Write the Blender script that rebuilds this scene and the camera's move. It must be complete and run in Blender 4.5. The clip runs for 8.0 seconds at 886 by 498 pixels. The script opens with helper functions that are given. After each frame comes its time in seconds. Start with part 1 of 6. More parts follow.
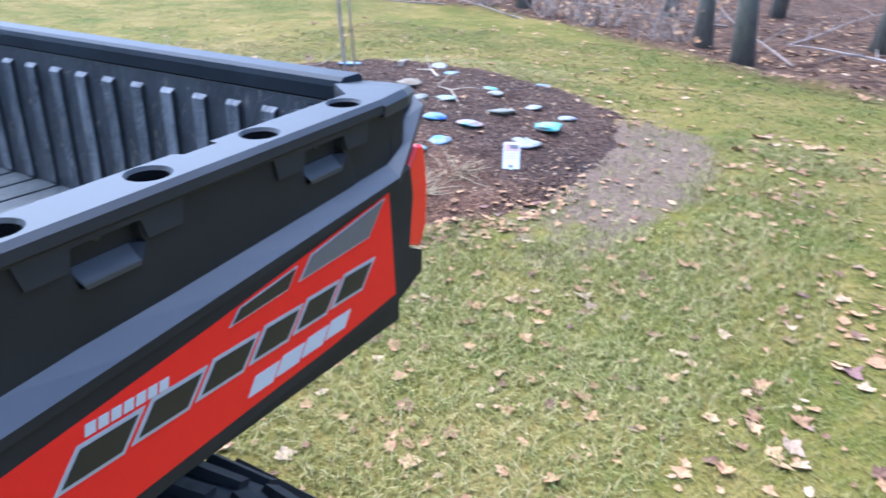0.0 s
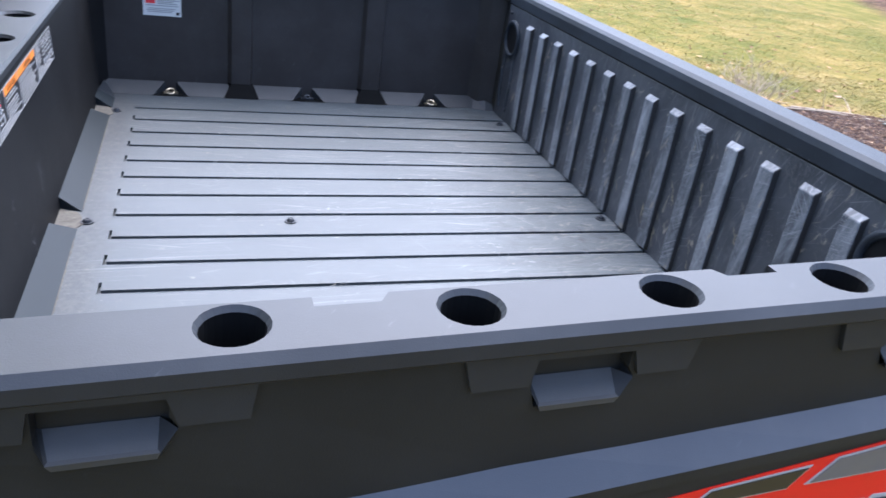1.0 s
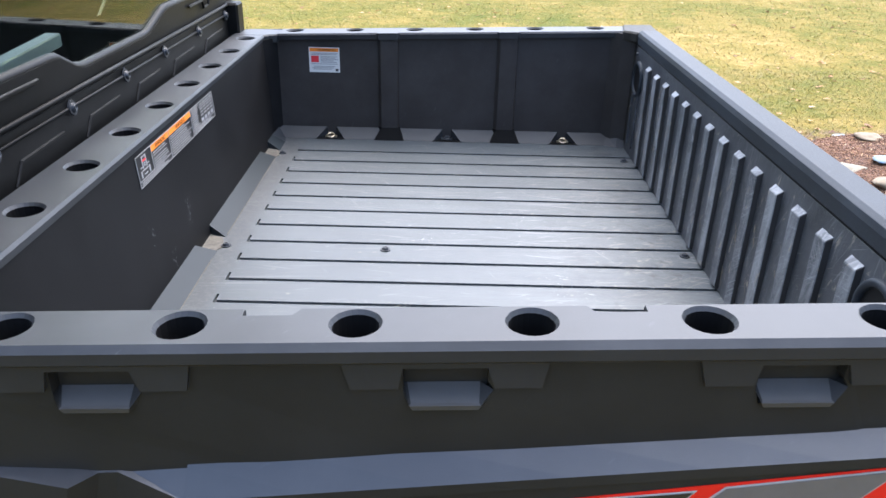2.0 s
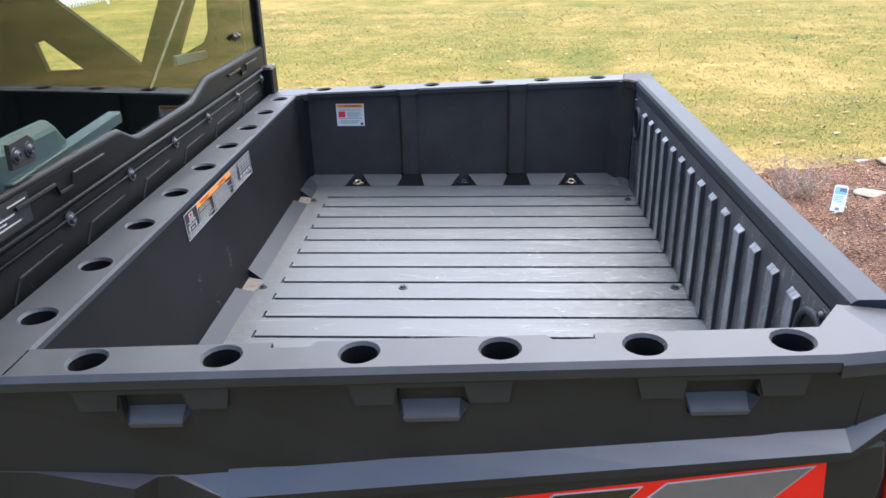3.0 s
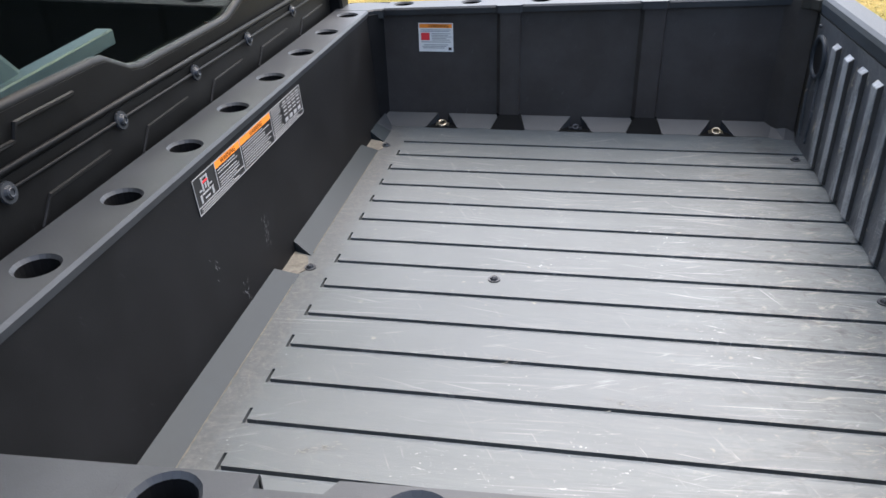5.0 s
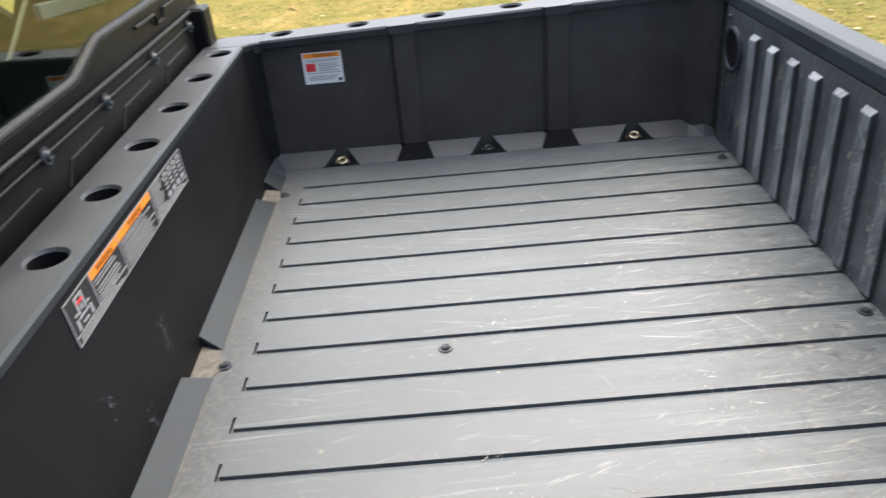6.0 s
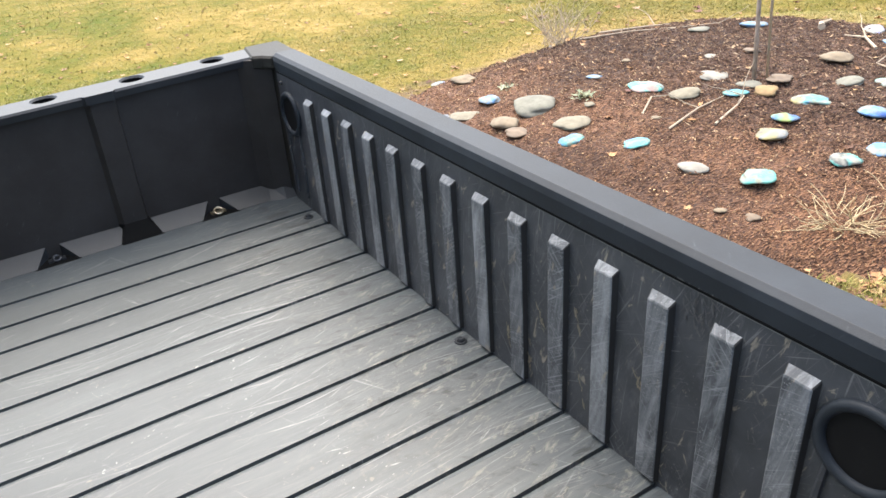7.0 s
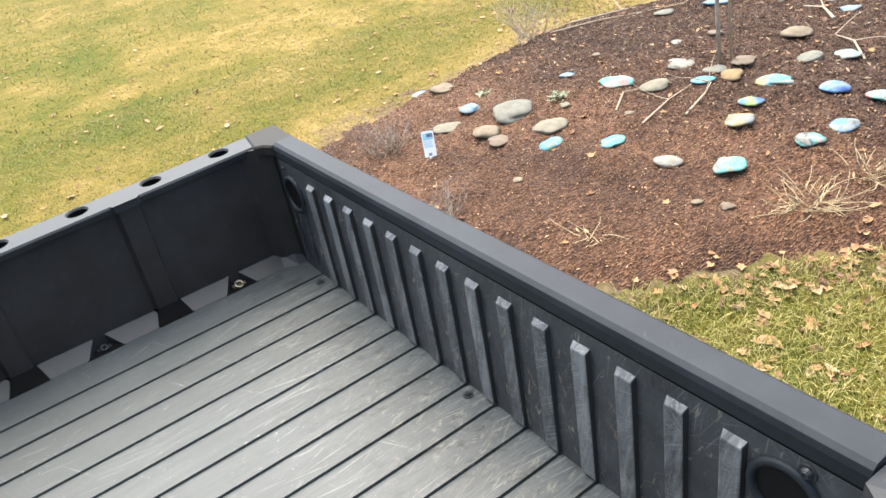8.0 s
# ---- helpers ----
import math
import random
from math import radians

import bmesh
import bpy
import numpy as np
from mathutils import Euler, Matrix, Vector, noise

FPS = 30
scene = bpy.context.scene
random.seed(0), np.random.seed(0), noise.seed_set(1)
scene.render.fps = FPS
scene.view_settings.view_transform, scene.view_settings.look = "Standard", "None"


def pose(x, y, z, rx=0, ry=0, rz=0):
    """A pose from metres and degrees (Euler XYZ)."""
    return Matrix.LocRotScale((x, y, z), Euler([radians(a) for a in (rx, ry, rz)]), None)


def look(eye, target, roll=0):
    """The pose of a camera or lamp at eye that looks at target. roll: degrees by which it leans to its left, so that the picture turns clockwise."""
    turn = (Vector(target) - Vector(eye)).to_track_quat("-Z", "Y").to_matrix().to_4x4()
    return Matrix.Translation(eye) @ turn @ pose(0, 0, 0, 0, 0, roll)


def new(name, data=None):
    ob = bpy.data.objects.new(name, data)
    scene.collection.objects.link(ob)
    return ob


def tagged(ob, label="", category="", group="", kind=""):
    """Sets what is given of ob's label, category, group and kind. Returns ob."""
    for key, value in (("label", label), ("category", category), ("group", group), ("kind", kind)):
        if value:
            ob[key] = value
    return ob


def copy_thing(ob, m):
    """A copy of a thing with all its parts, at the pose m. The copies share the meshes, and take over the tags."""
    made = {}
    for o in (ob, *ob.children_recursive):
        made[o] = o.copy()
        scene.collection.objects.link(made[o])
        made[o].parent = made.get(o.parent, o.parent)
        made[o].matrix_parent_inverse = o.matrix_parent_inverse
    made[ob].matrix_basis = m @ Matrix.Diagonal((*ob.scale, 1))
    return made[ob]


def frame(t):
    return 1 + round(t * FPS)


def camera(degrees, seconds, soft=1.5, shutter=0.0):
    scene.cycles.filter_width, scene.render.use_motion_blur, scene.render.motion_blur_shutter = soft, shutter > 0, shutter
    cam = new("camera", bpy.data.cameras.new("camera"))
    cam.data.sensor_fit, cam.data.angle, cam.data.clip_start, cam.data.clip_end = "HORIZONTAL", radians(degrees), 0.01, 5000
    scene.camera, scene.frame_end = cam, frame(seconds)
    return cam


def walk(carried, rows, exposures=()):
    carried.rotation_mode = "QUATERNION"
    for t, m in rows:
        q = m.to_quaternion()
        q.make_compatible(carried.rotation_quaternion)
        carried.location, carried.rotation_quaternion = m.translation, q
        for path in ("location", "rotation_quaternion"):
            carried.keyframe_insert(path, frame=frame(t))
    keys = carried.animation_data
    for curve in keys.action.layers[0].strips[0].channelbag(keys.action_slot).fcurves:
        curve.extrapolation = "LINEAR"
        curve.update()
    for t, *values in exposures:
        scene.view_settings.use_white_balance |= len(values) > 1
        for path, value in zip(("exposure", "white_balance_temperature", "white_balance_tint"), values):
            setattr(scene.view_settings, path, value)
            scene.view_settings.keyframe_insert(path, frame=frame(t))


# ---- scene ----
cam = camera(60.8, 8.0, soft=1.5, shutter=0.15)
F = 0.87  # height of the cargo bed's floor over the ground
PATH = [
    (0, (0.132, -0.814, 0.516), (1.706, 0.117, -0.293), 1.3),
    (0.2, (0.169, -0.799, 0.519), (1.545, 0.406, -0.298), 2.8),
    (0.5, (0.204, -0.728, 0.520), (1.270, 0.755, -0.296), 6.1),
    (0.7, (0.234, -0.672, 0.528), (1.121, 0.916, -0.304), 7.5),
    (1, (0.259, -0.613, 0.530), (0.874, 1.069, -0.361), 8.2),
    (1.5, (0.391, -0.644, 0.561), (0.588, 1.126, -0.349), 5.1),
    (2.8, (0.559, -0.942, 0.700), (0.473, 0.884, -0.112), -0.7),
    (3, (0.561, -0.914, 0.704), (0.461, 0.916, -0.098), -1.3),
    (3.5, (0.615, -0.759, 0.705), (0.502, 1.070, -0.095), -1.6),
    (4, (0.668, -0.624, 0.689), (0.499, 1.178, -0.162), -1.0),
    (4.5, (0.637, -0.554, 0.654), (0.383, 1.191, -0.290), -0.6),
    (4.7, (0.571, -0.533, 0.611), (0.251, 1.191, -0.352), -1.8),
    (5.8, (0.446, -0.367, 0.628), (0.237, 1.360, -0.359), -5.3),
    (6, (0.419, -0.320, 0.613), (0.395, 1.419, -0.374), -5.3),
    (6.2, (0.417, -0.287, 0.616), (0.642, 1.438, -0.373), -5.1),
    (6.5, (0.453, -0.253, 0.620), (1.061, 1.381, -0.359), -4.5),
    (7, (0.477, -0.266, 0.649), (1.389, 1.232, -0.314), -4.0),
    (7.5, (0.468, -0.305, 0.742), (1.407, 1.167, -0.234), -6.4),
    (8, (0.450, -0.346, 0.867), (1.348, 1.128, -0.143), -10.3),
]
EXPOSURES = [(0, 2.38, 4980, 12), (0.5, 2.5, 5480, 20), (0.7, 2.52, 5550, 18), (1.5, 2.66, 6080, 12), (2.8, 2.63, 6250, 13), (4, 2.48, 6250, 11), (4.7, 2.46, 6520, 11),
             (5.8, 2.53, 6980, 10), (7, 2.46, 7120, 9), (8, 2.4, 7080, 7)]
walk(cam, [(t, pose(0, 0, F) @ look(eye, target, roll)) for t, eye, target, roll in PATH], EXPOSURES)

# ---------------------------------------------------------------- light
SUN_EL, SUN_AZ = radians(66), radians(20)
world = bpy.data.worlds.new("overcast_sky")
scene.world = world
world.use_nodes = True
wn = world.node_tree.nodes
wl = world.node_tree.links
sky = wn.new("ShaderNodeTexSky")
sky.sky_type = "NISHITA"
sky.sun_disc = False
sky.sun_elevation = SUN_EL
sky.sun_rotation = SUN_AZ
sky.dust_density = 3.0
sky.air_density = 1.0
sky.ozone_density = 1.0
wn["Background"].inputs["Strength"].default_value = 0.12
wl.new(sky.outputs[0], wn["Background"].inputs["Color"])
sun_data = bpy.data.lights.new("sun", "SUN")
sun_data.energy = 1.25
sun_data.angle = radians(85)
sun_data.color = (1.0, 0.985, 0.96)
sun = new("sun", sun_data)
# veiled by cloud, beyond the far side of the bed
sun_dir = Vector((math.sin(SUN_AZ) * math.cos(SUN_EL), math.cos(SUN_AZ) * math.cos(SUN_EL), math.sin(SUN_EL)))
sun.matrix_world = look(sun_dir * 60, (0, 0, 0))

# ---------------------------------------------------------------- materials
def material(name):
    m = bpy.data.materials.new(name)
    m.use_nodes = True
    nt = m.node_tree
    return m, nt, nt.nodes["Principled BSDF"]


def node(nt, kind, **values):
    n = nt.nodes.new(kind)
    for key, value in values.items():
        n.inputs[key].default_value = value
    return n


def noise_tex(nt, vector, scale, detail=4.0, rough=0.55, distortion=0.0):
    n = node(nt, "ShaderNodeTexNoise", Scale=scale, Detail=detail, Roughness=rough, Distortion=distortion)
    nt.links.new(vector, n.inputs["Vector"])
    return n.outputs["Fac"]


def place(nt, scale=(1, 1, 1), rot=(0, 0, 0)):
    tc = nt.nodes.new("ShaderNodeTexCoord")
    mp = node(nt, "ShaderNodeMapping", Scale=scale, Rotation=rot)
    nt.links.new(tc.outputs["Object"], mp.inputs["Vector"])
    return mp.outputs["Vector"]


def slant(nt, scale, rot):
    """Object space turned first and stretched afterwards, for marks that run at an angle."""
    tc = nt.nodes.new("ShaderNodeTexCoord")
    mp = node(nt, "ShaderNodeMapping", Scale=tuple(1.0 / k for k in scale), Rotation=rot)
    mp.vector_type = "TEXTURE"
    nt.links.new(tc.outputs["Object"], mp.inputs["Vector"])
    return mp.outputs["Vector"]


def ramp(nt, fac, stops):
    r = nt.nodes.new("ShaderNodeValToRGB")
    el = r.color_ramp.elements
    while len(el) < len(stops):
        el.new(0.5)
    for e, (p, c) in zip(el, stops):
        e.position = p
        e.color = (*c, 1) if len(c) == 3 else c
    nt.links.new(fac, r.inputs["Fac"])
    return r.outputs["Color"]


def mask(nt, fac, lo, hi):
    r = node(nt, "ShaderNodeMapRange")
    r.inputs["From Min"].default_value = lo
    r.inputs["From Max"].default_value = hi
    nt.links.new(fac, r.inputs["Value"])
    return r.outputs["Result"]


def mix(nt, fac, a, b, kind="MIX"):
    m = nt.nodes.new("ShaderNodeMix")
    m.data_type = "RGBA"
    m.blend_type = kind
    for sock, value in ((m.inputs[0], fac), (m.inputs[6], a), (m.inputs[7], b)):
        if isinstance(value, (int, float)):
            sock.default_value = value
        elif isinstance(value, tuple):
            sock.default_value = (*value, 1)
        else:
            nt.links.new(value, sock)
    return m.outputs[2]


def math_node(nt, op, a, b):
    m = nt.nodes.new("ShaderNodeMath")
    m.operation = op
    for sock, value in ((m.inputs[0], a), (m.inputs[1], b)):
        if isinstance(value, (int, float)):
            sock.default_value = value
        else:
            nt.links.new(value, sock)
    return m.outputs[0]


def bump(nt, bsdf, height, strength, distance):
    b = node(nt, "ShaderNodeBump", Strength=strength, Distance=distance)
    nt.links.new(height, b.inputs["Height"])
    nt.links.new(b.outputs["Normal"], bsdf.inputs["Normal"])


def plastic(name, col, rough, dust=0.0, dust_col=(0.150, 0.155, 0.163), grain=0.25, gloss=0.5):
    """Moulded black plastic: leather grain, faint scuffs and a film of dust."""
    m, nt, b = material(name)
    v = place(nt)
    fine = noise_tex(nt, v, 900, 2)
    broad = noise_tex(nt, v, 9, 6, 0.65)
    scuff = noise_tex(nt, slant(nt, (14, 60, 14), (0.4, 0.2, 0.9)), 3.0, 5, 0.7)
    base = mix(nt, mask(nt, broad, 0.32, 0.72), tuple(c * 0.9 for c in col), tuple(c * 1.18 for c in col))
    base = mix(nt, math_node(nt, "MULTIPLY", mask(nt, scuff, 0.64, 0.76), 0.06 + 2.2 * dust), base, dust_col)
    film = math_node(nt, "MULTIPLY", mask(nt, broad, 0.42, 0.8), dust)
    base = mix(nt, film, base, dust_col)
    nt.links.new(base, b.inputs["Base Color"])
    b.inputs["Specular IOR Level"].default_value = gloss
    rr = node(nt, "ShaderNodeMapRange")
    rr.inputs["To Min"].default_value = rough - 0.06
    rr.inputs["To Max"].default_value = rough + 0.08
    nt.links.new(broad, rr.inputs["Value"])
    nt.links.new(rr.outputs["Result"], b.inputs["Roughness"])
    bump(nt, b, fine, grain, 0.0006)
    return m


def plain(name, col, rough, metal=0.0, vary=0.12, scale=60):
    m, nt, b = material(name)
    n = noise_tex(nt, place(nt), scale, 4)
    nt.links.new(mix(nt, n, tuple(c * (1 - vary) for c in col), tuple(min(1, c * (1 + vary)) for c in col)), b.inputs["Base Color"])
    b.inputs["Roughness"].default_value = rough
    b.inputs["Metallic"].default_value = metal
    return m


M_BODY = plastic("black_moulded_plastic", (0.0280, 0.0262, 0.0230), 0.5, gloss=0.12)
# scoops face up and out: light on them put into a paler colour
M_SCOOP = plastic("lit_scoop_plastic", (0.075, 0.071, 0.066), 0.55, gloss=0.2)
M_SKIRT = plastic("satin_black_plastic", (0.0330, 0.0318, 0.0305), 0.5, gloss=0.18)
# paler, glossier copy for upward slopes: the sky's highlight put into the material
M_BELT = plastic("skylit_slope_plastic", (0.031, 0.032, 0.0345), 0.36, 0.04, grain=0.15, gloss=0.7)
M_RAIL = plastic("charcoal_rail_plastic", (0.0200, 0.0222, 0.0250), 0.47, 0.08, grain=0.18, gloss=0.4)
M_CAP = plastic("tailgate_cap_plastic", (0.0180, 0.0225, 0.0285), 0.52, 0.10, dust_col=(0.115, 0.135, 0.16), grain=0.3, gloss=0.22)
M_KICK = plastic("kick_wedge_plastic", (0.0175, 0.0225, 0.0250), 0.5, gloss=0.2)
M_FOOT = plastic("wall_foot_plastic", (0.0245, 0.0275, 0.0305), 0.45, 0.03, gloss=0.4)
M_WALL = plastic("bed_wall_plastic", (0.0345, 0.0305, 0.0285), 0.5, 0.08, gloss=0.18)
# darker copy of the wall plastic: the front wall's shade put into the colour
M_FRONT = plastic("shaded_bed_plastic", (0.0075, 0.0075, 0.0078), 0.52, 0.02, gloss=0.12)
M_CAB = plastic("cab_panel_plastic", (0.0042, 0.0042, 0.0041), 0.45, 0.03, gloss=0.15)
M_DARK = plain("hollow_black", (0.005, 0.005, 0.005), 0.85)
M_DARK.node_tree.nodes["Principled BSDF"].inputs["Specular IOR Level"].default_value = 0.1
M_RED = plain("red_decal_film", (0.80, 0.018, 0.010), 0.45, vary=0.06)
M_RED.node_tree.nodes["Principled BSDF"].inputs["Specular IOR Level"].default_value = 0.25
M_GREYFILM = plain("grey_decal_film", (0.13, 0.12, 0.115), 0.45)
M_BLACKFILM = plain("black_decal_film", (0.014, 0.014, 0.014), 0.4)
M_WHITEFILM = plain("white_decal_film", (0.55, 0.53, 0.50), 0.5, vary=0.05)
M_SILVER = plain("silver_outline_film", (0.42, 0.40, 0.38), 0.4, vary=0.08)
M_ORANGE = plain("orange_label_film", (0.80, 0.23, 0.02), 0.5, vary=0.05)
M_LABEL = plain("white_label_film", (0.62, 0.62, 0.60), 0.5, vary=0.05)
M_TEXT = plain("grey_print", (0.26, 0.26, 0.26), 0.6)
M_PRINT = plain("pale_print", (0.27, 0.27, 0.265), 0.6)
M_LABELRED = plain("red_print", (0.62, 0.03, 0.04), 0.5)
M_BOLT = plain("black_oxide_bolt", (0.034, 0.037, 0.042), 0.42, 0.4)
M_ZINC = plain("yellow_zinc_steel", (0.50, 0.42, 0.30), 0.35, 0.9)
M_STEEL = plain("steel", (0.38, 0.38, 0.38), 0.35, 0.9)
M_DUST = plain("settled_tan_dust", (0.098, 0.089, 0.072), 0.95, vary=0.85, scale=120)
M_SEAM = plain("pale_seam_glint", (0.15, 0.15, 0.146), 0.9, vary=0.8, scale=45)


def floor_material():
    """Scuffed, dusty bed floor: streaks along the planks, pale scratches and tan dirt."""
    m, nt, b = material("scuffed_bed_floor")
    v = place(nt)
    streak = noise_tex(nt, place(nt, (2.0, 34, 1)), 2.5, 9, 0.68, 0.25)
    wide = noise_tex(nt, place(nt, (1.1, 13, 1)), 2.0, 4, 0.6, 0.5)
    patch = noise_tex(nt, v, 3.2, 6, 0.6, 0.4)
    base = mix(nt, mask(nt, streak, 0.25, 0.75), (0.0493, 0.0568, 0.0595), (0.0965, 0.1106, 0.1150))
    base = mix(nt, mask(nt, wide, 0.40, 0.62), mix(nt, 0.35, base, (0.0414, 0.0487, 0.0526)), base)
    base = mix(nt, mask(nt, patch, 0.32, 0.62), mix(nt, 0.45, base, (0.0453, 0.0533, 0.0575)), base)
    fineg = noise_tex(nt, place(nt, (40, 260, 1)), 1.0, 4, 0.7)
    base = mix(nt, math_node(nt, "MULTIPLY", mask(nt, fineg, 0.5, 0.8), 0.2), base, (0.19, 0.19, 0.195))
    # the front half stays smooth; the streaks gather towards the tailgate
    sep0 = nt.nodes.new("ShaderNodeSeparateXYZ")
    nt.links.new(v, sep0.inputs[0])
    worn = mask(nt, math_node(nt, "ADD", sep0.outputs["X"], math_node(nt, "MULTIPLY", noise_tex(nt, v, 3.0, 4), 0.6)), 0.55, 1.0)
    smooth = mix(nt, mask(nt, patch, 0.3, 0.7), (0.0552, 0.0629, 0.0663), (0.0699, 0.0792, 0.0829))
    base = mix(nt, math_node(nt, "ADD", math_node(nt, "MULTIPLY", worn, 0.8), 0.15), smooth, base)
    # scratches in several directions
    for k, (sc, rot, lo) in enumerate((((3, 210, 1), 0.06, 0.66), ((4, 160, 1), -0.2, 0.67), ((9, 130, 1), 0.35, 0.68), ((120, 7, 1), 0.5, 0.70))):
        s = noise_tex(nt, slant(nt, sc, (0, 0, rot)), 1.0, 5, 0.7, 0.6)
        gate = mask(nt, noise_tex(nt, v, 4.5 + 2 * k, 3), 0.45, 0.62)
        f = math_node(nt, "MULTIPLY", math_node(nt, "MULTIPLY", mask(nt, s, lo - 0.08, lo + 0.02), gate), math_node(nt, "ADD", math_node(nt, "MULTIPLY", worn, 0.35), 0.34))
        base = mix(nt, f, base, (0.30, 0.30, 0.30))
    speck = node(nt, "ShaderNodeTexNoise", Scale=70.0, Detail=3.0)
    nt.links.new(v, speck.inputs["Vector"])
    tan = math_node(nt, "MULTIPLY", mask(nt, speck.outputs["Fac"], 0.66, 0.74), mask(nt, noise_tex(nt, v, 5.0, 4), 0.5, 0.64))
    base = mix(nt, math_node(nt, "MULTIPLY", tan, 0.35), base, (0.36, 0.32, 0.24))
    # crisp pale nicks and short scuffs
    for sc, rot, lo, amount in (((150, 260, 1), 0.3, 0.71, 0.6), ((22, 190, 1), -0.22, 0.725, 0.45), ((16, 210, 1), 0.16, 0.725, 0.45), ((90, 130, 1), 0.5, 0.725, 0.55)):
        nick = noise_tex(nt, slant(nt, sc, (0, 0, rot)), 1.0, 3, 0.6)
        zone = mask(nt, noise_tex(nt, v, 6.0, 4, 0.6, 0.5), 0.52, 0.64)
        base = mix(nt, math_node(nt, "MULTIPLY", math_node(nt, "MULTIPLY", mask(nt, nick, lo - 0.04, lo), zone), amount), base, (0.42, 0.43, 0.43))
    # a dirty strip along the front wall, where the grooves end
    front = math_node(nt, "ADD", sep0.outputs["X"], math_node(nt, "MULTIPLY", math_node(nt, "SUBTRACT", noise_tex(nt, v, 28.0, 6, 0.7), 0.5), 0.10))
    dirt = math_node(nt, "MULTIPLY", math_node(nt, "SUBTRACT", 1.0, mask(nt, front, 0.115, 0.150)), 0.5)
    base = mix(nt, dirt, base, mix(nt, mask(nt, noise_tex(nt, v, 120, 5, 0.7), 0.45, 0.7), (0.036, 0.037, 0.037), (0.105, 0.100, 0.088)))
    # dried mud and rubbing gathered towards the tailgate, where loads slide out
    sep = nt.nodes.new("ShaderNodeSeparateXYZ")
    nt.links.new(v, sep.inputs[0])
    rear = mask(nt, math_node(nt, "ADD", sep.outputs["X"], math_node(nt, "MULTIPLY", noise_tex(nt, v, 4.0, 4), 0.5)), 0.88, 1.22)
    smear = noise_tex(nt, slant(nt, (24, 70, 1), (0, 0, 0.3)), 1.0, 7, 0.75, 0.8)
    base = mix(nt, math_node(nt, "MULTIPLY", math_node(nt, "MULTIPLY", mask(nt, smear, 0.55, 0.66), rear), 0.55), base, (0.24, 0.225, 0.19))
    dark = noise_tex(nt, slant(nt, (22, 40, 1), (0, 0, -0.3)), 1.0, 6, 0.7, 0.8)
    base = mix(nt, math_node(nt, "MULTIPLY", math_node(nt, "MULTIPLY", mask(nt, dark, 0.54, 0.64), rear), 0.7), base, (0.022, 0.022, 0.022))
    nt.links.new(base, b.inputs["Base Color"])
    b.inputs["Specular IOR Level"].default_value = 0.42
    rr = node(nt, "ShaderNodeMapRange")
    rr.inputs["To Min"].default_value = 0.38
    rr.inputs["To Max"].default_value = 0.52
    nt.links.new(streak, rr.inputs["Value"])
    nt.links.new(rr.outputs["Result"], b.inputs["Roughness"])
    h = math_node(nt, "ADD", math_node(nt, "MULTIPLY", noise_tex(nt, place(nt, (1, 9, 1)), 40, 4), 0.6), noise_tex(nt, v, 700, 2))
    bump(nt, b, h, 0.3, 0.0009)
    return m


def tailgate_material():
    """Blue-black plastic under a film of dust: slanting scratches, specks and dried tan smears."""
    m, nt, b = material("rubbed_tailgate_plastic")
    v = place(nt)
    haze = mask(nt, noise_tex(nt, v, 7, 5, 0.65, 0.4), 0.38, 0.72)
    base = mix(nt, haze, (0.026, 0.029, 0.034), (0.066, 0.071, 0.079))
    rub = mask(nt, noise_tex(nt, slant(nt, (10, 46, 12), (0.25, 0, 0)), 1.6, 7, 0.7, 0.4), 0.55, 0.70)
    base = mix(nt, math_node(nt, "MULTIPLY", rub, 0.35), base, (0.150, 0.156, 0.165))
    for k, (turn, lo) in enumerate(((0.5, 0.66), (-0.7, 0.67), (1.1, 0.67), (0.1, 0.66))):
        line = noise_tex(nt, slant(nt, (3, 330, 9), (turn, 0, 0)), 1.0, 3, 0.6)
        gate = mask(nt, noise_tex(nt, v, 6.0 + 1.7 * k, 3), 0.46, 0.60)
        base = mix(nt, math_node(nt, "MULTIPLY", math_node(nt, "MULTIPLY", mask(nt, line, lo - 0.05, lo), gate), 0.5), base, (0.20, 0.20, 0.205))
    speck = math_node(nt, "MULTIPLY", mask(nt, noise_tex(nt, v, 300, 2), 0.66, 0.72), mask(nt, noise_tex(nt, v, 10, 4), 0.48, 0.62))
    base = mix(nt, math_node(nt, "MULTIPLY", speck, 0.5), base, (0.25, 0.245, 0.23))
    for turn, lo in ((0.35, 0.68), (-0.45, 0.70), (0.9, 0.71)):
        smear = noise_tex(nt, slant(nt, (20, 75, 22), (turn, 0, 0)), 1.0, 5, 0.6, 0.6)
        base = mix(nt, math_node(nt, "MULTIPLY", mask(nt, smear, lo - 0.035, lo + 0.01), 0.75), base, (0.27, 0.235, 0.185))
    nt.links.new(base, b.inputs["Base Color"])
    b.inputs["Roughness"].default_value = 0.44
    b.inputs["Specular IOR Level"].default_value = 0.45
    bump(nt, b, noise_tex(nt, v, 800, 2), 0.3, 0.0006)
    return m


M_SMUDGE = plain("rubbed_pale_smudge", (0.080, 0.081, 0.083), 0.7, vary=0.7, scale=260)
M_FLECK = plain("pale_scuff", (0.150, 0.148, 0.138), 0.7, vary=0.5, scale=300)
M_MUD = plain("dried_tan_mud", (0.20, 0.175, 0.135), 0.85, vary=0.5, scale=300)
M_FLOOR = floor_material()
M_GATE = tailgate_material()


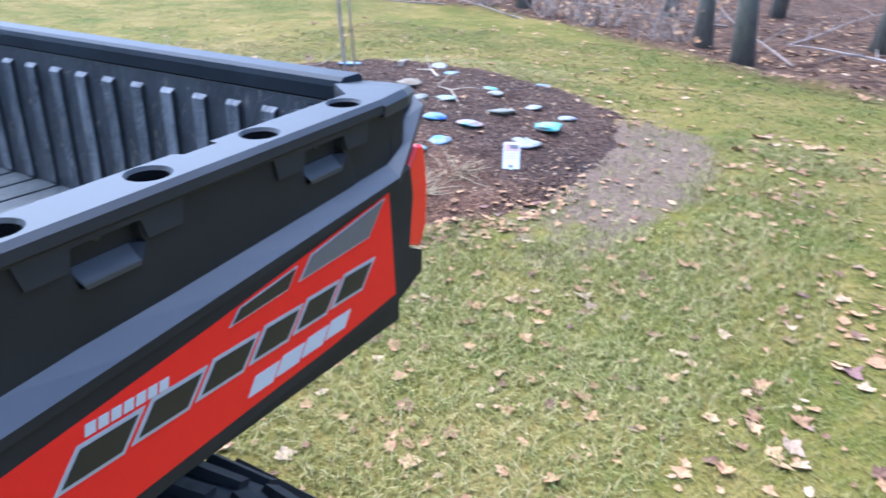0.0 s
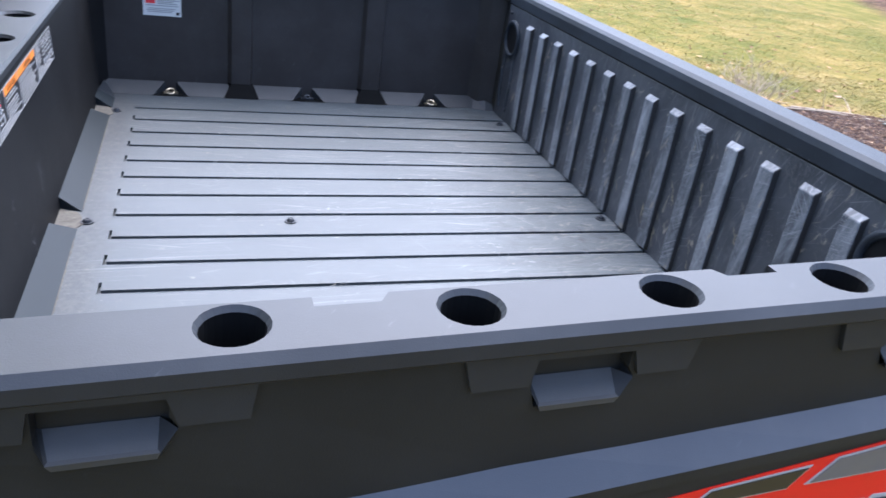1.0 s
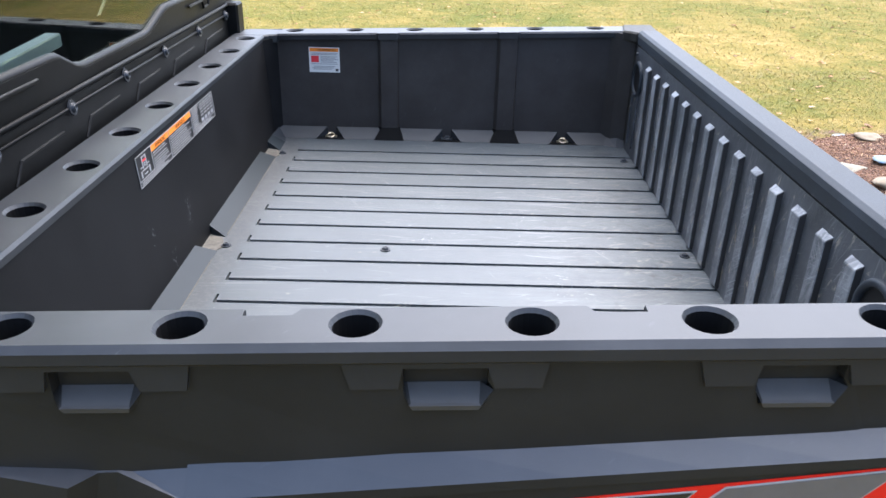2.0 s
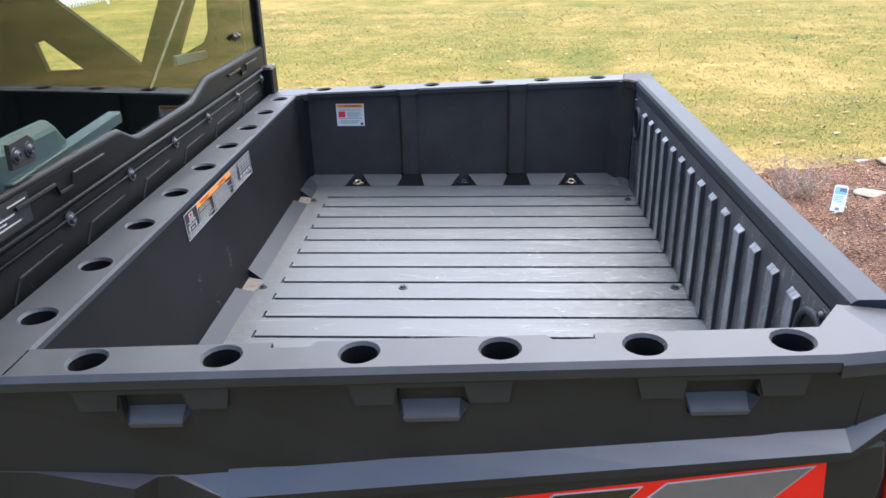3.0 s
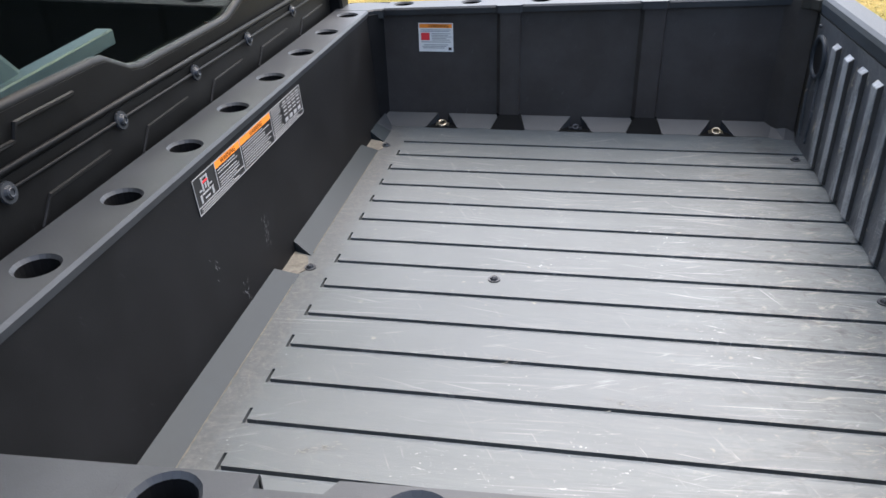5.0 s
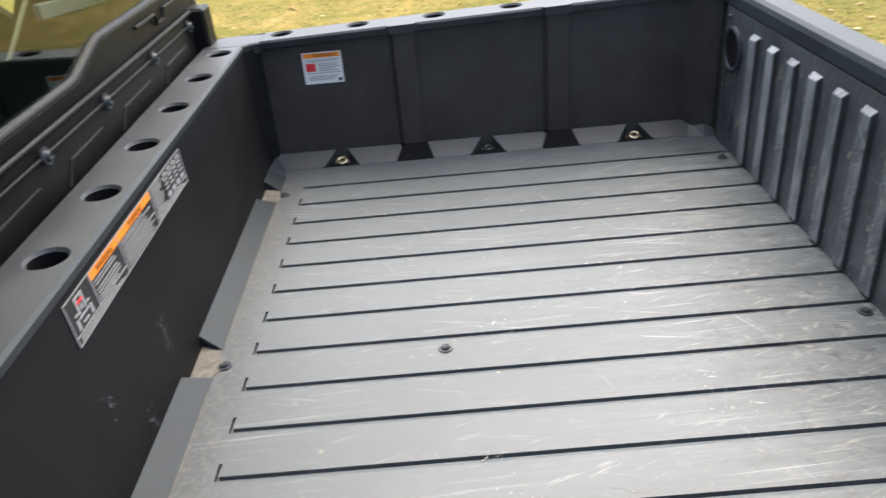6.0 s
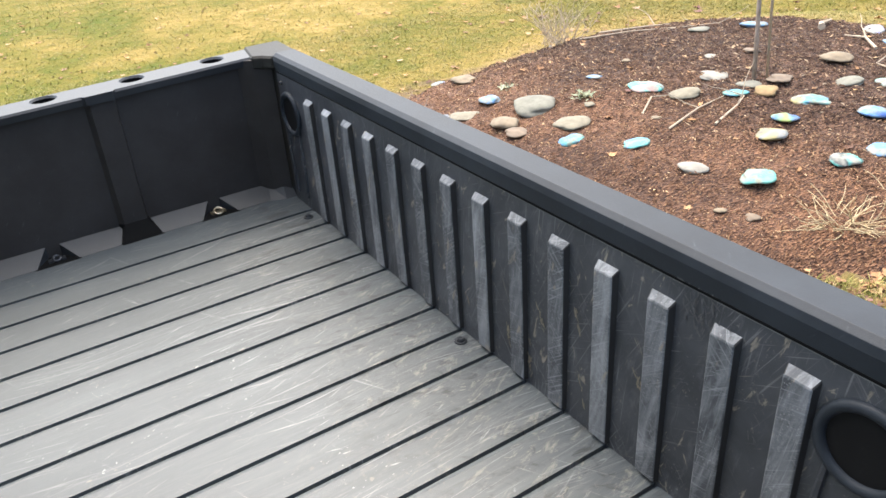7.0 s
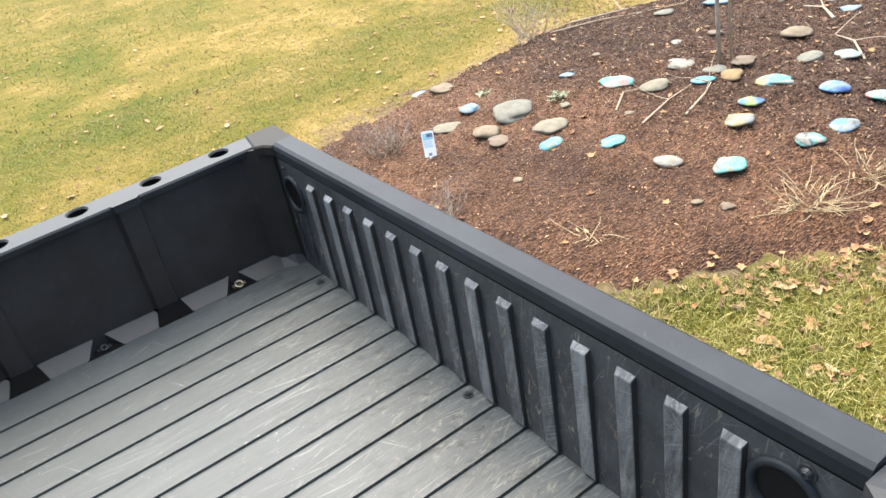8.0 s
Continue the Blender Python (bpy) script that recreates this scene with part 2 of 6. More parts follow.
def rib_material():
    """Rib faces rubbed by loads: each one worn to its own degree, crossed by pale scratches."""
    m, nt, b = material("rubbed_rib_plastic")
    v = place(nt)
    own = nt.nodes.new("ShaderNodeObjectInfo")
    worn = math_node(nt, "ADD", math_node(nt, "MULTIPLY", own.outputs["Random"], 0.14), noise_tex(nt, slant(nt, (9, 40, 9), (0.2, 0, 0)), 1.2, 6, 0.7, 0.5))
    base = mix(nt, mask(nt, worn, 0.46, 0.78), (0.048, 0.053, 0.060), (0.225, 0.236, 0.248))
    for k, (turn, lo) in enumerate(((0.9, 0.62), (-0.8, 0.63), (0.15, 0.62), (1.35, 0.64))):
        line = noise_tex(nt, slant(nt, (3, 420, 14), (turn, 0, 0)), 1.0, 3, 0.6)
        base = mix(nt, math_node(nt, "MULTIPLY", math_node(nt, "MULTIPLY", mask(nt, line, lo - 0.06, lo), mask(nt, noise_tex(nt, v, 9 + 2 * k, 3), 0.42, 0.6)), 0.5), base, (0.29, 0.30, 0.31))
    speck = math_node(nt, "MULTIPLY", mask(nt, noise_tex(nt, v, 420, 2), 0.60, 0.68), mask(nt, noise_tex(nt, v, 14, 4), 0.45, 0.62))
    base = mix(nt, math_node(nt, "MULTIPLY", speck, 0.6), base, (0.32, 0.325, 0.33))
    smear = mask(nt, noise_tex(nt, slant(nt, (14, 60, 20), (0.3, 0, 0)), 1.0, 5, 0.6, 0.5), 0.63, 0.68)
    base = mix(nt, math_node(nt, "MULTIPLY", smear, 0.6), base, (0.27, 0.225, 0.165))
    nt.links.new(base, b.inputs["Base Color"])
    b.inputs["Roughness"].default_value = 0.46
    bump(nt, b, noise_tex(nt, v, 500, 3), 0.25, 0.0008)
    return m


M_RIB = rib_material()

m, nt, b = material("red_lamp_lens")
b.inputs["Base Color"].default_value = (0.85, 0.018, 0.012, 1)
b.inputs["Roughness"].default_value = 0.22
b.inputs["Coat Weight"].default_value = 0.15
wv = node(nt, "ShaderNodeTexVoronoi", Scale=160.0)
nt.links.new(place(nt), wv.inputs["Vector"])
bump(nt, b, wv.outputs["Distance"], 0.15, 0.002)
M_LENS = m

m, nt, b = material("tinted_rear_glass")
b.inputs["Base Color"].default_value = (0.74, 0.82, 0.63, 1)
b.inputs["Specular IOR Level"].default_value = 0.15
b.inputs["Transmission Weight"].default_value = 1.0
b.inputs["Roughness"].default_value = 0.0
b.inputs["IOR"].default_value = 1.38
M_GLASS = m

m, nt, b = material("tyre_rubber")
nt.links.new(mix(nt, mask(nt, noise_tex(nt, place(nt), 12, 5), 0.4, 0.7), (0.012, 0.012, 0.012), (0.045, 0.040, 0.034)), b.inputs["Base Color"])
b.inputs["Roughness"].default_value = 0.75
M_TYRE = m


# ---------------------------------------------------------------- building helpers
def box(bm, x0, x1, y0, y1, z0, z1):
    v = [bm.verts.new(p) for p in ((x0, y0, z0), (x1, y0, z0), (x1, y1, z0), (x0, y1, z0), (x0, y0, z1), (x1, y0, z1), (x1, y1, z1), (x0, y1, z1))]
    for f in ((3, 2, 1, 0), (4, 5, 6, 7), (0, 1, 5, 4), (1, 2, 6, 5), (2, 3, 7, 6), (3, 0, 4, 7)):
        bm.faces.new([v[i] for i in f])
    return v


def prism(bm, poly, axis, a, c):
    """A polygon drawn across an axis and pulled from a to c along it."""
    def at(p, d):
        return {"x": (d, p[0], p[1]), "y": (p[0], d, p[1]), "z": (p[0], p[1], d)}[axis]
    lo = [bm.verts.new(at(p, a)) for p in poly]
    hi = [bm.verts.new(at(p, c)) for p in poly]
    n = len(poly)
    bm.faces.new(lo[::-1])
    bm.faces.new(hi)
    for i in range(n):
        bm.faces.new((lo[i], lo[(i + 1) % n], hi[(i + 1) % n], hi[i]))
    return lo + hi


def loft(bm, rings, closed=True, caps=True):
    """Skin a row of rings of equal length."""
    vs = [[bm.verts.new(p) for p in r] for r in rings]
    n = len(rings[0])
    for r0, r1 in zip(vs, vs[1:]):
        for i in range(n if closed else n - 1):
            bm.faces.new((r0[i], r0[(i + 1) % n], r1[(i + 1) % n], r1[i]))
    if caps and closed:
        bm.faces.new(vs[0][::-1])
        bm.faces.new(vs[-1])
    return vs


def tube(bm, points, radii, n=8):
    """A tapered tube through points."""
    rings = []
    for i, p in enumerate(points):
        p = Vector(p)
        d = (Vector(points[min(i + 1, len(points) - 1)]) - Vector(points[max(i - 1, 0)])).normalized()
        side = d.orthogonal().normalized() if i == 0 else (side - side.dot(d) * d).normalized()
        up = d.cross(side)
        rings.append([p + radii[i] * (math.cos(6.28319 * k / n) * side + math.sin(6.28319 * k / n) * up) for k in range(n)])
    loft(bm, rings)


def ring(bm, centre, axis, big, small, n=24, k=8, arc=6.28319):
    """A torus, or a part of one, round an axis."""
    axis = Vector(axis).normalized()
    a = axis.orthogonal().normalized()
    c = axis.cross(a)
    steps = n if arc > 6.28 else n + 1
    rows = []
    for i in range(steps):
        t = arc * i / n
        out = math.cos(t) * a + math.sin(t) * c
        rows.append([Vector(centre) + out * (big + small * math.cos(6.28319 * j / k)) + axis * small * math.sin(6.28319 * j / k) for j in range(k)])
    if arc > 6.28:
        rows.append(rows[0])
    loft(bm, rows, caps=arc <= 6.28)
    bmesh.ops.remove_doubles(bm, verts=bm.verts, dist=1e-6)


def soften(bm, width, segments=1, angle=0.5):
    bmesh.ops.recalc_face_normals(bm, faces=bm.faces)
    edges = [e for e in bm.edges if len(e.link_faces) == 2 and e.calc_face_angle(0) > angle]
    bmesh.ops.bevel(bm, geom=edges, offset=width, segments=segments, affect="EDGES", clamp_overlap=True)


def mesh_of(name, bm, mat, smooth=False, fix=True):
    if fix:
        bmesh.ops.recalc_face_normals(bm, faces=bm.faces)
    me = bpy.data.meshes.new(name)
    bm.to_mesh(me)
    bm.free()
    me.materials.append(mat)
    if smooth:
        me.polygons.foreach_set("use_smooth", [True] * len(me.polygons))
    return me


def part(name, bm, mat, parent, label="", smooth=False, fix=True):
    """One mesh under a thing or under a part; bmesh heights are over the bed's floor for the vehicle."""
    ob = new(name, mesh_of(name, bm, mat, smooth, fix))
    ob.parent = parent
    if label:
        tagged(ob, label)
    return ob


def fresh():
    return bmesh.new()


def thing(name, label, category, group="", kind="", at=(0, 0, 0)):
    ob = new(name)
    ob.empty_display_size = 0.1
    ob.location = at
    return tagged(ob, label, category, group, kind)


def writing(text, size, mat, name, parent, m):
    """Printed words as a flat mesh, at the pose m."""
    cu = bpy.data.curves.new(name, "FONT")
    cu.body = text
    cu.size = size
    cu.align_x, cu.align_y = "CENTER", "CENTER"
    tmp = bpy.data.objects.new(name, cu)
    me = bpy.data.meshes.new_from_object(tmp)
    bpy.data.objects.remove(tmp)
    me.materials.append(mat)
    me.transform(m)
    ob = new(name, me)
    ob.parent = parent
    return ob


def rise(x, y):
    """How far the rails climb towards the tailgate: a little more on the near side."""
    k = min(1.0, max(0.0, (y + 0.217) / 1.44))
    return (0.0392 - 0.0076 * k) * x - 0.0058 + 0.0053 * k


# ---------------------------------------------------------------- the vehicle
vehicle = thing("utility_vehicle", "black and red utility vehicle with open cargo bed on lawn", "vehicle")


def vpart(name, bm, mat, parent=None, label="", smooth=False, shear=False):
    """A part of the vehicle; heights in bm count from the bed's floor."""
    for v in bm.verts:
        if shear:
            v.co.z += rise(v.co.x, v.co.y) * min(1.0, max(0.0, v.co.z / 0.18))
        v.co.z += F
    return part(name, bm, mat, parent or vehicle, label, smooth)


def rail_top(bm, put, u0, u1, v0, v1, vc, holes, r=0.0205, top=0.266, notches=()):
    """The top plate of a rail with its row of round sockets. put(u, v, z) gives the place."""
    half, n, depth = 0.034, 24, 0.05
    def quad(a, c, d, e):
        bm.faces.new([bm.verts.new(put(*p)) for p in (a, c, d, e)])
    def plate(a, c):
        if c - a < 1e-4:
            return
        for s, e in notches:
            if a <= s and e <= c:
                plate(a, s)
                # cut right through the plate's inner edge: square at one end, slanting at the other
                k = v0 + (v1 - v0) * 0.2
                p, q = (s, e - 0.007) if s < 0.5 else (s + 0.007, e)
                path = [(s, v0), (p, k), (q, k), (e, v0)]
                for (ua, va), (ub, vb) in zip(path, path[1:]):
                    if ub - ua > 1e-6:
                        quad((ua, va, top), (ub, vb, top), (ub, v1, top), (ua, v1, top))
                    quad((ua, va, top), (ub, vb, top), (ub, vb, top - 0.05), (ua, va, top - 0.05))
                plate(e, c)
                return
        quad((a, v0, top), (c, v0, top), (c, v1, top), (a, v1, top))
    last = u0
    for h in holes:
        plate(last, h - half)
        last = h + half
        outer, rings = [], [[], [], [], []]
        lo, hi = (min(v0, v1), max(v0, v1))
        corners = [(half, hi - vc), (-half, hi - vc), (-half, lo - vc), (half, lo - vc)]
        angles = [6.28319 * k / n for k in range(n)]
        for c in corners:
            a = math.atan2(c[1], c[0]) % 6.28319
            k = min(range(n), key=lambda i: abs(angles[i] - a))
            angles[k] = a
        for a in angles:
            dx, dy = math.cos(a), math.sin(a)
            s = min(half / abs(dx) if abs(dx) > 1e-6 else 9, ((hi - vc) if dy > 0 else (vc - lo)) / abs(dy) if abs(dy) > 1e-6 else 9)
            outer.append(bm.verts.new(put(h + dx * s, vc + dy * s, top)))
            for ringv, (rr, dz) in zip(rings, ((r + 0.003, 0), (r, -0.004), (r * 0.97, -depth))):
                ringv.append(bm.verts.new(put(h + dx * rr, vc + dy * rr, top + dz)))
        for a, c in ((outer, rings[0]), (rings[0], rings[1]), (rings[1], rings[2])):
            for i in range(n):
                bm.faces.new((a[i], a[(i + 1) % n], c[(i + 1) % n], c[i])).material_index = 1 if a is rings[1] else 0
        bm.faces.new(rings[2])
    plate(last, u1)
    bmesh.ops.remove_doubles(bm, verts=bm.verts, dist=1e-5)


NEAR_HOLES = [0.1255 + 0.152 * i for i in range(6)]
FAR_HOLES = [0.114 + 0.1544 * i for i in range(6)]
CAB_HOLES = [-0.112 + 0.1535 * i for i in range(9)]

# near rail: plate, chamfered outer edge, lip, inner edge
bm = fresh()
NY0, NY1 = -0.1915, -0.247
rail_top(bm, lambda u, v, z: (u, v, z), 0.046, 0.922, NY0, NY1, -0.2168, NEAR_HOLES, notches=((0.328, 0.379), (0.632, 0.684)))
near_rail = vpart("side_rail", bm, M_RAIL, None, "charcoal plastic bed rail with a row of round sockets", shear=True)
for a, c in ((0.046, 0.328), (0.379, 0.632), (0.684, 0.922)):
    bm = fresh()
    prism(bm, [(NY0, 0.2660), (NY0 + 0.002, 0.262), (NY0, 0.205), (NY0 - 0.0025, 0.205), (NY0 - 0.0025, 0.2615)], "x", a, c)
    vpart("inner_lip", bm, M_RAIL, near_rail, shear=True)
bm = fresh()
prism(bm, [(NY1, 0.266), (-0.2530, 0.2600), (-0.2530, 0.249), (-0.250, 0.246), (-0.2425, 0.246), (-0.2425, 0.2655)], "x", -0.03, 0.922)
bmesh.ops.recalc_face_normals(bm, faces=bm.faces)
for f in bm.faces:
    f.material_index = 1 if f.normal.z > 0.4 else 0
vpart("rail_edge", bm, M_SKIRT, near_rail, shear=True).data.materials.append(M_RAIL)
# near-black socket floors: the hole's shade put into the colour
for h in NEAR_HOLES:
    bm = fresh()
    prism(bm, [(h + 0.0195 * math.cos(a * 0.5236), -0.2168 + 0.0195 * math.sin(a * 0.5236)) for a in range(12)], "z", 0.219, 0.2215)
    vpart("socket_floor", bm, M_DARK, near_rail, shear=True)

# near wall of the tub
bm = fresh()
prism(bm, [(-0.1915, -0.03), (-0.1915, 0.206), (-0.194, 0.206), (-0.194, -0.03)], "x", 0.045, 0.96)
box(bm, -0.03, 0.985, -0.228, -0.220, -0.06, 0.243)
HANDLES = (0.2047, 0.5087, 0.8110)
outer = [(-0.03, -0.06), (-0.03, 0.243)]
for hx in HANDLES:
    outer += [(hx - 0.037, 0.243), (hx - 0.037, 0.213), (hx - 0.032, 0.196), (hx + 0.031, 0.196), (hx + 0.041, 0.2138), (hx + 0.036, 0.222), (hx + 0.036, 0.243)]
vs = prism(bm, outer + [(0.985, 0.243), (0.985, -0.06)], "y", -0.242, -0.227)
for v in vs:
    if v.co.z < 0.15 and v.co.y < -0.236:
        v.co.y += 0.009
vpart("side_wall", bm, M_BODY, None, "black outer wall of the cargo bed", shear=True)

# skirt under the rail with its downward tabs, and three pull handles
bm = fresh()
lower, deep = 0.2430, 0.2176
poly = [(-0.03, 0.249), (-0.03, lower)]
for hx in HANDLES:
    poly += [(hx - 0.089, lower), (hx - 0.082, deep), (hx - 0.041, deep), (hx - 0.037, lower - 0.0045), (hx + 0.035, lower - 0.0045), (hx + 0.0415, deep), (hx + 0.082, deep), (hx + 0.0865, lower)]
poly += [(0.955, lower), (0.955, 0.249)]
prism(bm, poly, "y", -0.2465, -0.2415)
vpart("rail_skirt", bm, M_SKIRT, None, "", shear=True)
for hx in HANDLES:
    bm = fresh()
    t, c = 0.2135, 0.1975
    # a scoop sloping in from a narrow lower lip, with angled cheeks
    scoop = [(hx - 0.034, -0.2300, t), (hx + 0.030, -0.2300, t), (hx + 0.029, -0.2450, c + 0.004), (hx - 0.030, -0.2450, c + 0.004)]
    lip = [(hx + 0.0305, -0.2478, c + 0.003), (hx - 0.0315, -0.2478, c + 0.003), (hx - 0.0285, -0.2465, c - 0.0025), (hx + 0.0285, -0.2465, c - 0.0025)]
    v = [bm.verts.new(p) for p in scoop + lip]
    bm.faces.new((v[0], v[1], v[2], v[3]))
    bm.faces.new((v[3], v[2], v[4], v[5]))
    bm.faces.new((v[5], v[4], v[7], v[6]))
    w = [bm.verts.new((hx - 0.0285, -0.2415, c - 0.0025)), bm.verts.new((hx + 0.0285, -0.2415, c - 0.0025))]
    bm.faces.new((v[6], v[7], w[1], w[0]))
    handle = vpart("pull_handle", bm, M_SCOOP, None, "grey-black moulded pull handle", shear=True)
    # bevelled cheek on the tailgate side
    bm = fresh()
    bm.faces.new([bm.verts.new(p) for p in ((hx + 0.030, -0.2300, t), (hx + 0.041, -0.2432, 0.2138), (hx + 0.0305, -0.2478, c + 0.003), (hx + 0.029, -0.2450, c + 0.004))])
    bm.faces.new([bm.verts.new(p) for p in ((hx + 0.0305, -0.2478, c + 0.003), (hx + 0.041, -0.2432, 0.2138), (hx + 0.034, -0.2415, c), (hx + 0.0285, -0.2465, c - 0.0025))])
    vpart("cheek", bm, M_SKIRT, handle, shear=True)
    bm = fresh()
    box(bm, hx - 0.036, hx + 0.036, -0.2292, -0.2282, t - 0.004, 0.2425)
    q = [(hx - 0.034, -0.2300, t), (hx - 0.030, -0.2450, c + 0.004), (hx - 0.0315, -0.2470, c + 0.003), (hx - 0.037, -0.2424, 0.210), (hx - 0.037, -0.2294, t)]
    bm.faces.new([bm.verts.new(p) for p in q])
    vpart("recess", bm, M_BODY, handle, shear=True)
    bm = fresh()
    prism(bm, [(hx - 0.003 + 0.0045 * math.cos(a * 0.785), 0.2335 + 0.0045 * math.sin(a * 0.785)) for a in range(8)], "y", -0.234, -0.2288)
    vpart("screw", bm, M_BOLT, handle, shear=True)


def slope_faces(bm, least=0.35):
    """Gives the faces that slope up to the sky the second material, which paints their sheen."""
    bm.normal_update()
    bmesh.ops.recalc_face_normals(bm, faces=bm.faces)
    for f in bm.faces:
        f.material_index = 1 if f.normal.z > least and f.normal.y < -0.1 else 0


# belt: the sloping shelf between the wall and the decal panel
bm = fresh()
BELT = [(x, 0.1083 + 0.0993 * x, 0.0240 - 0.0085 * (x - 0.274) / 0.672) for x in (0.274, 0.38, 0.50, 0.62, 0.74, 0.85, 0.946)] + [(1.000, 0.2440, 0.019), (1.055, 0.2790, 0.016)]
rings = []
for x, z, drop in BELT:
    o = -0.2615
    k = max(0, x - 0.955) * 0.33
    rings.append([(x, -0.230 + k, z + 0.004), (x, -0.238 + k, z), (x, o + k, z - drop), (x, o + k, z - drop - 0.011), (x, -0.250 + k, z - drop - 0.017), (x, -0.230 + k, z - drop - 0.02)])
loft(bm, rings)
slope_faces(bm)
belt = vpart("belt_moulding", bm, M_BODY, None, "black moulded belt line catching the sky's light")
belt.data.materials.append(M_BELT)

# faceted front end of the lower side, with its slanting crease
bm = fresh()
FACETS = ((-0.03, 0.1290, -0.2395, 0.003), (0.0437, 0.1287, -0.2400, 0.002), (0.1707, 0.1272, -0.2590, 0.0057), (0.1915, 0.1268, -0.2405, 0.003), (0.2095, 0.1280, -0.2405, 0.003), (0.276, 0.1355, -0.2615, 0.0250))
loft(bm, [[(x, -0.226, z + 0.012), (x, -0.2335, z), (x, o, z - drop), (x - 0.012, o, z - 0.055), (x - 0.030, o + 0.004, -0.09), (x - 0.030, -0.21, -0.09), (x, -0.21, z + 0.012)] for x, z, o, drop in FACETS])
slope_faces(bm)
facet = vpart("front_facet", bm, M_BODY, None, "")
facet.data.materials.append(M_BELT)

# lower side panel with its swept-up rear end
bm = fresh()
prism(bm, [(0.262, -0.065), (0.30, -0.060), (0.53, -0.040), (0.75, -0.0245), (0.93, -0.0065), (0.975, 0.012), (0.990, 0.15), (0.982, 0.196), (0.80, 0.163), (0.30, 0.112)], "y", -0.2572, -0.205)
soften(bm, 0.004)
side_panel = vpart("side_panel", bm, M_BODY, None, "black lower bed side with a red decal")


def film(name, poly, y, mat, parent, label="", thick=0.0006):
    bm = fresh()
    prism(bm, poly, "y", y - thick, y)
    return vpart(name, bm, mat, parent, label)


def shrink(poly, d):
    """A smaller copy of a convex polygon, its sides moved in by d."""
    n = len(poly)
    area = sum(poly[i][0] * poly[(i + 1) % n][1] - poly[(i + 1) % n][0] * poly[i][1] for i in range(n))
    s = 1 if area > 0 else -1
    lines = []
    for i in range(n):
        (x0, z0), (x1, z1) = poly[i], poly[(i + 1) % n]
        L = math.hypot(x1 - x0, z1 - z0)
        nx, nz = -(z1 - z0) / L * s, (x1 - x0) / L * s
        lines.append((nx, nz, nx * (x0 + nx * d) + nz * (z0 + nz * d)))
    out = []
    for i in range(n):
        a, c = lines[i - 1], lines[i]
        det = a[0] * c[1] - a[1] * c[0]
        out.append(((a[2] * c[1] - a[1] * c[2]) / det, (a[0] * c[2] - a[2] * c[0]) / det))
    return out


red = film("decal", [(0.312, 0.078), (0.272, -0.034), (0.50, -0.0195), (0.66, -0.010), (0.80, -0.003), (0.940, 0.0105), (0.925, 0.1705), (0.60, 0.118)], -0.2574, M_RED, side_panel, "bright red decal with slanted plain lettering shapes")
for name, poly, inner in (("grey_flash", [(0.9148, 0.1665), (0.8767, 0.1215), (0.736, 0.1135), (0.761, 0.1405)], M_GREYFILM), ("black_flash", [(0.7365, 0.1355), (0.718, 0.1115), (0.6235, 0.105), (0.641, 0.1225)], M_BLACKFILM)):
    film(name, poly, -0.2582, M_SILVER, red)
    film(name, shrink(poly, 0.0018), -0.2590, inner, red)
# the model name and the small lines: plain slanted shapes, one for each sign
x = 0.404
for i, w in enumerate((0.083, 0.080, 0.078, 0.074, 0.072, 0.076)):
    base, tall = 0.0360 + i * 0.0030, 0.038
    lean = 0.031
    poly = [(x, base), (x + w * 0.9, base), (x + w * 0.9 + lean, base + tall), (x + lean, base + tall)]
    film("letter_block", poly, -0.2582, M_SILVER, red)
    film("letter_block", shrink(poly, 0.0045), -0.2590, M_BLACKFILM, red)
    x += w
x = 0.640
for i in range(4):
    base = 0.0045 + i * 0.0025
    film("letter_block", [(x, base), (x + 0.041, base), (x + 0.056, base + 0.022), (x + 0.015, base + 0.022)], -0.2582, M_WHITEFILM, red)
    x += 0.046
x = 0.444
for i in range(7):
    film("letter_block", [(x, 0.0778), (x + 0.0112, 0.0778), (x + 0.0135, 0.0900), (x + 0.0025, 0.0900)], -0.2582, M_WHITEFILM, red)
    x += 0.0138

# rear corner post, corner cap of the rail and tail lamp
bm = fresh()
prism(bm, [(0.955, -0.2415), (1.020, -0.214), (1.060, -0.200), (1.062, -0.150), (1.030, -0.1435), (0.962, -0.1435), (0.950, -0.180)], "z", 0.0, 0.232)
vpart("rear_corner_post", bm, M_BODY, None, "", shear=True)
bm = fresh()
full = [(0.922, -0.2550), (0.990, -0.2465), (1.080, -0.197), (1.076, -0.158), (1.034, -0.1430), (0.958, -0.1430), (0.922, -0.1890)]
flat = [(0.922, -0.2470), (0.988, -0.2390), (1.072, -0.193), (1.067, -0.160), (1.031, -0.1430), (0.960, -0.1430), (0.922, -0.1915)]


def dip(x):
    """The cap falls away towards its rear tip."""
    return 0.019 * max(0.0, (x - 0.985) / 0.09)


loft(bm, [[(x, y, z - dip(x)) for x, y in row] for row, z in ((full, 0.243), (full, 0.2575), (flat, 0.266))])
vpart("corner_cap", bm, M_RAIL, None, "", shear=True)
bm = fresh()
prism(bm, [(1.046, 0.203), (1.011, 0.153), (1.024, 0.048), (1.060, 0.034), (1.078, 0.068), (1.079, 0.133), (1.068, 0.198)], "y", -0.224, -0.15)
soften(bm, 0.004)
lamp_house = vpart("tail_lamp", bm, M_LENS, None, "red tail lamp lens on the bed's rear corner")
bm = fresh()
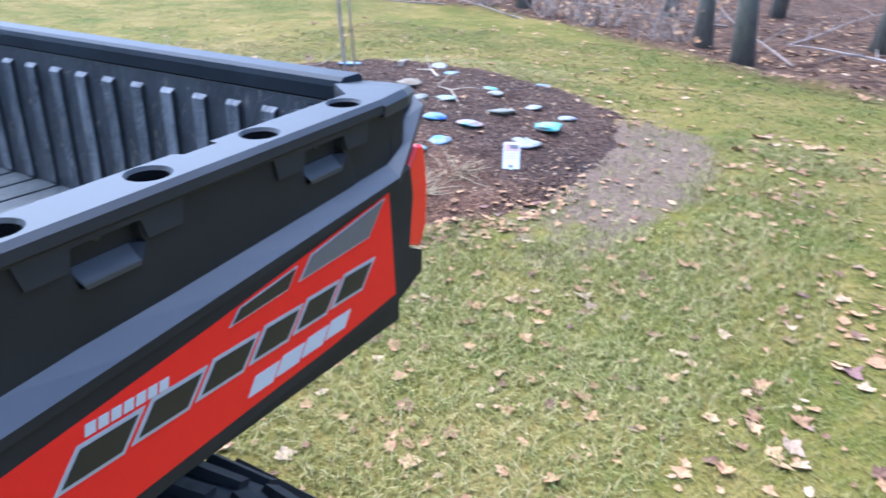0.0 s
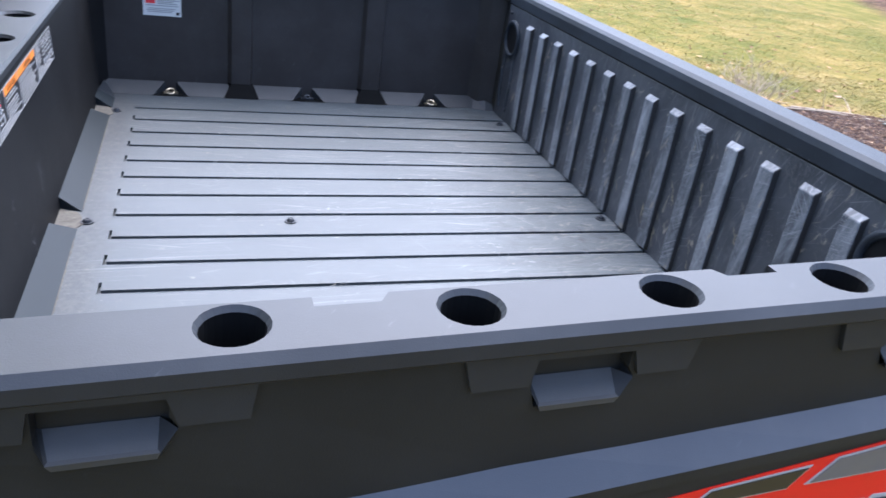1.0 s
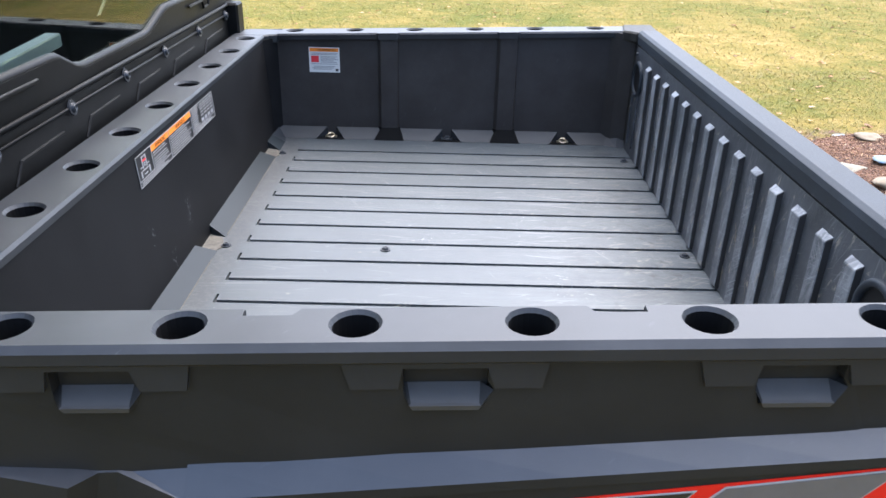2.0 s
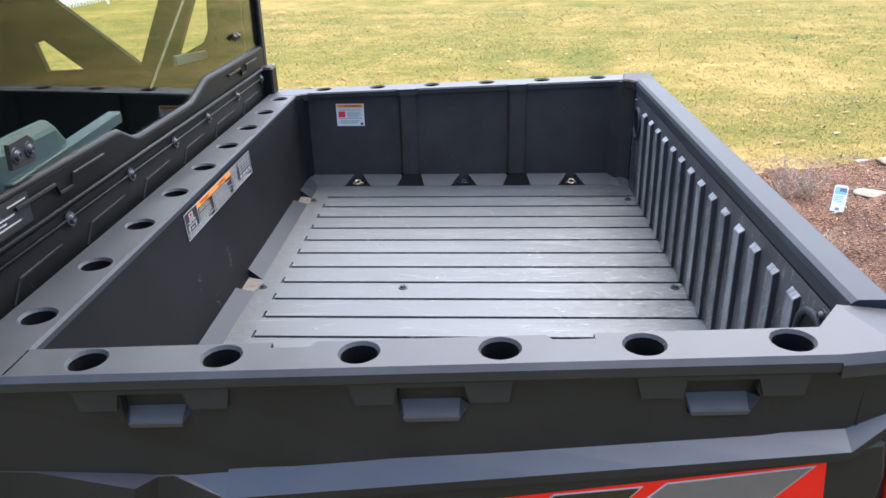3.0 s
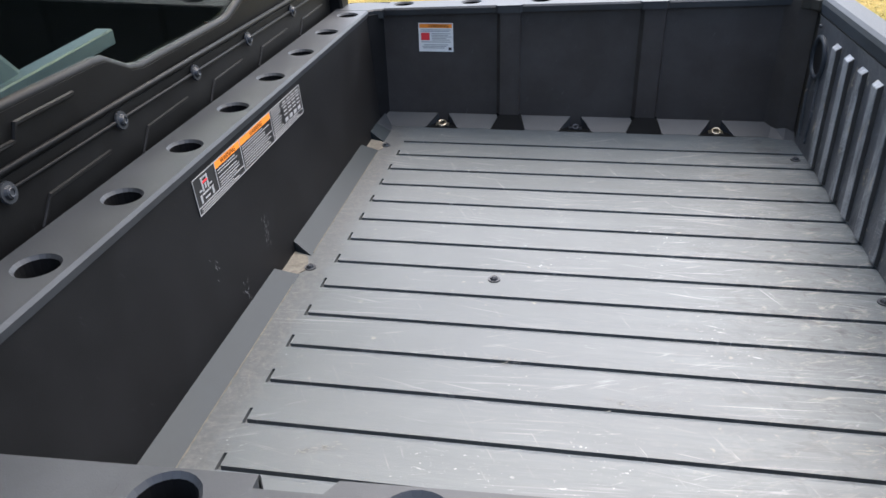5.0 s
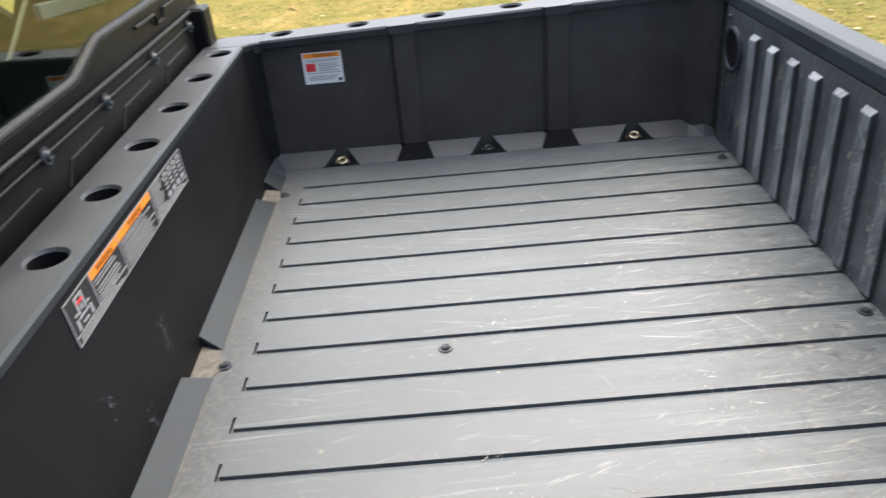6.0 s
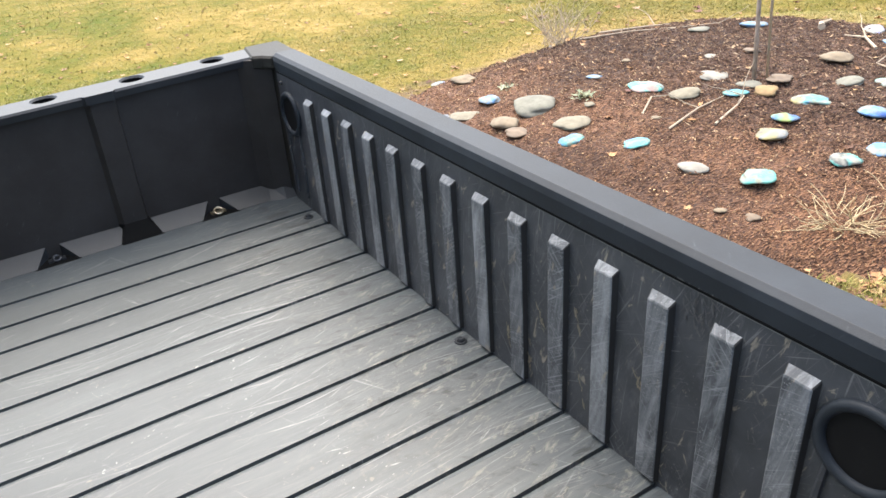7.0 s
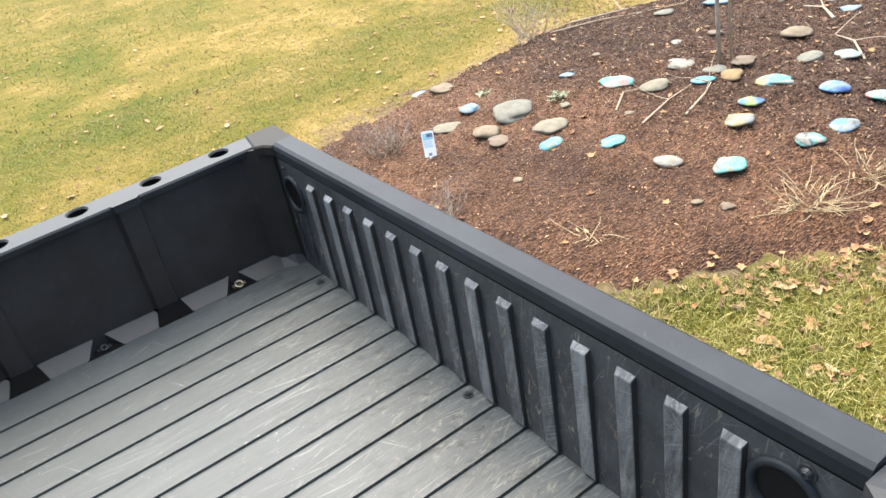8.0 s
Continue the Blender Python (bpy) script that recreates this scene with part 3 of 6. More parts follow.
prism(bm, [(1.050, 0.212), (1.004, 0.152), (1.018, 0.044), (1.060, 0.028), (1.076, 0.020), (1.075, -0.016), (1.0, -0.046), (0.975, 0.15), (1.03, 0.222)], "y", -0.217, -0.15)
vpart("lamp_surround", bm, M_BODY, lamp_house)

# ---- bed floor: moulded planks between grooves, all one sheet
GROOVES = [0.1367 + 0.0765 * k for k in range(-4, 13)]
gw, gd = 0.0048, 0.007
ys = [-0.193]
for g in GROOVES:
    if g - gw < -0.193:
        continue
    ys += [g - gw / 2 - 0.006, g - gw / 2, g + gw / 2, g + gw / 2 + 0.004, g + gw / 2 + 0.020]
ys.append(1.192)
ys = sorted(y for y in ys if y <= 1.192)
xs = [0.044, 0.1350, 0.1390, 0.55, 0.982]


def floor_height(xc, yc):
    for g in GROOVES:
        if abs(yc - g) < gw / 2 and xc > 0.1350:
            return -gd
        if 0.1350 < xc < 0.1390 and 0 < yc - g < gw / 2 + 0.019 and g < 1.05:
            return -gd
    return 0.0


bm = fresh()
hgt = [[floor_height((a + c) / 2, (d + e) / 2) for d, e in zip(ys, ys[1:])] for a, c in zip(xs, xs[1:])]
for i, (a, c) in enumerate(zip(xs, xs[1:])):
    for j, (d, e) in enumerate(zip(ys, ys[1:])):
        h = hgt[i][j]
        # planks sag a little towards the groove's far lip
        near_g = any(abs(e - (g - gw / 2)) < 1e-6 for g in GROOVES) and h == 0 and a > 0.13
        z1 = h - (0.0018 if near_g else 0)
        bm.faces.new([bm.verts.new(p) for p in ((a, d, h), (c, d, h), (c, e, z1), (a, e, z1))])
        if i + 1 < len(hgt) and hgt[i + 1][j] != h:
            k = hgt[i + 1][j]
            bm.faces.new([bm.verts.new(p) for p in ((c, d, h), (c, e, h), (c, e, k), (c, d, k))])
        if j + 1 < len(hgt[i]) and (hgt[i][j + 1] != h or z1 != h):
            k = hgt[i][j + 1]
            bm.faces.new([bm.verts.new(p) for p in ((a, e, z1), (c, e, z1), (c, e, k), (a, e, k))])
box(bm, 0.044, 0.982, -0.193, 1.192, -0.03, -0.012)
bed_floor = vpart("bed_floor", bm, M_FLOOR, None, "dusty scuffed black plastic bed floor with grooves")


def bolt(x, y, z, axis, r, parent, mat=M_BOLT, washer=True):
    """A domed bolt head on its washer, pointing along an axis."""
    bm = fresh()
    q = Vector(axis).to_track_quat("Z", "Y").to_matrix().to_4x4()
    def disc(rad, z0, z1, top):
        lo = [(rad * math.cos(6.28319 * k / 14), rad * math.sin(6.28319 * k / 14), z0) for k in range(14)]
        hi = [(top * math.cos(6.28319 * k / 14), top * math.sin(6.28319 * k / 14), z1) for k in range(14)]
        loft(bm, [lo, hi])
    if washer:
        disc(r * 1.55, -0.001, 0.0018, r * 1.45)
    disc(r, 0.0018, 0.005, r * 0.8)
    ring(bm, (0, 0, 0.005), (0, 0, 1), r * 0.52, r * 0.16, 12, 5)
    bm.transform(Matrix.Translation((x, y, z)) @ q)
    return vpart("bolt", bm, mat, parent)


for x, y in ((0.102, 0.4925), (0.399, 0.491), (0.959, 0.494), (0.1015, 1.025), (0.9565, 1.0245)):
    bolt(x, y, 0.0, (0, 0, 1), 0.0065, bed_floor)

# ---- front wall of the bed and its rail
CX = 0.044
bm = fresh()
rail_top(bm, lambda u, v, z: (v, u, z), -0.245, 1.160, CX, -0.030, 0.0115, CAB_HOLES, top=0.2622)
prism(bm, [(CX, 0.2622), (CX + 0.003, 0.258), (CX + 0.002, 0.249), (CX - 0.006, 0.249), (CX - 0.006, 0.2617)], "y", -0.1915, 1.160)
prism(bm, [(-0.030, 0.2622), (-0.034, 0.258), (-0.034, 0.19), (-0.028, 0.19), (-0.028, 0.2617)], "y", -0.245, 1.225)
front_rail = vpart("front_rail", bm, M_RAIL, None, "charcoal plastic bed rail with a row of round sockets")
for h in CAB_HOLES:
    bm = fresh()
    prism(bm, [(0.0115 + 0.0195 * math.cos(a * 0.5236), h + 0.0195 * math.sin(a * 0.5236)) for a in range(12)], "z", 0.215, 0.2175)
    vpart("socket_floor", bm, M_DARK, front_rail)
# far front corner of the rail: a chamfered plate
bm = fresh()
prism(bm, [(-0.03, 1.160), (CX, 1.160), (CX + 0.012, 1.172), (0.078, 1.179), (0.078, 1.247), (0.0, 1.247), (-0.03, 1.225)], "z", 0.240, 0.2622)
soften(bm, 0.003)
vpart("corner_plate", bm, M_RAIL, None, "")
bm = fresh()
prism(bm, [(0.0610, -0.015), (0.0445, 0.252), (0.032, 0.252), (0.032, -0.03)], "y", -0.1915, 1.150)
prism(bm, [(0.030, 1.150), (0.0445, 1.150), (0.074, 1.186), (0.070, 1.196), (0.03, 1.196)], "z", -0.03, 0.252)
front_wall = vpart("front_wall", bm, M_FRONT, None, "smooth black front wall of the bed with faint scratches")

# pale smudges and scuffs rubbed on wall and floor: drifts of small flecks
def flecks(bm, put, u0, v0, u1, v1, spread, count, size, seed):
    """Irregular flecks strewn along a line from (u0, v0) to (u1, v1); put(u, v, lift) gives their place."""
    rnd = random.Random(seed)
    lean = math.atan2(v1 - v0, u1 - u0)
    for _ in range(count):
        t = rnd.uniform(0, 1)
        cu, cv = u0 + (u1 - u0) * t + rnd.gauss(0, spread), v0 + (v1 - v0) * t + rnd.gauss(0, spread)
        a, L = lean + rnd.gauss(0, 0.35), size * rnd.uniform(0.3, 1.0) ** 1.5 * 1.7
        w = L * rnd.uniform(0.06, 0.22)
        q = [(math.cos(6.28319 * k / 9) * L * rnd.uniform(0.5, 1.15), math.sin(6.28319 * k / 9) * w * rnd.uniform(0.4, 1.4)) for k in range(9)]
        bm.faces.new([bm.verts.new(put(cu + x * math.cos(a) - y * math.sin(a), cv + x * math.sin(a) + y * math.cos(a), 0.0004)) for x, y in q])


def on_front(u, v, up):
    return (0.0606 - 0.0615 * v + up, u, v)


def on_floor(u, v, up):
    return (u, v, up)


bm = fresh()
for k, (u0, v0, u1, v1, n) in enumerate(((0.456, 0.105, 0.448, 0.060, 40), (0.345, 0.052, 0.365, 0.010, 14), (0.28, 0.13, 0.30, 0.10, 8), (0.36, 0.045, 0.345, 0.022, 8))):
    flecks(bm, on_front, u0, v0, u1, v1, 0.005, n, 0.0034, 40 + k)
tagged(vpart("scuff_wear", bm, M_SMUDGE, front_wall), kind="stuff")
bm = fresh()
for k, (u0, v0, u1, v1, n, sp) in enumerate(((0.212, 0.092, 0.268, 0.110, 40, 0.003), (0.395, 0.291, 0.50, 0.298, 12, 0.003), (0.555, 0.225, 0.66, 0.228, 24, 0.005), (0.83, 0.18, 0.90, 0.187, 24, 0.004), (0.81, 0.345, 0.90, 0.350, 20, 0.005), (0.84, 0.395, 0.93, 0.40, 22, 0.006), (0.62, 0.975, 0.66, 1.000, 14, 0.002), (0.20, 1.06, 0.32, 1.065, 14, 0.006), (0.86, 0.26, 0.95, 0.27, 22, 0.008), (0.90, 0.52, 0.96, 0.56, 18, 0.008), (0.432, 0.280, 0.450, 0.291, 16, 0.004))):
    flecks(bm, on_floor, u0, v0, u1, v1, sp, n, 0.0038, 60 + k)
tagged(vpart("scuff_wear", bm, M_FLECK, bed_floor), kind="stuff")

# kick wedges along the foot of the front wall, broken at the two bolts
for y0, y1 in ((-0.191, 0.452), (0.542, 0.978), (1.058, 1.115)):
    bm = fresh()
    s1 = 0.018 if y1 < 1.05 else 0.0
    loft(bm, [[(0.0588, y0, 0.019), (0.0915, y0 - 0.012 if y0 > 0 else y0, 0.0), (0.0588, y0, 0.0)], [(0.0588, y1, 0.019), (0.0915, y1 + s1, 0.0), (0.0588, y1, 0.0)]])
    vpart("kick_wedge", bm, M_KICK, front_wall)
for yc in (0.497, 1.018):
    bm = fresh()
    pts = [(0.059, yc - 0.046), (0.083, yc - 0.036), (0.098, yc - 0.012), (0.092, yc + 0.016), (0.086, yc + 0.030), (0.070, yc + 0.036), (0.059, yc + 0.044)]
    prism(bm, pts, "z", 0.0, 0.0010)
    vpart("settled_dust", bm, M_DUST, bed_floor, "tan dust lying in the wall's notch")
for y0, y1 in ((-0.18, 0.44), (0.54, 0.985)):
    bm = fresh()
    n = 90
    lo = [(0.0908, y0 + (y1 - y0) * i / n) for i in range(n + 1)]
    hi = [(0.0922 + 0.0022 * noise.noise((i * 0.9, y0, 3.0)), y0 + (y1 - y0) * i / n) for i in range(n, -1, -1)]
    prism(bm, lo + hi, "z", 0.0, 0.0007)
    vpart("settled_dust", bm, M_DUST, bed_floor)

# ---- far wall, its pilasters, its foot with five tie-down notches and its rail
FY = 1.186
bm = fresh()
box(bm, 0.055, 0.978, FY, FY + 0.003, -0.03, 0.257)
prism(bm, [(0.922, FY), (0.945, FY - 0.020), (0.978, FY - 0.036), (0.978, FY + 0.001), (0.922, FY + 0.001)], "z", -0.02, 0.258)
far_wall = vpart("far_wall", bm, M_WALL, None, "black far wall of the bed with two pilasters", shear=True)
for xc in (0.359, 0.664):
    bm = fresh()
    loft(bm, [[(xc - 0.030, FY + 0.001, z), (xc - 0.021, FY - 0.011, z), (xc + 0.021, FY - 0.011, z), (xc + 0.026, FY + 0.001, z)] for z in (0.024, 0.258)])
    loft(bm, [[(xc - 0.039, FY - 0.038, 0.0012), (xc + 0.039, FY - 0.038, 0.0012), (xc + 0.039, FY, 0.0012), (xc - 0.039, FY, 0.0012)], [(xc - 0.021, FY - 0.011, 0.025), (xc + 0.021, FY - 0.011, 0.025), (xc + 0.026, FY + 0.001, 0.025), (xc - 0.030, FY + 0.001, 0.025)]])
    bmesh.ops.recalc_face_normals(bm, faces=bm.faces)
    # flared foot near-black, shade put into the colour against light from above
    for f in bm.faces:
        f.material_index = 1 if max(v.co.z for v in f.verts) < 0.026 else 0
    vpart("pilaster", bm, M_WALL, far_wall, shear=True).data.materials.append(M_DARK)
NOTCHES = (0.2044, 0.3583, 0.5123, 0.6662, 0.8201)
edges = [0.062] + list(NOTCHES) + [0.938]
for i in range(6):
    a, c = edges[i], edges[i + 1]
    ta = 0.012 if i in (1, 3, 5) else 0.024
    tc = 0.012 if i in (0, 2, 4) else 0.024
    x0b, x0t = (a + 0.022, a) if i == 0 else (a + 0.037, a + ta)
    x1b, x1t = (c - 0.01, c) if i == 5 else (c - 0.037, c - tc)
    bm = fresh()
    v = [bm.verts.new(p) for p in ((x0t, FY - 0.001, 0.023), (x1t, FY - 0.001, 0.023), (x1b, FY - 0.037, 0.0005), (x0b, FY - 0.037, 0.0005), (x0t, FY - 0.001, 0.0), (x1t, FY - 0.001, 0.0))]
    for f in ((0, 1, 2, 3), (0, 3, 4), (1, 5, 2), (4, 5, 1, 0), (3, 2, 5, 4)):
        bm.faces.new([v[k] for k in f])
    vpart("foot_wedge", bm, M_FOOT, far_wall)
bm = fresh()
loft(bm, [[(0.938, FY - 0.001, 0.023), (0.928, FY - 0.037, 0.0), (0.938, FY - 0.001, 0.0)], [(0.962, FY - 0.030, 0.019), (0.957, FY - 0.052, 0.0), (0.962, FY - 0.030, 0.0)], [(0.984, FY - 0.030, 0.018), (0.984, FY - 0.052, 0.0), (0.984, FY - 0.030, 0.0)]])
vpart("foot_wedge", bm, M_FOOT, far_wall)
bm = fresh()
loft(bm, [[(0.0588, 1.115, 0.019), (0.0915, 1.115, 0.0), (0.0588, 1.115, 0.0)], [(0.066, FY - 0.012, 0.023), (0.086, FY - 0.037, 0.0), (0.060, FY - 0.01, 0.0)]])
vpart("foot_wedge", bm, M_FOOT, far_wall)
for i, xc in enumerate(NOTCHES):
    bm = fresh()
    # near-black sheet laid in as the shade inside each notch
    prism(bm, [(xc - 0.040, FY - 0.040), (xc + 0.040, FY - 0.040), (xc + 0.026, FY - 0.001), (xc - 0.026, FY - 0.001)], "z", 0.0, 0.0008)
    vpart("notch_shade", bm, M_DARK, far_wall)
    if i in (0, 4, 2):
        bm = fresh()
        ring(bm, (xc, FY - 0.024, 0.0065), (0, -0.45, 0.9), 0.0085 if i != 2 else 0.006, 0.0024, 20, 8)
        box(bm, xc - 0.015, xc + 0.015, FY - 0.026, FY - 0.014, 0.0008, 0.004)
        vpart("tie_down_loop", bm, M_ZINC if i != 2 else M_BOLT, far_wall, "yellow zinc tie-down loop" if i != 2 else "black tie-down loop", smooth=False)
bm = fresh()
rail_top(bm, lambda u, v, z: (u, v, z - 0.004), 0.078, 0.962, 1.179, 1.247, 1.2230, FAR_HOLES)
prism(bm, [(1.179, 0.262), (1.176, 0.258), (1.178, 0.246), (1.1855, 0.246), (1.1855, 0.2615)], "x", 0.078, 0.962)
prism(bm, [(1.247, 0.262), (1.255, 0.254), (1.255, 0.19), (1.2455, 0.19), (1.2455, 0.2615)], "x", -0.02, 0.982)
far_rail = vpart("side_rail", bm, M_RAIL, None, "charcoal plastic bed rail with a row of round sockets", shear=True)
for h in FAR_HOLES:
    bm = fresh()
    prism(bm, [(h + 0.0195 * math.cos(a * 0.5236), 1.2230 + 0.0195 * math.sin(a * 0.5236)) for a in range(12)], "z", 0.2155, 0.218)
    vpart("socket_floor", bm, M_DARK, far_rail, shear=True)
for xc in (0.359, 0.664):
    bm = fresh()
    prism(bm, [(xc - 0.034, 1.1805), (xc - 0.026, 1.171), (xc + 0.022, 1.171), (xc + 0.030, 1.1805)], "z", 0.246, 0.2622)
    vpart("rail_boss", bm, M_RAIL, far_rail, shear=True)
bm = fresh()
prism(bm, [(0.945, 1.164), (0.962, 1.152), (0.974, 1.1300), (1.030, 1.1300), (1.036, 1.247), (0.962, 1.253)], "z", 0.24, 0.2655)
soften(bm, 0.004)
vpart("corner_cap", bm, M_BODY, None, "", shear=True)
bm = fresh()
box(bm, 0.980, 1.030, 1.1305, 1.235, -0.05, 0.262)
vpart("rear_corner_post", bm, M_BODY, None, "", shear=True)

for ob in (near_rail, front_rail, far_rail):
    ob.data.materials.append(M_DARK)  # the inside of the sockets, its shade put into a near-black colour

# ---- tailgate
TY0, TY1 = -0.1410, 1.1285
bm = fresh()
box(bm, 0.978, 1.018, TY0, TY1, -0.045, 0.272)
gate = vpart("tailgate", bm, M_GATE, None, "black ribbed tailgate rubbed pale, streaked with dried mud")
bm = fresh()
prism(bm, [(0.9774, 0.2690), (0.9750, 0.2890), (0.9768, 0.2975), (0.9835, 0.3025), (1.020, 0.3030), (1.027, 0.298), (1.027, 0.25), (1.018, 0.25), (1.018, 0.2725), (0.9782, 0.2725), (0.9782, 0.2690)], "y", TY0, TY1)
soften(bm, 0.002)
vpart("top_cap", bm, M_CAP, gate, "smooth grey-black cap along the tailgate's top")
bm = fresh()
box(bm, 0.9770, 0.9782, TY0, TY1, 0.2664, 0.2690)
vpart("seam", bm, M_DARK, gate)
# thin pale strip: the highlight along the seam's edge, painted on
bm = fresh()
box(bm, 0.9772, 0.9781, TY0, TY1, 0.2654, 0.2662)
vpart("seam_glint", bm, M_SEAM, gate)
for i in range(14):
    y = 0.9828 - 0.0757 * i
    bm = fresh()
    w, top = 0.0132, 0.236
    lo = [(0.979, y - w - 0.003, 0.004), (0.9715, y - w, 0.006), (0.9715, y + w, 0.006), (0.979, y + w + 0.003, 0.004)]
    hi = [(0.979, y - w - 0.003, top + 0.008), (0.9695, y - w, top), (0.9695, y + w, top), (0.979, y + w + 0.003, top + 0.008)]
    loft(bm, [lo, hi])
    soften(bm, 0.0011)
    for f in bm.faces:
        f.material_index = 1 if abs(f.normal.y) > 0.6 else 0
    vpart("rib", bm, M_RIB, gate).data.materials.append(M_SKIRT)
for y, z in ((1.082, 0.193), (-0.062, 0.203)):
    bm = fresh()
    ring(bm, (0.977, y, z), (1, 0, 0), 0.0385, 0.0060, 36, 8)
    eye = vpart("ring_boss", bm, M_CAP, gate, smooth=True)
    # recess darker than the gate round it, shade put into its colour
    bm = fresh()
    prism(bm, [(y + 0.034 * math.cos(a * 0.2618), z + 0.034 * math.sin(a * 0.2618)) for a in range(24)], "x", 0.9765, 0.9782)
    vpart("recess", bm, M_FRONT, eye)
    bm = fresh()
    for s in (1, -1):
        tube(bm, [(0.9765, y + 0.026 * s, z - 0.034), (0.9765, y + 0.030 * s, z - 0.09), (0.9765, y + 0.022 * s, z - 0.17)], [0.003, 0.004, 0.003], 6)
    vpart("moulded_ridge", bm, M_GATE, gate)
bolt(0.9776, -0.083, 0.250, (-1, 0, 0), 0.007, gate)
bolt(0.9776, 1.105, 0.250, (-1, 0, 0), 0.004, gate, washer=False)
for y, z in ((0.62, 0.008), (0.47, 0.010)):
    bm = fresh()
    prism(bm, [(y + 0.004 * math.cos(a * 0.785), z + 0.004 * math.sin(a * 0.785)) for a in range(8)], "x", 0.9768, 0.9782)
    vpart("drain_hole", bm, M_DARK, gate)

def on_gate(u, v, up):
    return (0.9776 - up, u, v)


bm = fresh()
for k, (u0, v0, u1, v1, n, sp) in enumerate(((0.105, 0.268, 0.098, 0.225, 50, 0.010), (0.135, 0.262, 0.105, 0.225, 30, 0.008), (0.16, 0.25, 0.20, 0.262, 24, 0.010), (0.40, 0.255, 0.46, 0.262, 16, 0.006), (0.62, 0.25, 0.70, 0.262, 18, 0.008), (0.05, 0.20, 0.01, 0.15, 26, 0.014), (0.80, 0.25, 0.86, 0.262, 14, 0.008))):
    flecks(bm, on_gate, u0, v0, u1, v1, sp, n, 0.0050, 80 + k)
tagged(vpart("scuff_wear", bm, M_SMUDGE, gate), kind="stuff")
bm = fresh()
for k, (u0, v0, u1, v1, n, sp) in enumerate(((0.33, 0.10, 0.345, 0.14, 14, 0.002), (0.262, 0.13, 0.274, 0.16, 14, 0.002), (0.17, 0.11, 0.185, 0.15, 10, 0.002), (0.40, 0.045, 0.405, 0.07, 10, 0.002), (0.49, 0.05, 0.50, 0.075, 10, 0.002), (0.565, 0.10, 0.572, 0.13, 8, 0.002), (0.355, 0.02, 0.36, 0.05, 10, 0.002), (0.72, 0.08, 0.725, 0.11, 8, 0.002), (0.255, 0.03, 0.262, 0.07, 10, 0.002))):
    flecks(bm, on_gate, u0, v0, u1, v1, sp, n, 0.0055, 95 + k)
tagged(vpart("dried_mud", bm, M_MUD, gate, "dried tan mud smears"), kind="stuff")

# ---- printed labels
# white warning sheet on the far wall
LX0, LX1, LZ0, LZ1 = 0.1527, 0.2312, 0.1675, 0.2311
bm = fresh()
box(bm, LX0, LX1, FY - 0.0008, FY, LZ0, LZ1)
sheet = vpart("warning_label", bm, M_LABEL, far_wall, "white warning label with an orange heading")


def on_sheet(name, u0, u1, v0, v1, mat, d=0.0006):
    bm = fresh()
    box(bm, LX0 + u0 * (LX1 - LX0), LX0 + u1 * (LX1 - LX0), FY - 0.0008 - d, FY - 0.0008, LZ0 + v0 * (LZ1 - LZ0), LZ0 + v1 * (LZ1 - LZ0))
    return vpart(name, bm, mat, sheet)


on_sheet("heading", 0.03, 0.97, 0.83, 0.97, M_ORANGE)
writing("WARNING", 0.0095, M_DARK, "heading_word", sheet, Matrix.Translation((LX0 + 0.046, FY - 0.0018, F + LZ0 + 0.90 * 0.0636)) @ pose(0, 0, 0, 90, 0, 0))
on_sheet("red_square", 0.07, 0.32, 0.40, 0.66, M_LABELRED)
on_sheet("code_patch", 0.86, 0.95, 0.05, 0.15, M_BLACKFILM)
for v, u0, u1 in ((0.765, 0.06, 0.94), (0.715, 0.06, 0.90), (0.63, 0.38, 0.92), (0.575, 0.38, 0.86), (0.52, 0.38, 0.95), (0.465, 0.38, 0.80), (0.41, 0.38, 0.90), (0.34, 0.07, 0.93), (0.24, 0.15, 0.85), (0.185, 0.10, 0.80), (0.13, 0.12, 0.75)):
    on_sheet("print_line", u0, u1, v - 0.012, v + 0.012, M_TEXT)

# long black warning strip on the front wall
SY0, SY1, SZ0, SZ1 = 0.2855, 0.6850, 0.1925, 0.2410
SX = 0.0462


def lean_back(bm):
    """Follows the lean of the front wall."""
    for v in bm.verts:
        v.co.x += 0.0618 * (SZ1 - v.co.z)


bm = fresh()
box(bm, SX - 0.001, SX, SY0, SY1, SZ0, SZ1)
lean_back(bm)
strip = vpart("warning_strip", bm, M_BLACKFILM, front_wall, "long black warning strip with orange headings")


def on_strip(name, u0, u1, v0, v1, mat, d=0.0005):
    bm = fresh()
    box(bm, SX, SX + d, SY0 + u0 * (SY1 - SY0), SY0 + u1 * (SY1 - SY0), SZ0 + v0 * (SZ1 - SZ0), SZ0 + v1 * (SZ1 - SZ0))
    lean_back(bm)
    return vpart(name, bm, mat, strip)


for u0, u1, v0, v1 in ((0, 1, 0, 0.020), (0, 1, 0.98, 1), (0, 0.003, 0, 1), (0.997, 1, 0, 1), (0.36, 0.364, 0.0, 1), (0.655, 0.659, 0, 1), (0.155, 0.159, 0.2, 1), (0.0, 0.36, 0.19, 0.21), (0.66, 0.995, 0.17, 0.185), (0.78, 0.995, 0.80, 0.82)):
    on_strip("rule", u0, u1, v0, v1, M_PRINT)
on_strip("heading", 0.16, 0.358, 0.78, 0.97, M_ORANGE)
on_strip("heading", 0.366, 0.653, 0.78, 0.97, M_ORANGE)
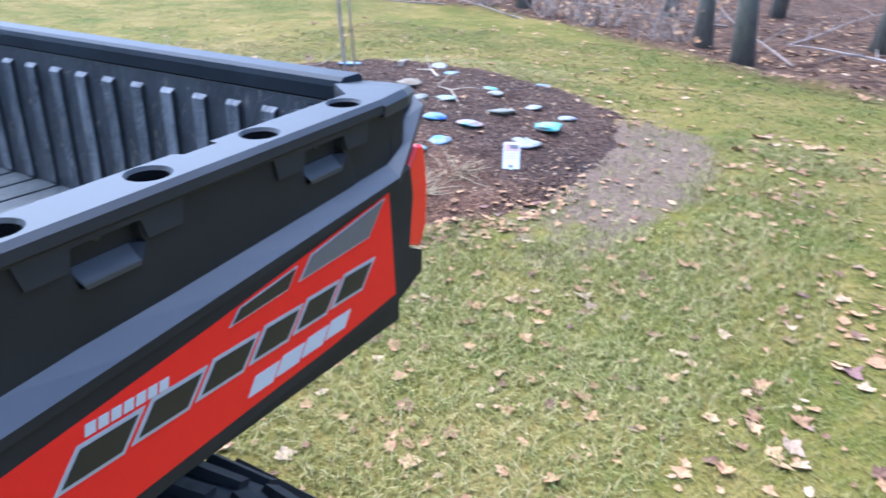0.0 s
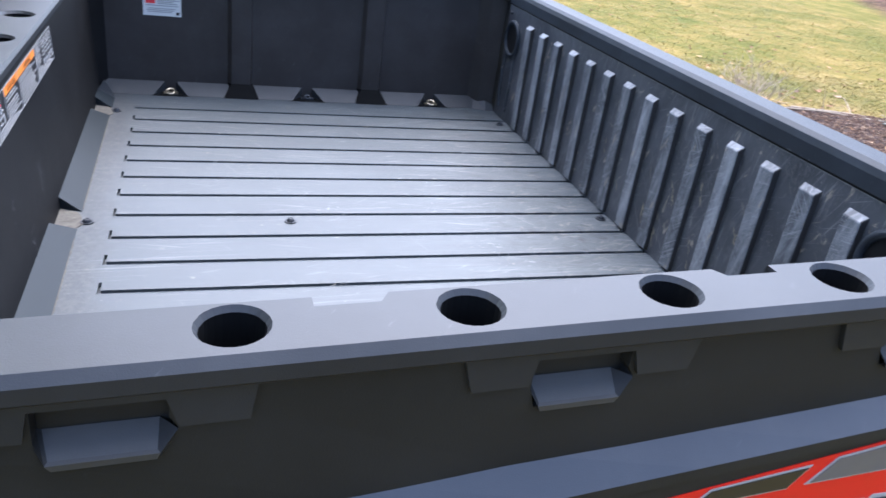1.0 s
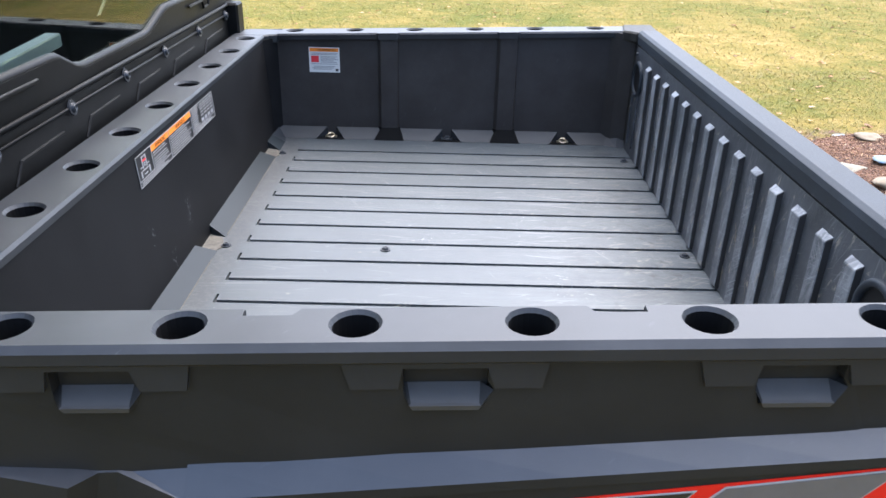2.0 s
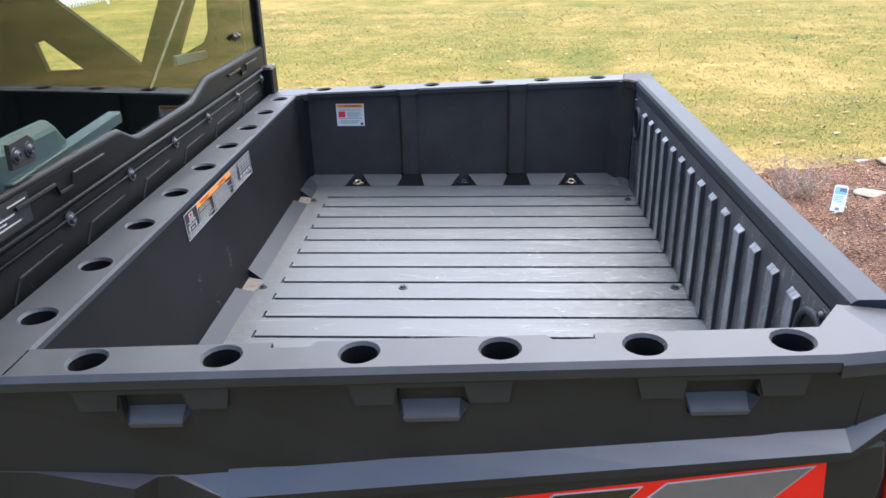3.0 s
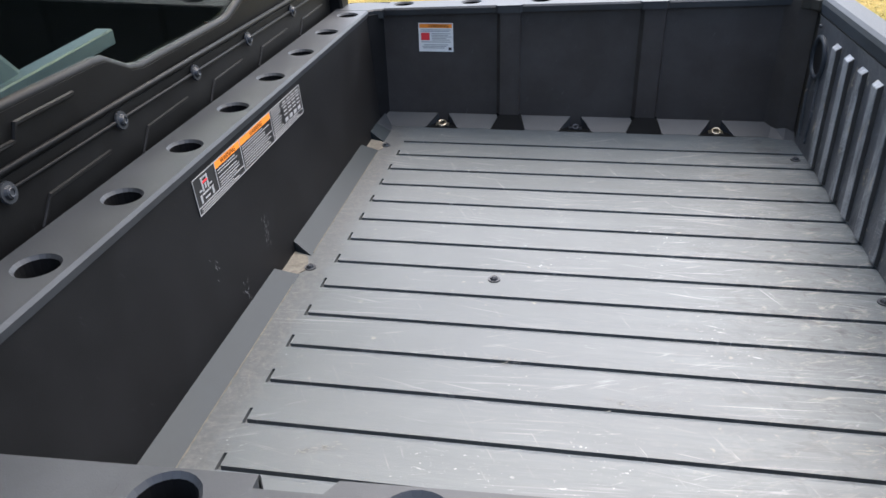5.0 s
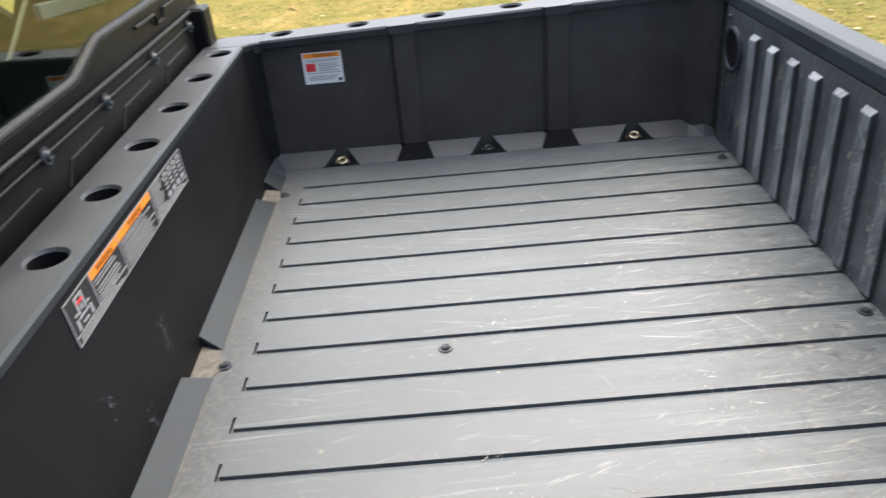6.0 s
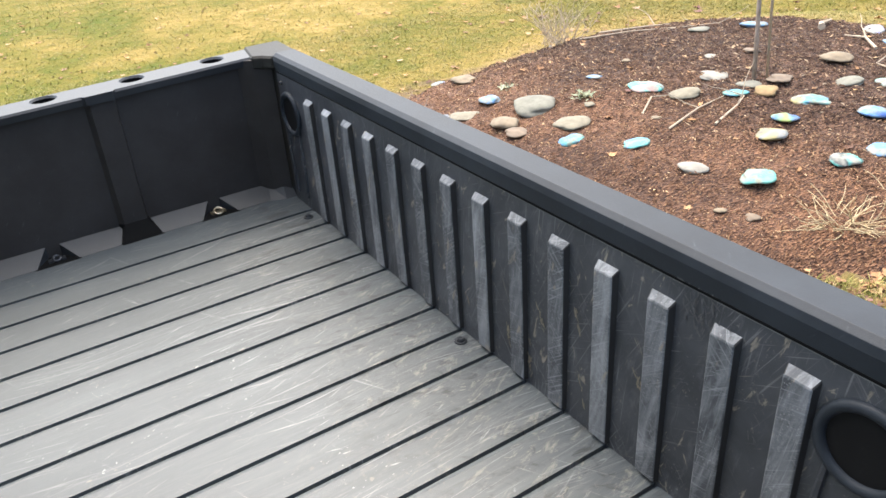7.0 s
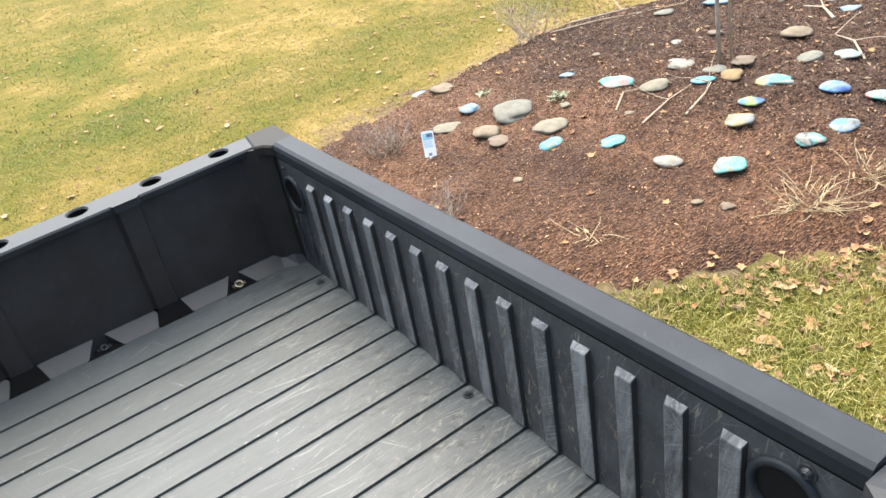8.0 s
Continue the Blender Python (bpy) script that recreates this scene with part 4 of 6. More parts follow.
for u in (0.26, 0.51):
    writing("WARNING", 0.0100, M_DARK, "heading_word", strip, Matrix.Translation((SX + 0.0014, SY0 + u * (SY1 - SY0), F + SZ0 + 0.875 * (SZ1 - SZ0))) @ pose(0, 0, 0, 90, 0, 90))
rng = random.Random(3)
for u0, u1, vs in ((0.17, 0.35, (0.70, 0.62, 0.50, 0.42, 0.34, 0.27)), (0.375, 0.645, (0.71, 0.64, 0.55, 0.48, 0.40, 0.33, 0.26, 0.18, 0.10)), (0.02, 0.35, (0.13, 0.07)), (0.67, 0.775, (0.93, 0.86, 0.79, 0.72, 0.64, 0.56, 0.48, 0.40, 0.32, 0.25)), (0.67, 0.98, (0.12, 0.06))):
    for v in vs:
        on_strip("print_line", u0, u0 + (u1 - u0) * rng.uniform(0.7, 1.0), v - 0.009, v + 0.009, M_PRINT)
for k in range(4):
    for v in (0.89, 0.72, 0.60, 0.48):
        on_strip("print_line", 0.795 + 0.05 * k, 0.830 + 0.05 * k, v - 0.02, v + 0.02, M_PRINT)
    on_strip("print_line", 0.795 + 0.05 * k, 0.828 + 0.05 * k, 0.24, 0.36, M_TEXT)
# small pictogram: a plain vehicle outline under a red bar
for u0, u1, v0, v1 in ((0.028, 0.040, 0.26, 0.48), (0.110, 0.122, 0.26, 0.48), (0.045, 0.105, 0.44, 0.48), (0.052, 0.062, 0.52, 0.90), (0.088, 0.098, 0.52, 0.90), (0.062, 0.088, 0.86, 0.90), (0.030, 0.048, 0.56, 0.60), (0.102, 0.120, 0.56, 0.60), (0.070, 0.080, 0.56, 0.70), (0.058, 0.092, 0.30, 0.34)):
    on_strip("pictogram", u0, u1, v0, v1, M_PRINT)
on_strip("pictogram_bar", 0.058, 0.092, 0.73, 0.78, M_LABELRED, 0.0008)

# ---- wheels and running gear
WX, WZ = 0.58, -0.54


def wheel_at(yc, side):
    bm = fresh()
    prof = [(0.156, -0.075), (0.170, 0.085), (0.184, 0.10), (0.150, 0.11), (0.055, 0.085), (0.0, 0.08), (0.0, -0.075)]
    loft(bm, [[(WX + r * math.cos(6.28319 * k / 28), yc + side * d, WZ + r * math.sin(6.28319 * k / 28)) for k in range(28)] for r, d in prof], caps=False)
    hub = vpart("wheel", bm, M_STEEL, None, "rear wheel with a knobbly off-road tyre")
    bm = fresh()
    prof = [(0.170, -0.10), (0.23, -0.125), (0.298, -0.12), (0.317, -0.095), (0.321, 0.0), (0.317, 0.095), (0.298, 0.12), (0.23, 0.125), (0.170, 0.10)]
    loft(bm, [[(WX + r * math.cos(6.28319 * k / 40), yc + d, WZ + r * math.sin(6.28319 * k / 40)) for k in range(40)] for r, d in prof], caps=False)
    vpart("tyre", bm, M_TYRE, hub)
    for s in (-1, 1):
        bm = fresh()
        prism(bm, [(-0.018, 0.306), (0.018, 0.306), (0.014, 0.331), (-0.014, 0.331)], "y", s * 0.012, s * 0.122)
        lug_mesh = mesh_of("lug", bm, M_TYRE)
        for k in range(30):
            lug = new("lug", lug_mesh)
            lug.parent = hub
            a = 6.28319 * (k + 0.5 * (s > 0)) / 30
            lug.matrix_world = Matrix.Translation((WX, yc, F + WZ)) @ Matrix.Rotation(a, 4, "Y") @ Matrix.Rotation(0.25 * s, 4, "Z")


wheel_at(-0.135, -1)
wheel_at(1.125, 1)
bm = fresh()
box(bm, -1.4, 0.96, 0.2, 0.78, -0.30, -0.05)
tube(bm, [(WX, -0.05, WZ), (WX, 1.03, WZ)], [0.04, 0.04], 10)
box(bm, 0.47, 0.66, 0.40, 0.58, -0.58, -0.30)
box(bm, -0.05, 0.985, -0.19, 1.168, -0.05, -0.032)
vpart("chassis", bm, M_DARK, None, "")

# ---- back of the cab
def cpart(name, bm, mat, parent=None, label="", smooth=False):
    """A part of the cab, which is a little wider than the bed."""
    for v in bm.verts:
        v.co.y = -0.013 + 1.05 * v.co.y
        v.co.z -= 0.008 if v.co.z < 0.41 else 0.004
    return vpart(name, bm, mat, parent, label, smooth)


SILL = [(-0.25, 0.388), (0.300, 0.388), (0.318, 0.386), (0.365, 0.362), (0.390, 0.357), (0.640, 0.357), (0.662, 0.360), (0.735, 0.383), (0.757, 0.388), (1.185, 0.388)]
CABX = -0.046
bm = fresh()
prism(bm, [(-0.25, -0.25), *SILL, (1.185, -0.25)], "x", CABX - 0.028, CABX - 0.006)
cab_panel = cpart("cab_rear_panel", bm, M_CAB, None, "black plastic panel behind the seats, scuffed")
bm = fresh()
tube(bm, [(CABX - 0.016, y, z) for y, z in SILL], [0.0085] * len(SILL), 8)
cpart("sill_lip", bm, M_CAB, cab_panel, smooth=True)
bm = fresh()
prism(bm, [(-0.25, -0.25), (-0.25, 0.335), (1.185, 0.335), (1.185, -0.25)], "x", CABX - 0.008, CABX + 0.0)
soften(bm, 0.004)
cpart("lower_panel", bm, M_CAB, cab_panel)
bm = fresh()
tube(bm, [(CABX + 0.001, -0.2, 0.338), (CABX + 0.001, 1.17, 0.338)], [0.0042, 0.0042], 8)
tube(bm, [(CABX + 0.002, -0.2, 0.318), (CABX + 0.002, 1.17, 0.318)], [0.0028, 0.0028], 8)
cpart("seam_bead", bm, M_CAB, cab_panel, smooth=True)
CAB_BOLTS = (-0.104, 0.096, 0.307, 0.5115, 0.710, 0.930, 1.150)
for y in CAB_BOLTS:
    bolt(CABX + 0.004, y, 0.310, (1, 0, 0.15), 0.0078, cab_panel)
CAB_RIBS = [(y + 0.013) / 1.05 for y in CAB_BOLTS]
for y0, y1 in zip(CAB_RIBS, CAB_RIBS[1:]):
    bm = fresh()
    pts = [(CABX + 0.0005, y0 + 0.030, 0.19), (CABX + 0.0005, y0 + 0.034, 0.262), (CABX + 0.0005, y0 + 0.056, 0.288), (CABX + 0.0005, y1 - 0.03, 0.290)]
    tube(bm, pts, [0.0028] * 4, 6)
    cpart("moulded_ridge", bm, M_CAB, cab_panel)
for y0, y1 in ((0.06, 0.18), (0.93, 1.04)):
    bm = fresh()
    ysm = (y0 + y1) / 2
    tube(bm, [(CABX - 0.002, y0 - 0.06, 0.374), (CABX - 0.002, ysm - 0.025, 0.374), (CABX - 0.002, ysm - 0.018, 0.358), (CABX - 0.002, ysm + 0.018, 0.358), (CABX - 0.002, ysm + 0.025, 0.374), (CABX - 0.002, y1 + 0.06, 0.374)], [0.003] * 6, 6)
    cpart("moulded_ridge", bm, M_CAB, cab_panel)
bm = fresh()
box(bm, CABX - 0.0062, CABX - 0.0052, -0.10, 0.035, 0.345, 0.388)
plate = cpart("data_label", bm, M_BLACKFILM, cab_panel, "black data label with small white print")
for k, (y0, y1) in enumerate(((-0.012, 0.028), (-0.09, -0.03), (-0.09, 0.0), (-0.09, -0.02), (-0.09, 0.01), (-0.09, -0.04))):
    bm = fresh()
    box(bm, CABX - 0.0052, CABX - 0.0047, y0, y1, 0.379 - 0.006 * k, 0.3812 - 0.006 * k)
    cpart("print_line", bm, M_PRINT, plate)
# bracket behind the far end of the front rail
bm = fresh()
box(bm, -0.072, -0.018, 1.134, 1.186, 0.0, 0.343)
soften(bm, 0.005)
cpart("corner_bracket", bm, M_CAB, None, "")
# rear window, its two-screw clamps and the posts
bm = fresh()
box(bm, CABX - 0.022, CABX - 0.017, -0.215, 1.188, 0.34, 1.22)
pane = cpart("rear_window", bm, M_GLASS, None, "green-tinted clear rear window")
pane.visible_shadow = False
for yc, zc in ((0.054, 0.431), (0.990, 0.444)):
    bm = fresh()
    prism(bm, [(yc - 0.027, zc - 0.017), (yc + 0.025, zc - 0.019), (yc + 0.029, zc + 0.011), (yc + 0.018, zc + 0.019), (yc - 0.024, zc + 0.017)] if yc < 0.5 else [(yc + 0.006 * math.cos(a), zc + 0.006 * math.sin(a)) for a in (0, 1.05, 2.1, 3.14, 4.2, 5.2)], "x", CABX - 0.017, CABX - 0.010)
    clamp = cpart("clamp_plate", bm, M_BODY, pane)
    for dy in ((-0.015, 0.015) if yc < 0.5 else (-0.012, 0.012)):
        bolt(CABX - 0.010, -0.013 + 1.05 * (yc + dy), zc - 0.004, (1, 0, 0), 0.0075 if yc < 0.5 else 0.006, pane, M_BOLT)
bm = fresh()
for y0, y1 in ((1.188, 1.222), (-0.25, -0.216)):
    box(bm, -0.105, CABX - 0.006, y0, y1, 0.05, 1.24)
box(bm, -0.105, CABX - 0.006, -0.25, 1.222, 1.21, 1.25)
soften(bm, 0.006)
cpart("cab_frame", bm, M_BODY, None, "black tubular cab frame")
bm = fresh()
tube(bm, [(CABX - 0.012, 1.186, 0.40), (CABX - 0.012, 1.186, 1.2)], [0.006, 0.006], 8)
cpart("window_seal", bm, M_DARK, None, "")
bm = fresh()
box(bm, -2.1, -0.02, -0.27, 1.24, 1.25, 1.30)
soften(bm, 0.02, 2)
cpart("roof", bm, M_BODY, None, "")
# cab's far side: door panel, pillars and openings; front bulkhead, floor
bm = fresh()
box(bm, -2.1, -0.075, 1.19, 1.215, -0.35, 0.285)
for poly in ([(-1.50, 1.25), (-0.6278, 0.5214), (-0.4149, 0.3445), (-0.40, 0.286), (-0.5826, 0.286), (-0.5826, 0.3336), (-0.6833, 0.413), (-1.62, 1.25)],
             [(-1.62, 1.25), (-0.6833, 0.413), (-0.7143, 0.4088), (-0.6946, 0.330), (-0.6946, 0.286), (-1.4, 0.286), (-1.9, 1.25)],
             [(-0.6946, 0.286), (-0.5826, 0.286), (-0.5826, 0.3336), (-0.6946, 0.330)],
             [(-0.4149, 0.3445), (-0.3375, 0.5093), (-0.30, 0.62), (-0.28, 1.25), (-0.19, 1.25), (-0.205, 0.62), (-0.2355, 0.5152), (-0.3006, 0.3734), (-0.31, 0.286), (-0.40, 0.286)],
             [(-0.1989, 0.5146), (-0.19, 1.25), (-0.106, 1.25), (-0.106, 0.286), (-0.31, 0.286), (-0.3006, 0.3734), (-0.2875, 0.3732), (-0.2235, 0.4054), (-0.2057, 0.4358)]):
    prism(bm, poly, "y", 1.192, 1.213)
box(bm, -2.1, -0.075, -0.24, 1.19, -0.35, -0.30)
box(bm, -2.1, -0.075, -0.25, -0.225, -0.35, 0.285)
box(bm, -2.1, -2.06, -0.25, 1.215, -0.35, 0.40)
cpart("cab_side", bm, M_DARK, None, "")
# seat seen through the rear window
bm = fresh()
loft(bm, [[(-0.62, y, -0.1), (-0.60, y, 0.18 + d), (-0.56, y, 0.24 + d), (-0.50, y, 0.25 + d), (-0.44, y, 0.20 + d), (-0.42, y, -0.1)] for y, d in ((-0.15, -0.03), (-0.08, 0.0), (0.55, 0.0), (0.62, -0.03))])
cpart("seat_back", bm, plain("grey_seat_vinyl", (0.11, 0.13, 0.13), 0.55), None, "grey vinyl seat back")
M_TEAL = plain("pale_teal_plastic", (0.045, 0.066, 0.105), 0.45)
bm = fresh()
loft(bm, [[(x, y, z) for x, y, z in ring_] for ring_ in (
    [(-0.125, -0.26, 0.330), (-0.110, -0.26, 0.330), (-0.110, -0.26, 0.415), (-0.117, -0.26, 0.424), (-0.125, -0.26, 0.415)],
    [(-0.135, 0.120, 0.330), (-0.098, 0.120, 0.330), (-0.098, 0.120, 0.425), (-0.115, 0.120, 0.440), (-0.135, 0.120, 0.425)],
    [(-0.135, 0.205, 0.330), (-0.098, 0.205, 0.330), (-0.098, 0.205, 0.425), (-0.115, 0.205, 0.440), (-0.135, 0.205, 0.425)],
    [(-0.125, 0.250, 0.330), (-0.105, 0.250, 0.330), (-0.105, 0.250, 0.385), (-0.115, 0.250, 0.395), (-0.125, 0.250, 0.385)])])
soften(bm, 0.004)
cpart("headrest", bm, M_TEAL, None, "grey-teal headrest behind the rear window")
for name, ends, w, h in (("grab_bar", ((-0.100, 0.06, 0.378), (-0.100, 0.395, 0.397)), 0.012, 0.010), ("trim_bar", ((-0.105, 0.700, 0.437), (-0.215, 1.175, 0.376)), 0.004, 0.011)):
    bm = fresh()
    p, q = Vector(ends[0]), Vector(ends[1])
    loft(bm, [[c + Vector((-w, 0, -h)), c + Vector((w, 0, -h)), c + Vector((w, 0, h)), c + Vector((-w, 0, h))] for c in (p, q)])
    soften(bm, 0.002)
    cpart(name, bm, M_TEAL, None, "pale teal bar behind the rear window")
bm = fresh()
loft(bm, [[(x - 0.001, y - 0.006, z), (x + 0.001, y - 0.006, z), (x + 0.001, y + 0.006, z), (x - 0.001, y + 0.006, z)] for x, y, z in ((-0.183, 0.733, 0.376), (-0.168, 0.959, 0.541), (-0.15, 1.12, 0.80), (-0.15, 1.14, 1.2))])
cpart("seat_belt", bm, plain("grey_webbing", (0.22, 0.22, 0.20), 0.8), None, "thin grey seat belt strap")


# ---------------------------------------------------------------- ground
def ease(a, c, v):
    t = min(1.0, max(0.0, (v - a) / (c - a)))
    return t * t * (3 - 2 * t)


MULCH = [(1.72, 3.42), (2.4, 3.60), (3.3, 3.68), (4.2, 3.85), (4.95, 3.75), (5.35, 3.1), (5.35, 2.2), (5.25, 1.3), (5.05, 0.72), (4.45, 0.52), (3.6, 0.48), (3.1, 0.58), (2.72, 0.90), (2.35, 1.15), (1.95, 1.5), (1.68, 2.1), (1.58, 2.8)]


def lawn_z(x, y):
    d = math.hypot(max(0, x - 1.0), max(0, abs(y - 0.5) - 0.9))
    z = 0.145 * ease(0.3, 3.2, d)
    return z + 0.012 * noise.noise((x * 0.7, y * 0.7, 0.3)) * ease(0.2, 2.0, d)


def ground_z(x, y):
    r = math.hypot((x - 4.0) / 2.5, (y - 2.15) / 1.7)
    return lawn_z(x, y) + 0.20 * max(0.0, 1 - r * r)


def inside(poly, x, y):
    hit = False
    n = len(poly)
    for i in range(n):
        (x0, y0), (x1, y1) = poly[i], poly[(i + 1) % n]
        if (y0 > y) != (y1 > y) and x < (x1 - x0) * (y - y0) / (y1 - y0) + x0:
            hit = not hit
    return hit


def edge_gap(poly, x, y):
    """Distance to a polygon's outline, positive inside."""
    best = 1e9
    n = len(poly)
    for i in range(n):
        (x0, y0), (x1, y1) = poly[i], poly[(i + 1) % n]
        dx, dy = x1 - x0, y1 - y0
        t = min(1, max(0, ((x - x0) * dx + (y - y0) * dy) / (dx * dx + dy * dy)))
        best = min(best, math.hypot(x - x0 - t * dx, y - y0 - t * dy))
    return best if inside(poly, x, y) else -best


WOODS = [(6.6, -1.6), (6.75, -0.8), (7.1, -0.1), (7.55, 0.45), (7.95, 1.05), (8.5, 1.9), (9.6, 3.1), (10.2, 4.6), (10.3, 6.5), (11.0, 9.0), (14, 14), (40, 30), (40, -30), (8, -30), (6.8, -6)]


def dryness(x, y):
    """How straw-coloured the turf is: patchy, dry round the mulch's far edge, lush beyond it."""
    d = 0.50 + 0.28 * noise.noise((x * 0.42, y * 0.42, 3.0)) + 0.30 * noise.noise((x * 1.5, y * 1.5, 7.0)) + 0.12 * noise.noise((x * 5, y * 5, 1.0))
    if 0 < x < 6.5 and -1 < y < 6:
        e = edge_gap(MULCH, x, y)
        d += 0.42 * ease(-0.75, -0.15, e) * ease(1.6, 2.8, y)
    d -= 0.45 * max(0.0, 1 - math.hypot((x - 1.0) / 1.3, (y - 5.2) / 0.9) ** 2)
    d -= 0.08 * ease(1.6, 0.2, y) * ease(0.8, 1.6, x)
    return min(1.0, max(0.0, d))


def steps(lo, hi, near_lo, near_hi, fine, grow):
    out = list(np.arange(near_lo, near_hi + 1e-6, fine))
    s = fine
    while out[-1] < hi:
        s *= grow
        out.append(min(hi, out[-1] + s))
    s = fine
    while out[0] > lo:
        s *= grow
        out.insert(0, max(lo, out[0] - s))
    return out


gx = steps(-300, 300, -2.5, 11.0, 0.12, 1.18)
gy = steps(-300, 300, -2.0, 9.0, 0.12, 1.18)
verts = []
litter = []
dry = []
bare = []
for x in gx:
    for y in gy:
        z = ground_z(x, y)
        if edge_gap(MULCH, x, y) > 0.1:
            z -= 0.03
        wobble = 0.35 * noise.noise((x * 0.9, y * 0.9, 5.0)) + 0.12 * noise.noise((x * 4, y * 4, 2.0))
        gap = edge_gap(WOODS, x, y) if 4 < x < 60 and abs(y) < 40 else -5.0
        if gap > 0:
            z += 0.10 * noise.noise((x * 0.8, y * 0.8, 1.0)) + 0.02 * noise.noise((x * 5, y * 5, 1.0))
        litter.append(ease(-0.25, 0.25, gap + wobble * 0.5))
        e = edge_gap(MULCH, x, y) if 0.5 < x < 7 and -1 < y < 5 else -5.0
        # worn soil off the mulch bed's near right end, dry grass round the rest
        soil = 0.9 * ease(0.75, -0.1, math.hypot((x - 4.1) / 1.25, (y - 0.35) / 0.42) - 0.7 + wobble * 1.6)
        bare.append(max(soil, 0.55 * ease(-0.35, -0.02, e + wobble * 0.3)))
        dry.append(dryness(x, y))
        verts.append((x, y, z))
nxg, nyg = len(gx), len(gy)
faces = [(i * nyg + j, (i + 1) * nyg + j, (i + 1) * nyg + j + 1, i * nyg + j + 1) for i in range(nxg - 1) for j in range(nyg - 1)]
me = bpy.data.meshes.new("ground")
me.from_pydata(verts, [], faces)
me.polygons.foreach_set("use_smooth", [True] * len(faces))
for nm, data in (("litter", litter), ("bare", bare), ("dry", dry)):
    me.attributes.new(nm, "FLOAT", "POINT").data.foreach_set("value", data)
ground = tagged(new("ground", me), "patchy autumn lawn, green and straw coloured, with woods litter beyond", "lawn", kind="structure")


def lawn_colour(nt, v):
    """Green turf with straw-coloured patches, at two scales."""
    at = nt.nodes.new("ShaderNodeAttribute")
    at.attribute_name = "dry"
    big = at.outputs["Fac"]
    mid = noise_tex(nt, v, 9.0, 8, 0.72)
    clump = mask(nt, noise_tex(nt, v, 2.1, 5, 0.62, 0.3), 0.34, 0.66)
    f = math_node(nt, "ADD", math_node(nt, "MULTIPLY", big, 0.72), math_node(nt, "MULTIPLY", mask(nt, mid, 0.3, 0.7), 0.40))
    f = math_node(nt, "ADD", f, math_node(nt, "MULTIPLY", math_node(nt, "SUBTRACT", clump, 0.35), 0.34))
    return ramp(nt, f, [(0.15, (0.064, 0.087, 0.012)), (0.5, (0.127, 0.114, 0.022)), (0.8, (0.212, 0.157, 0.045)), (1.0, (0.30, 0.213, 0.080))])


m, nt, b = material("lawn_and_litter")
v = place(nt)
turf = lawn_colour(nt, v)
fine = noise_tex(nt, v, 60, 5, 0.7)
turf = mix(nt, 1.0, turf, ramp(nt, fine, [(0.25, (0.50, 0.50, 0.48)), (0.5, (0.9, 0.9, 0.87)), (0.72, (1.25, 1.22, 1.2))]), "MULTIPLY")
leaf = node(nt, "ShaderNodeTexVoronoi", Scale=14.0)
nt.links.new(v, leaf.inputs["Vector"])
lit = mix(nt, 1.0, ramp(nt, leaf.outputs["Color"], [(0.1, (0.045, 0.025, 0.016)), (0.5, (0.10, 0.058, 0.036)), (0.9, (0.19, 0.118, 0.075))]), ramp(nt, noise_tex(nt, v, 30, 5, 0.7), [(0.3, (0.35, 0.33, 0.33)), (0.7, (1.1, 1.05, 1.0))]), "MULTIPLY")
soil = ramp(nt, noise_tex(nt, v, 36, 6, 0.7), [(0.25, (0.070, 0.046, 0.031)), (0.6, (0.158, 0.110, 0.076)), (0.85, (0.26, 0.195, 0.135))])
a1 = nt.nodes.new("ShaderNodeAttribute")
a1.attribute_name = "bare"
a2 = nt.nodes.new("ShaderNodeAttribute")
a2.attribute_name = "litter"
bf = math_node(nt, "ADD", a1.outputs["Fac"], math_node(nt, "MULTIPLY", math_node(nt, "SUBTRACT", noise_tex(nt, v, 7, 7, 0.7), 0.5), 1.6))
col = mix(nt, mask(nt, bf, 0.35, 0.75), turf, soil)
col = mix(nt, a2.outputs["Fac"], col, lit)
nt.links.new(col, b.inputs["Base Color"])
b.inputs["Roughness"].default_value = 0.95
b.inputs["Specular IOR Level"].default_value = 0.1
bump(nt, b, math_node(nt, "ADD", fine, math_node(nt, "MULTIPLY", leaf.outputs["Distance"], a2.outputs["Fac"])), 0.6, 0.015)
me.materials.append(m)

m, nt, b = material("grass_blade")
geo = nt.nodes.new("ShaderNodeNewGeometry")
turf = lawn_colour(nt, place(nt))
own = ramp(nt, geo.outputs["Random Per Island"], [(0.0, (0.115, 0.125, 0.024)), (0.45, (0.160, 0.152, 0.032)), (0.75, (0.255, 0.212, 0.064)), (1.0, (0.42, 0.345, 0.14))])
nt.links.new(mix(nt, 0.5, turf, own), b.inputs["Base Color"])
b.inputs["Roughness"].default_value = 0.7
b.inputs["Specular IOR Level"].default_value = 0.25
M_GRASS = m


def from_arrays(name, co, fc, mat, shade=None):
    me = bpy.data.meshes.new(name)
    me.from_pydata([tuple(p) for p in co], [], fc)
    if shade:
        me.attributes.new("dry", "FLOAT", "POINT").data.foreach_set("value", shade)
    me.materials.append(mat)
    return new(name, me)


m, nt, b = material("lush_grass_blade")
geo = nt.nodes.new("ShaderNodeNewGeometry")
nt.links.new(ramp(nt, geo.outputs["Random Per Island"], [(0.0, (0.105, 0.130, 0.026)), (0.4, (0.200, 0.190, 0.042)), (0.75, (0.32, 0.275, 0.085)), (1.0, (0.46, 0.37, 0.18))]), b.inputs["Base Color"])
b.inputs["Roughness"].default_value = 0.65
b.inputs["Specular IOR Level"].default_value = 0.25
M_LUSH = m


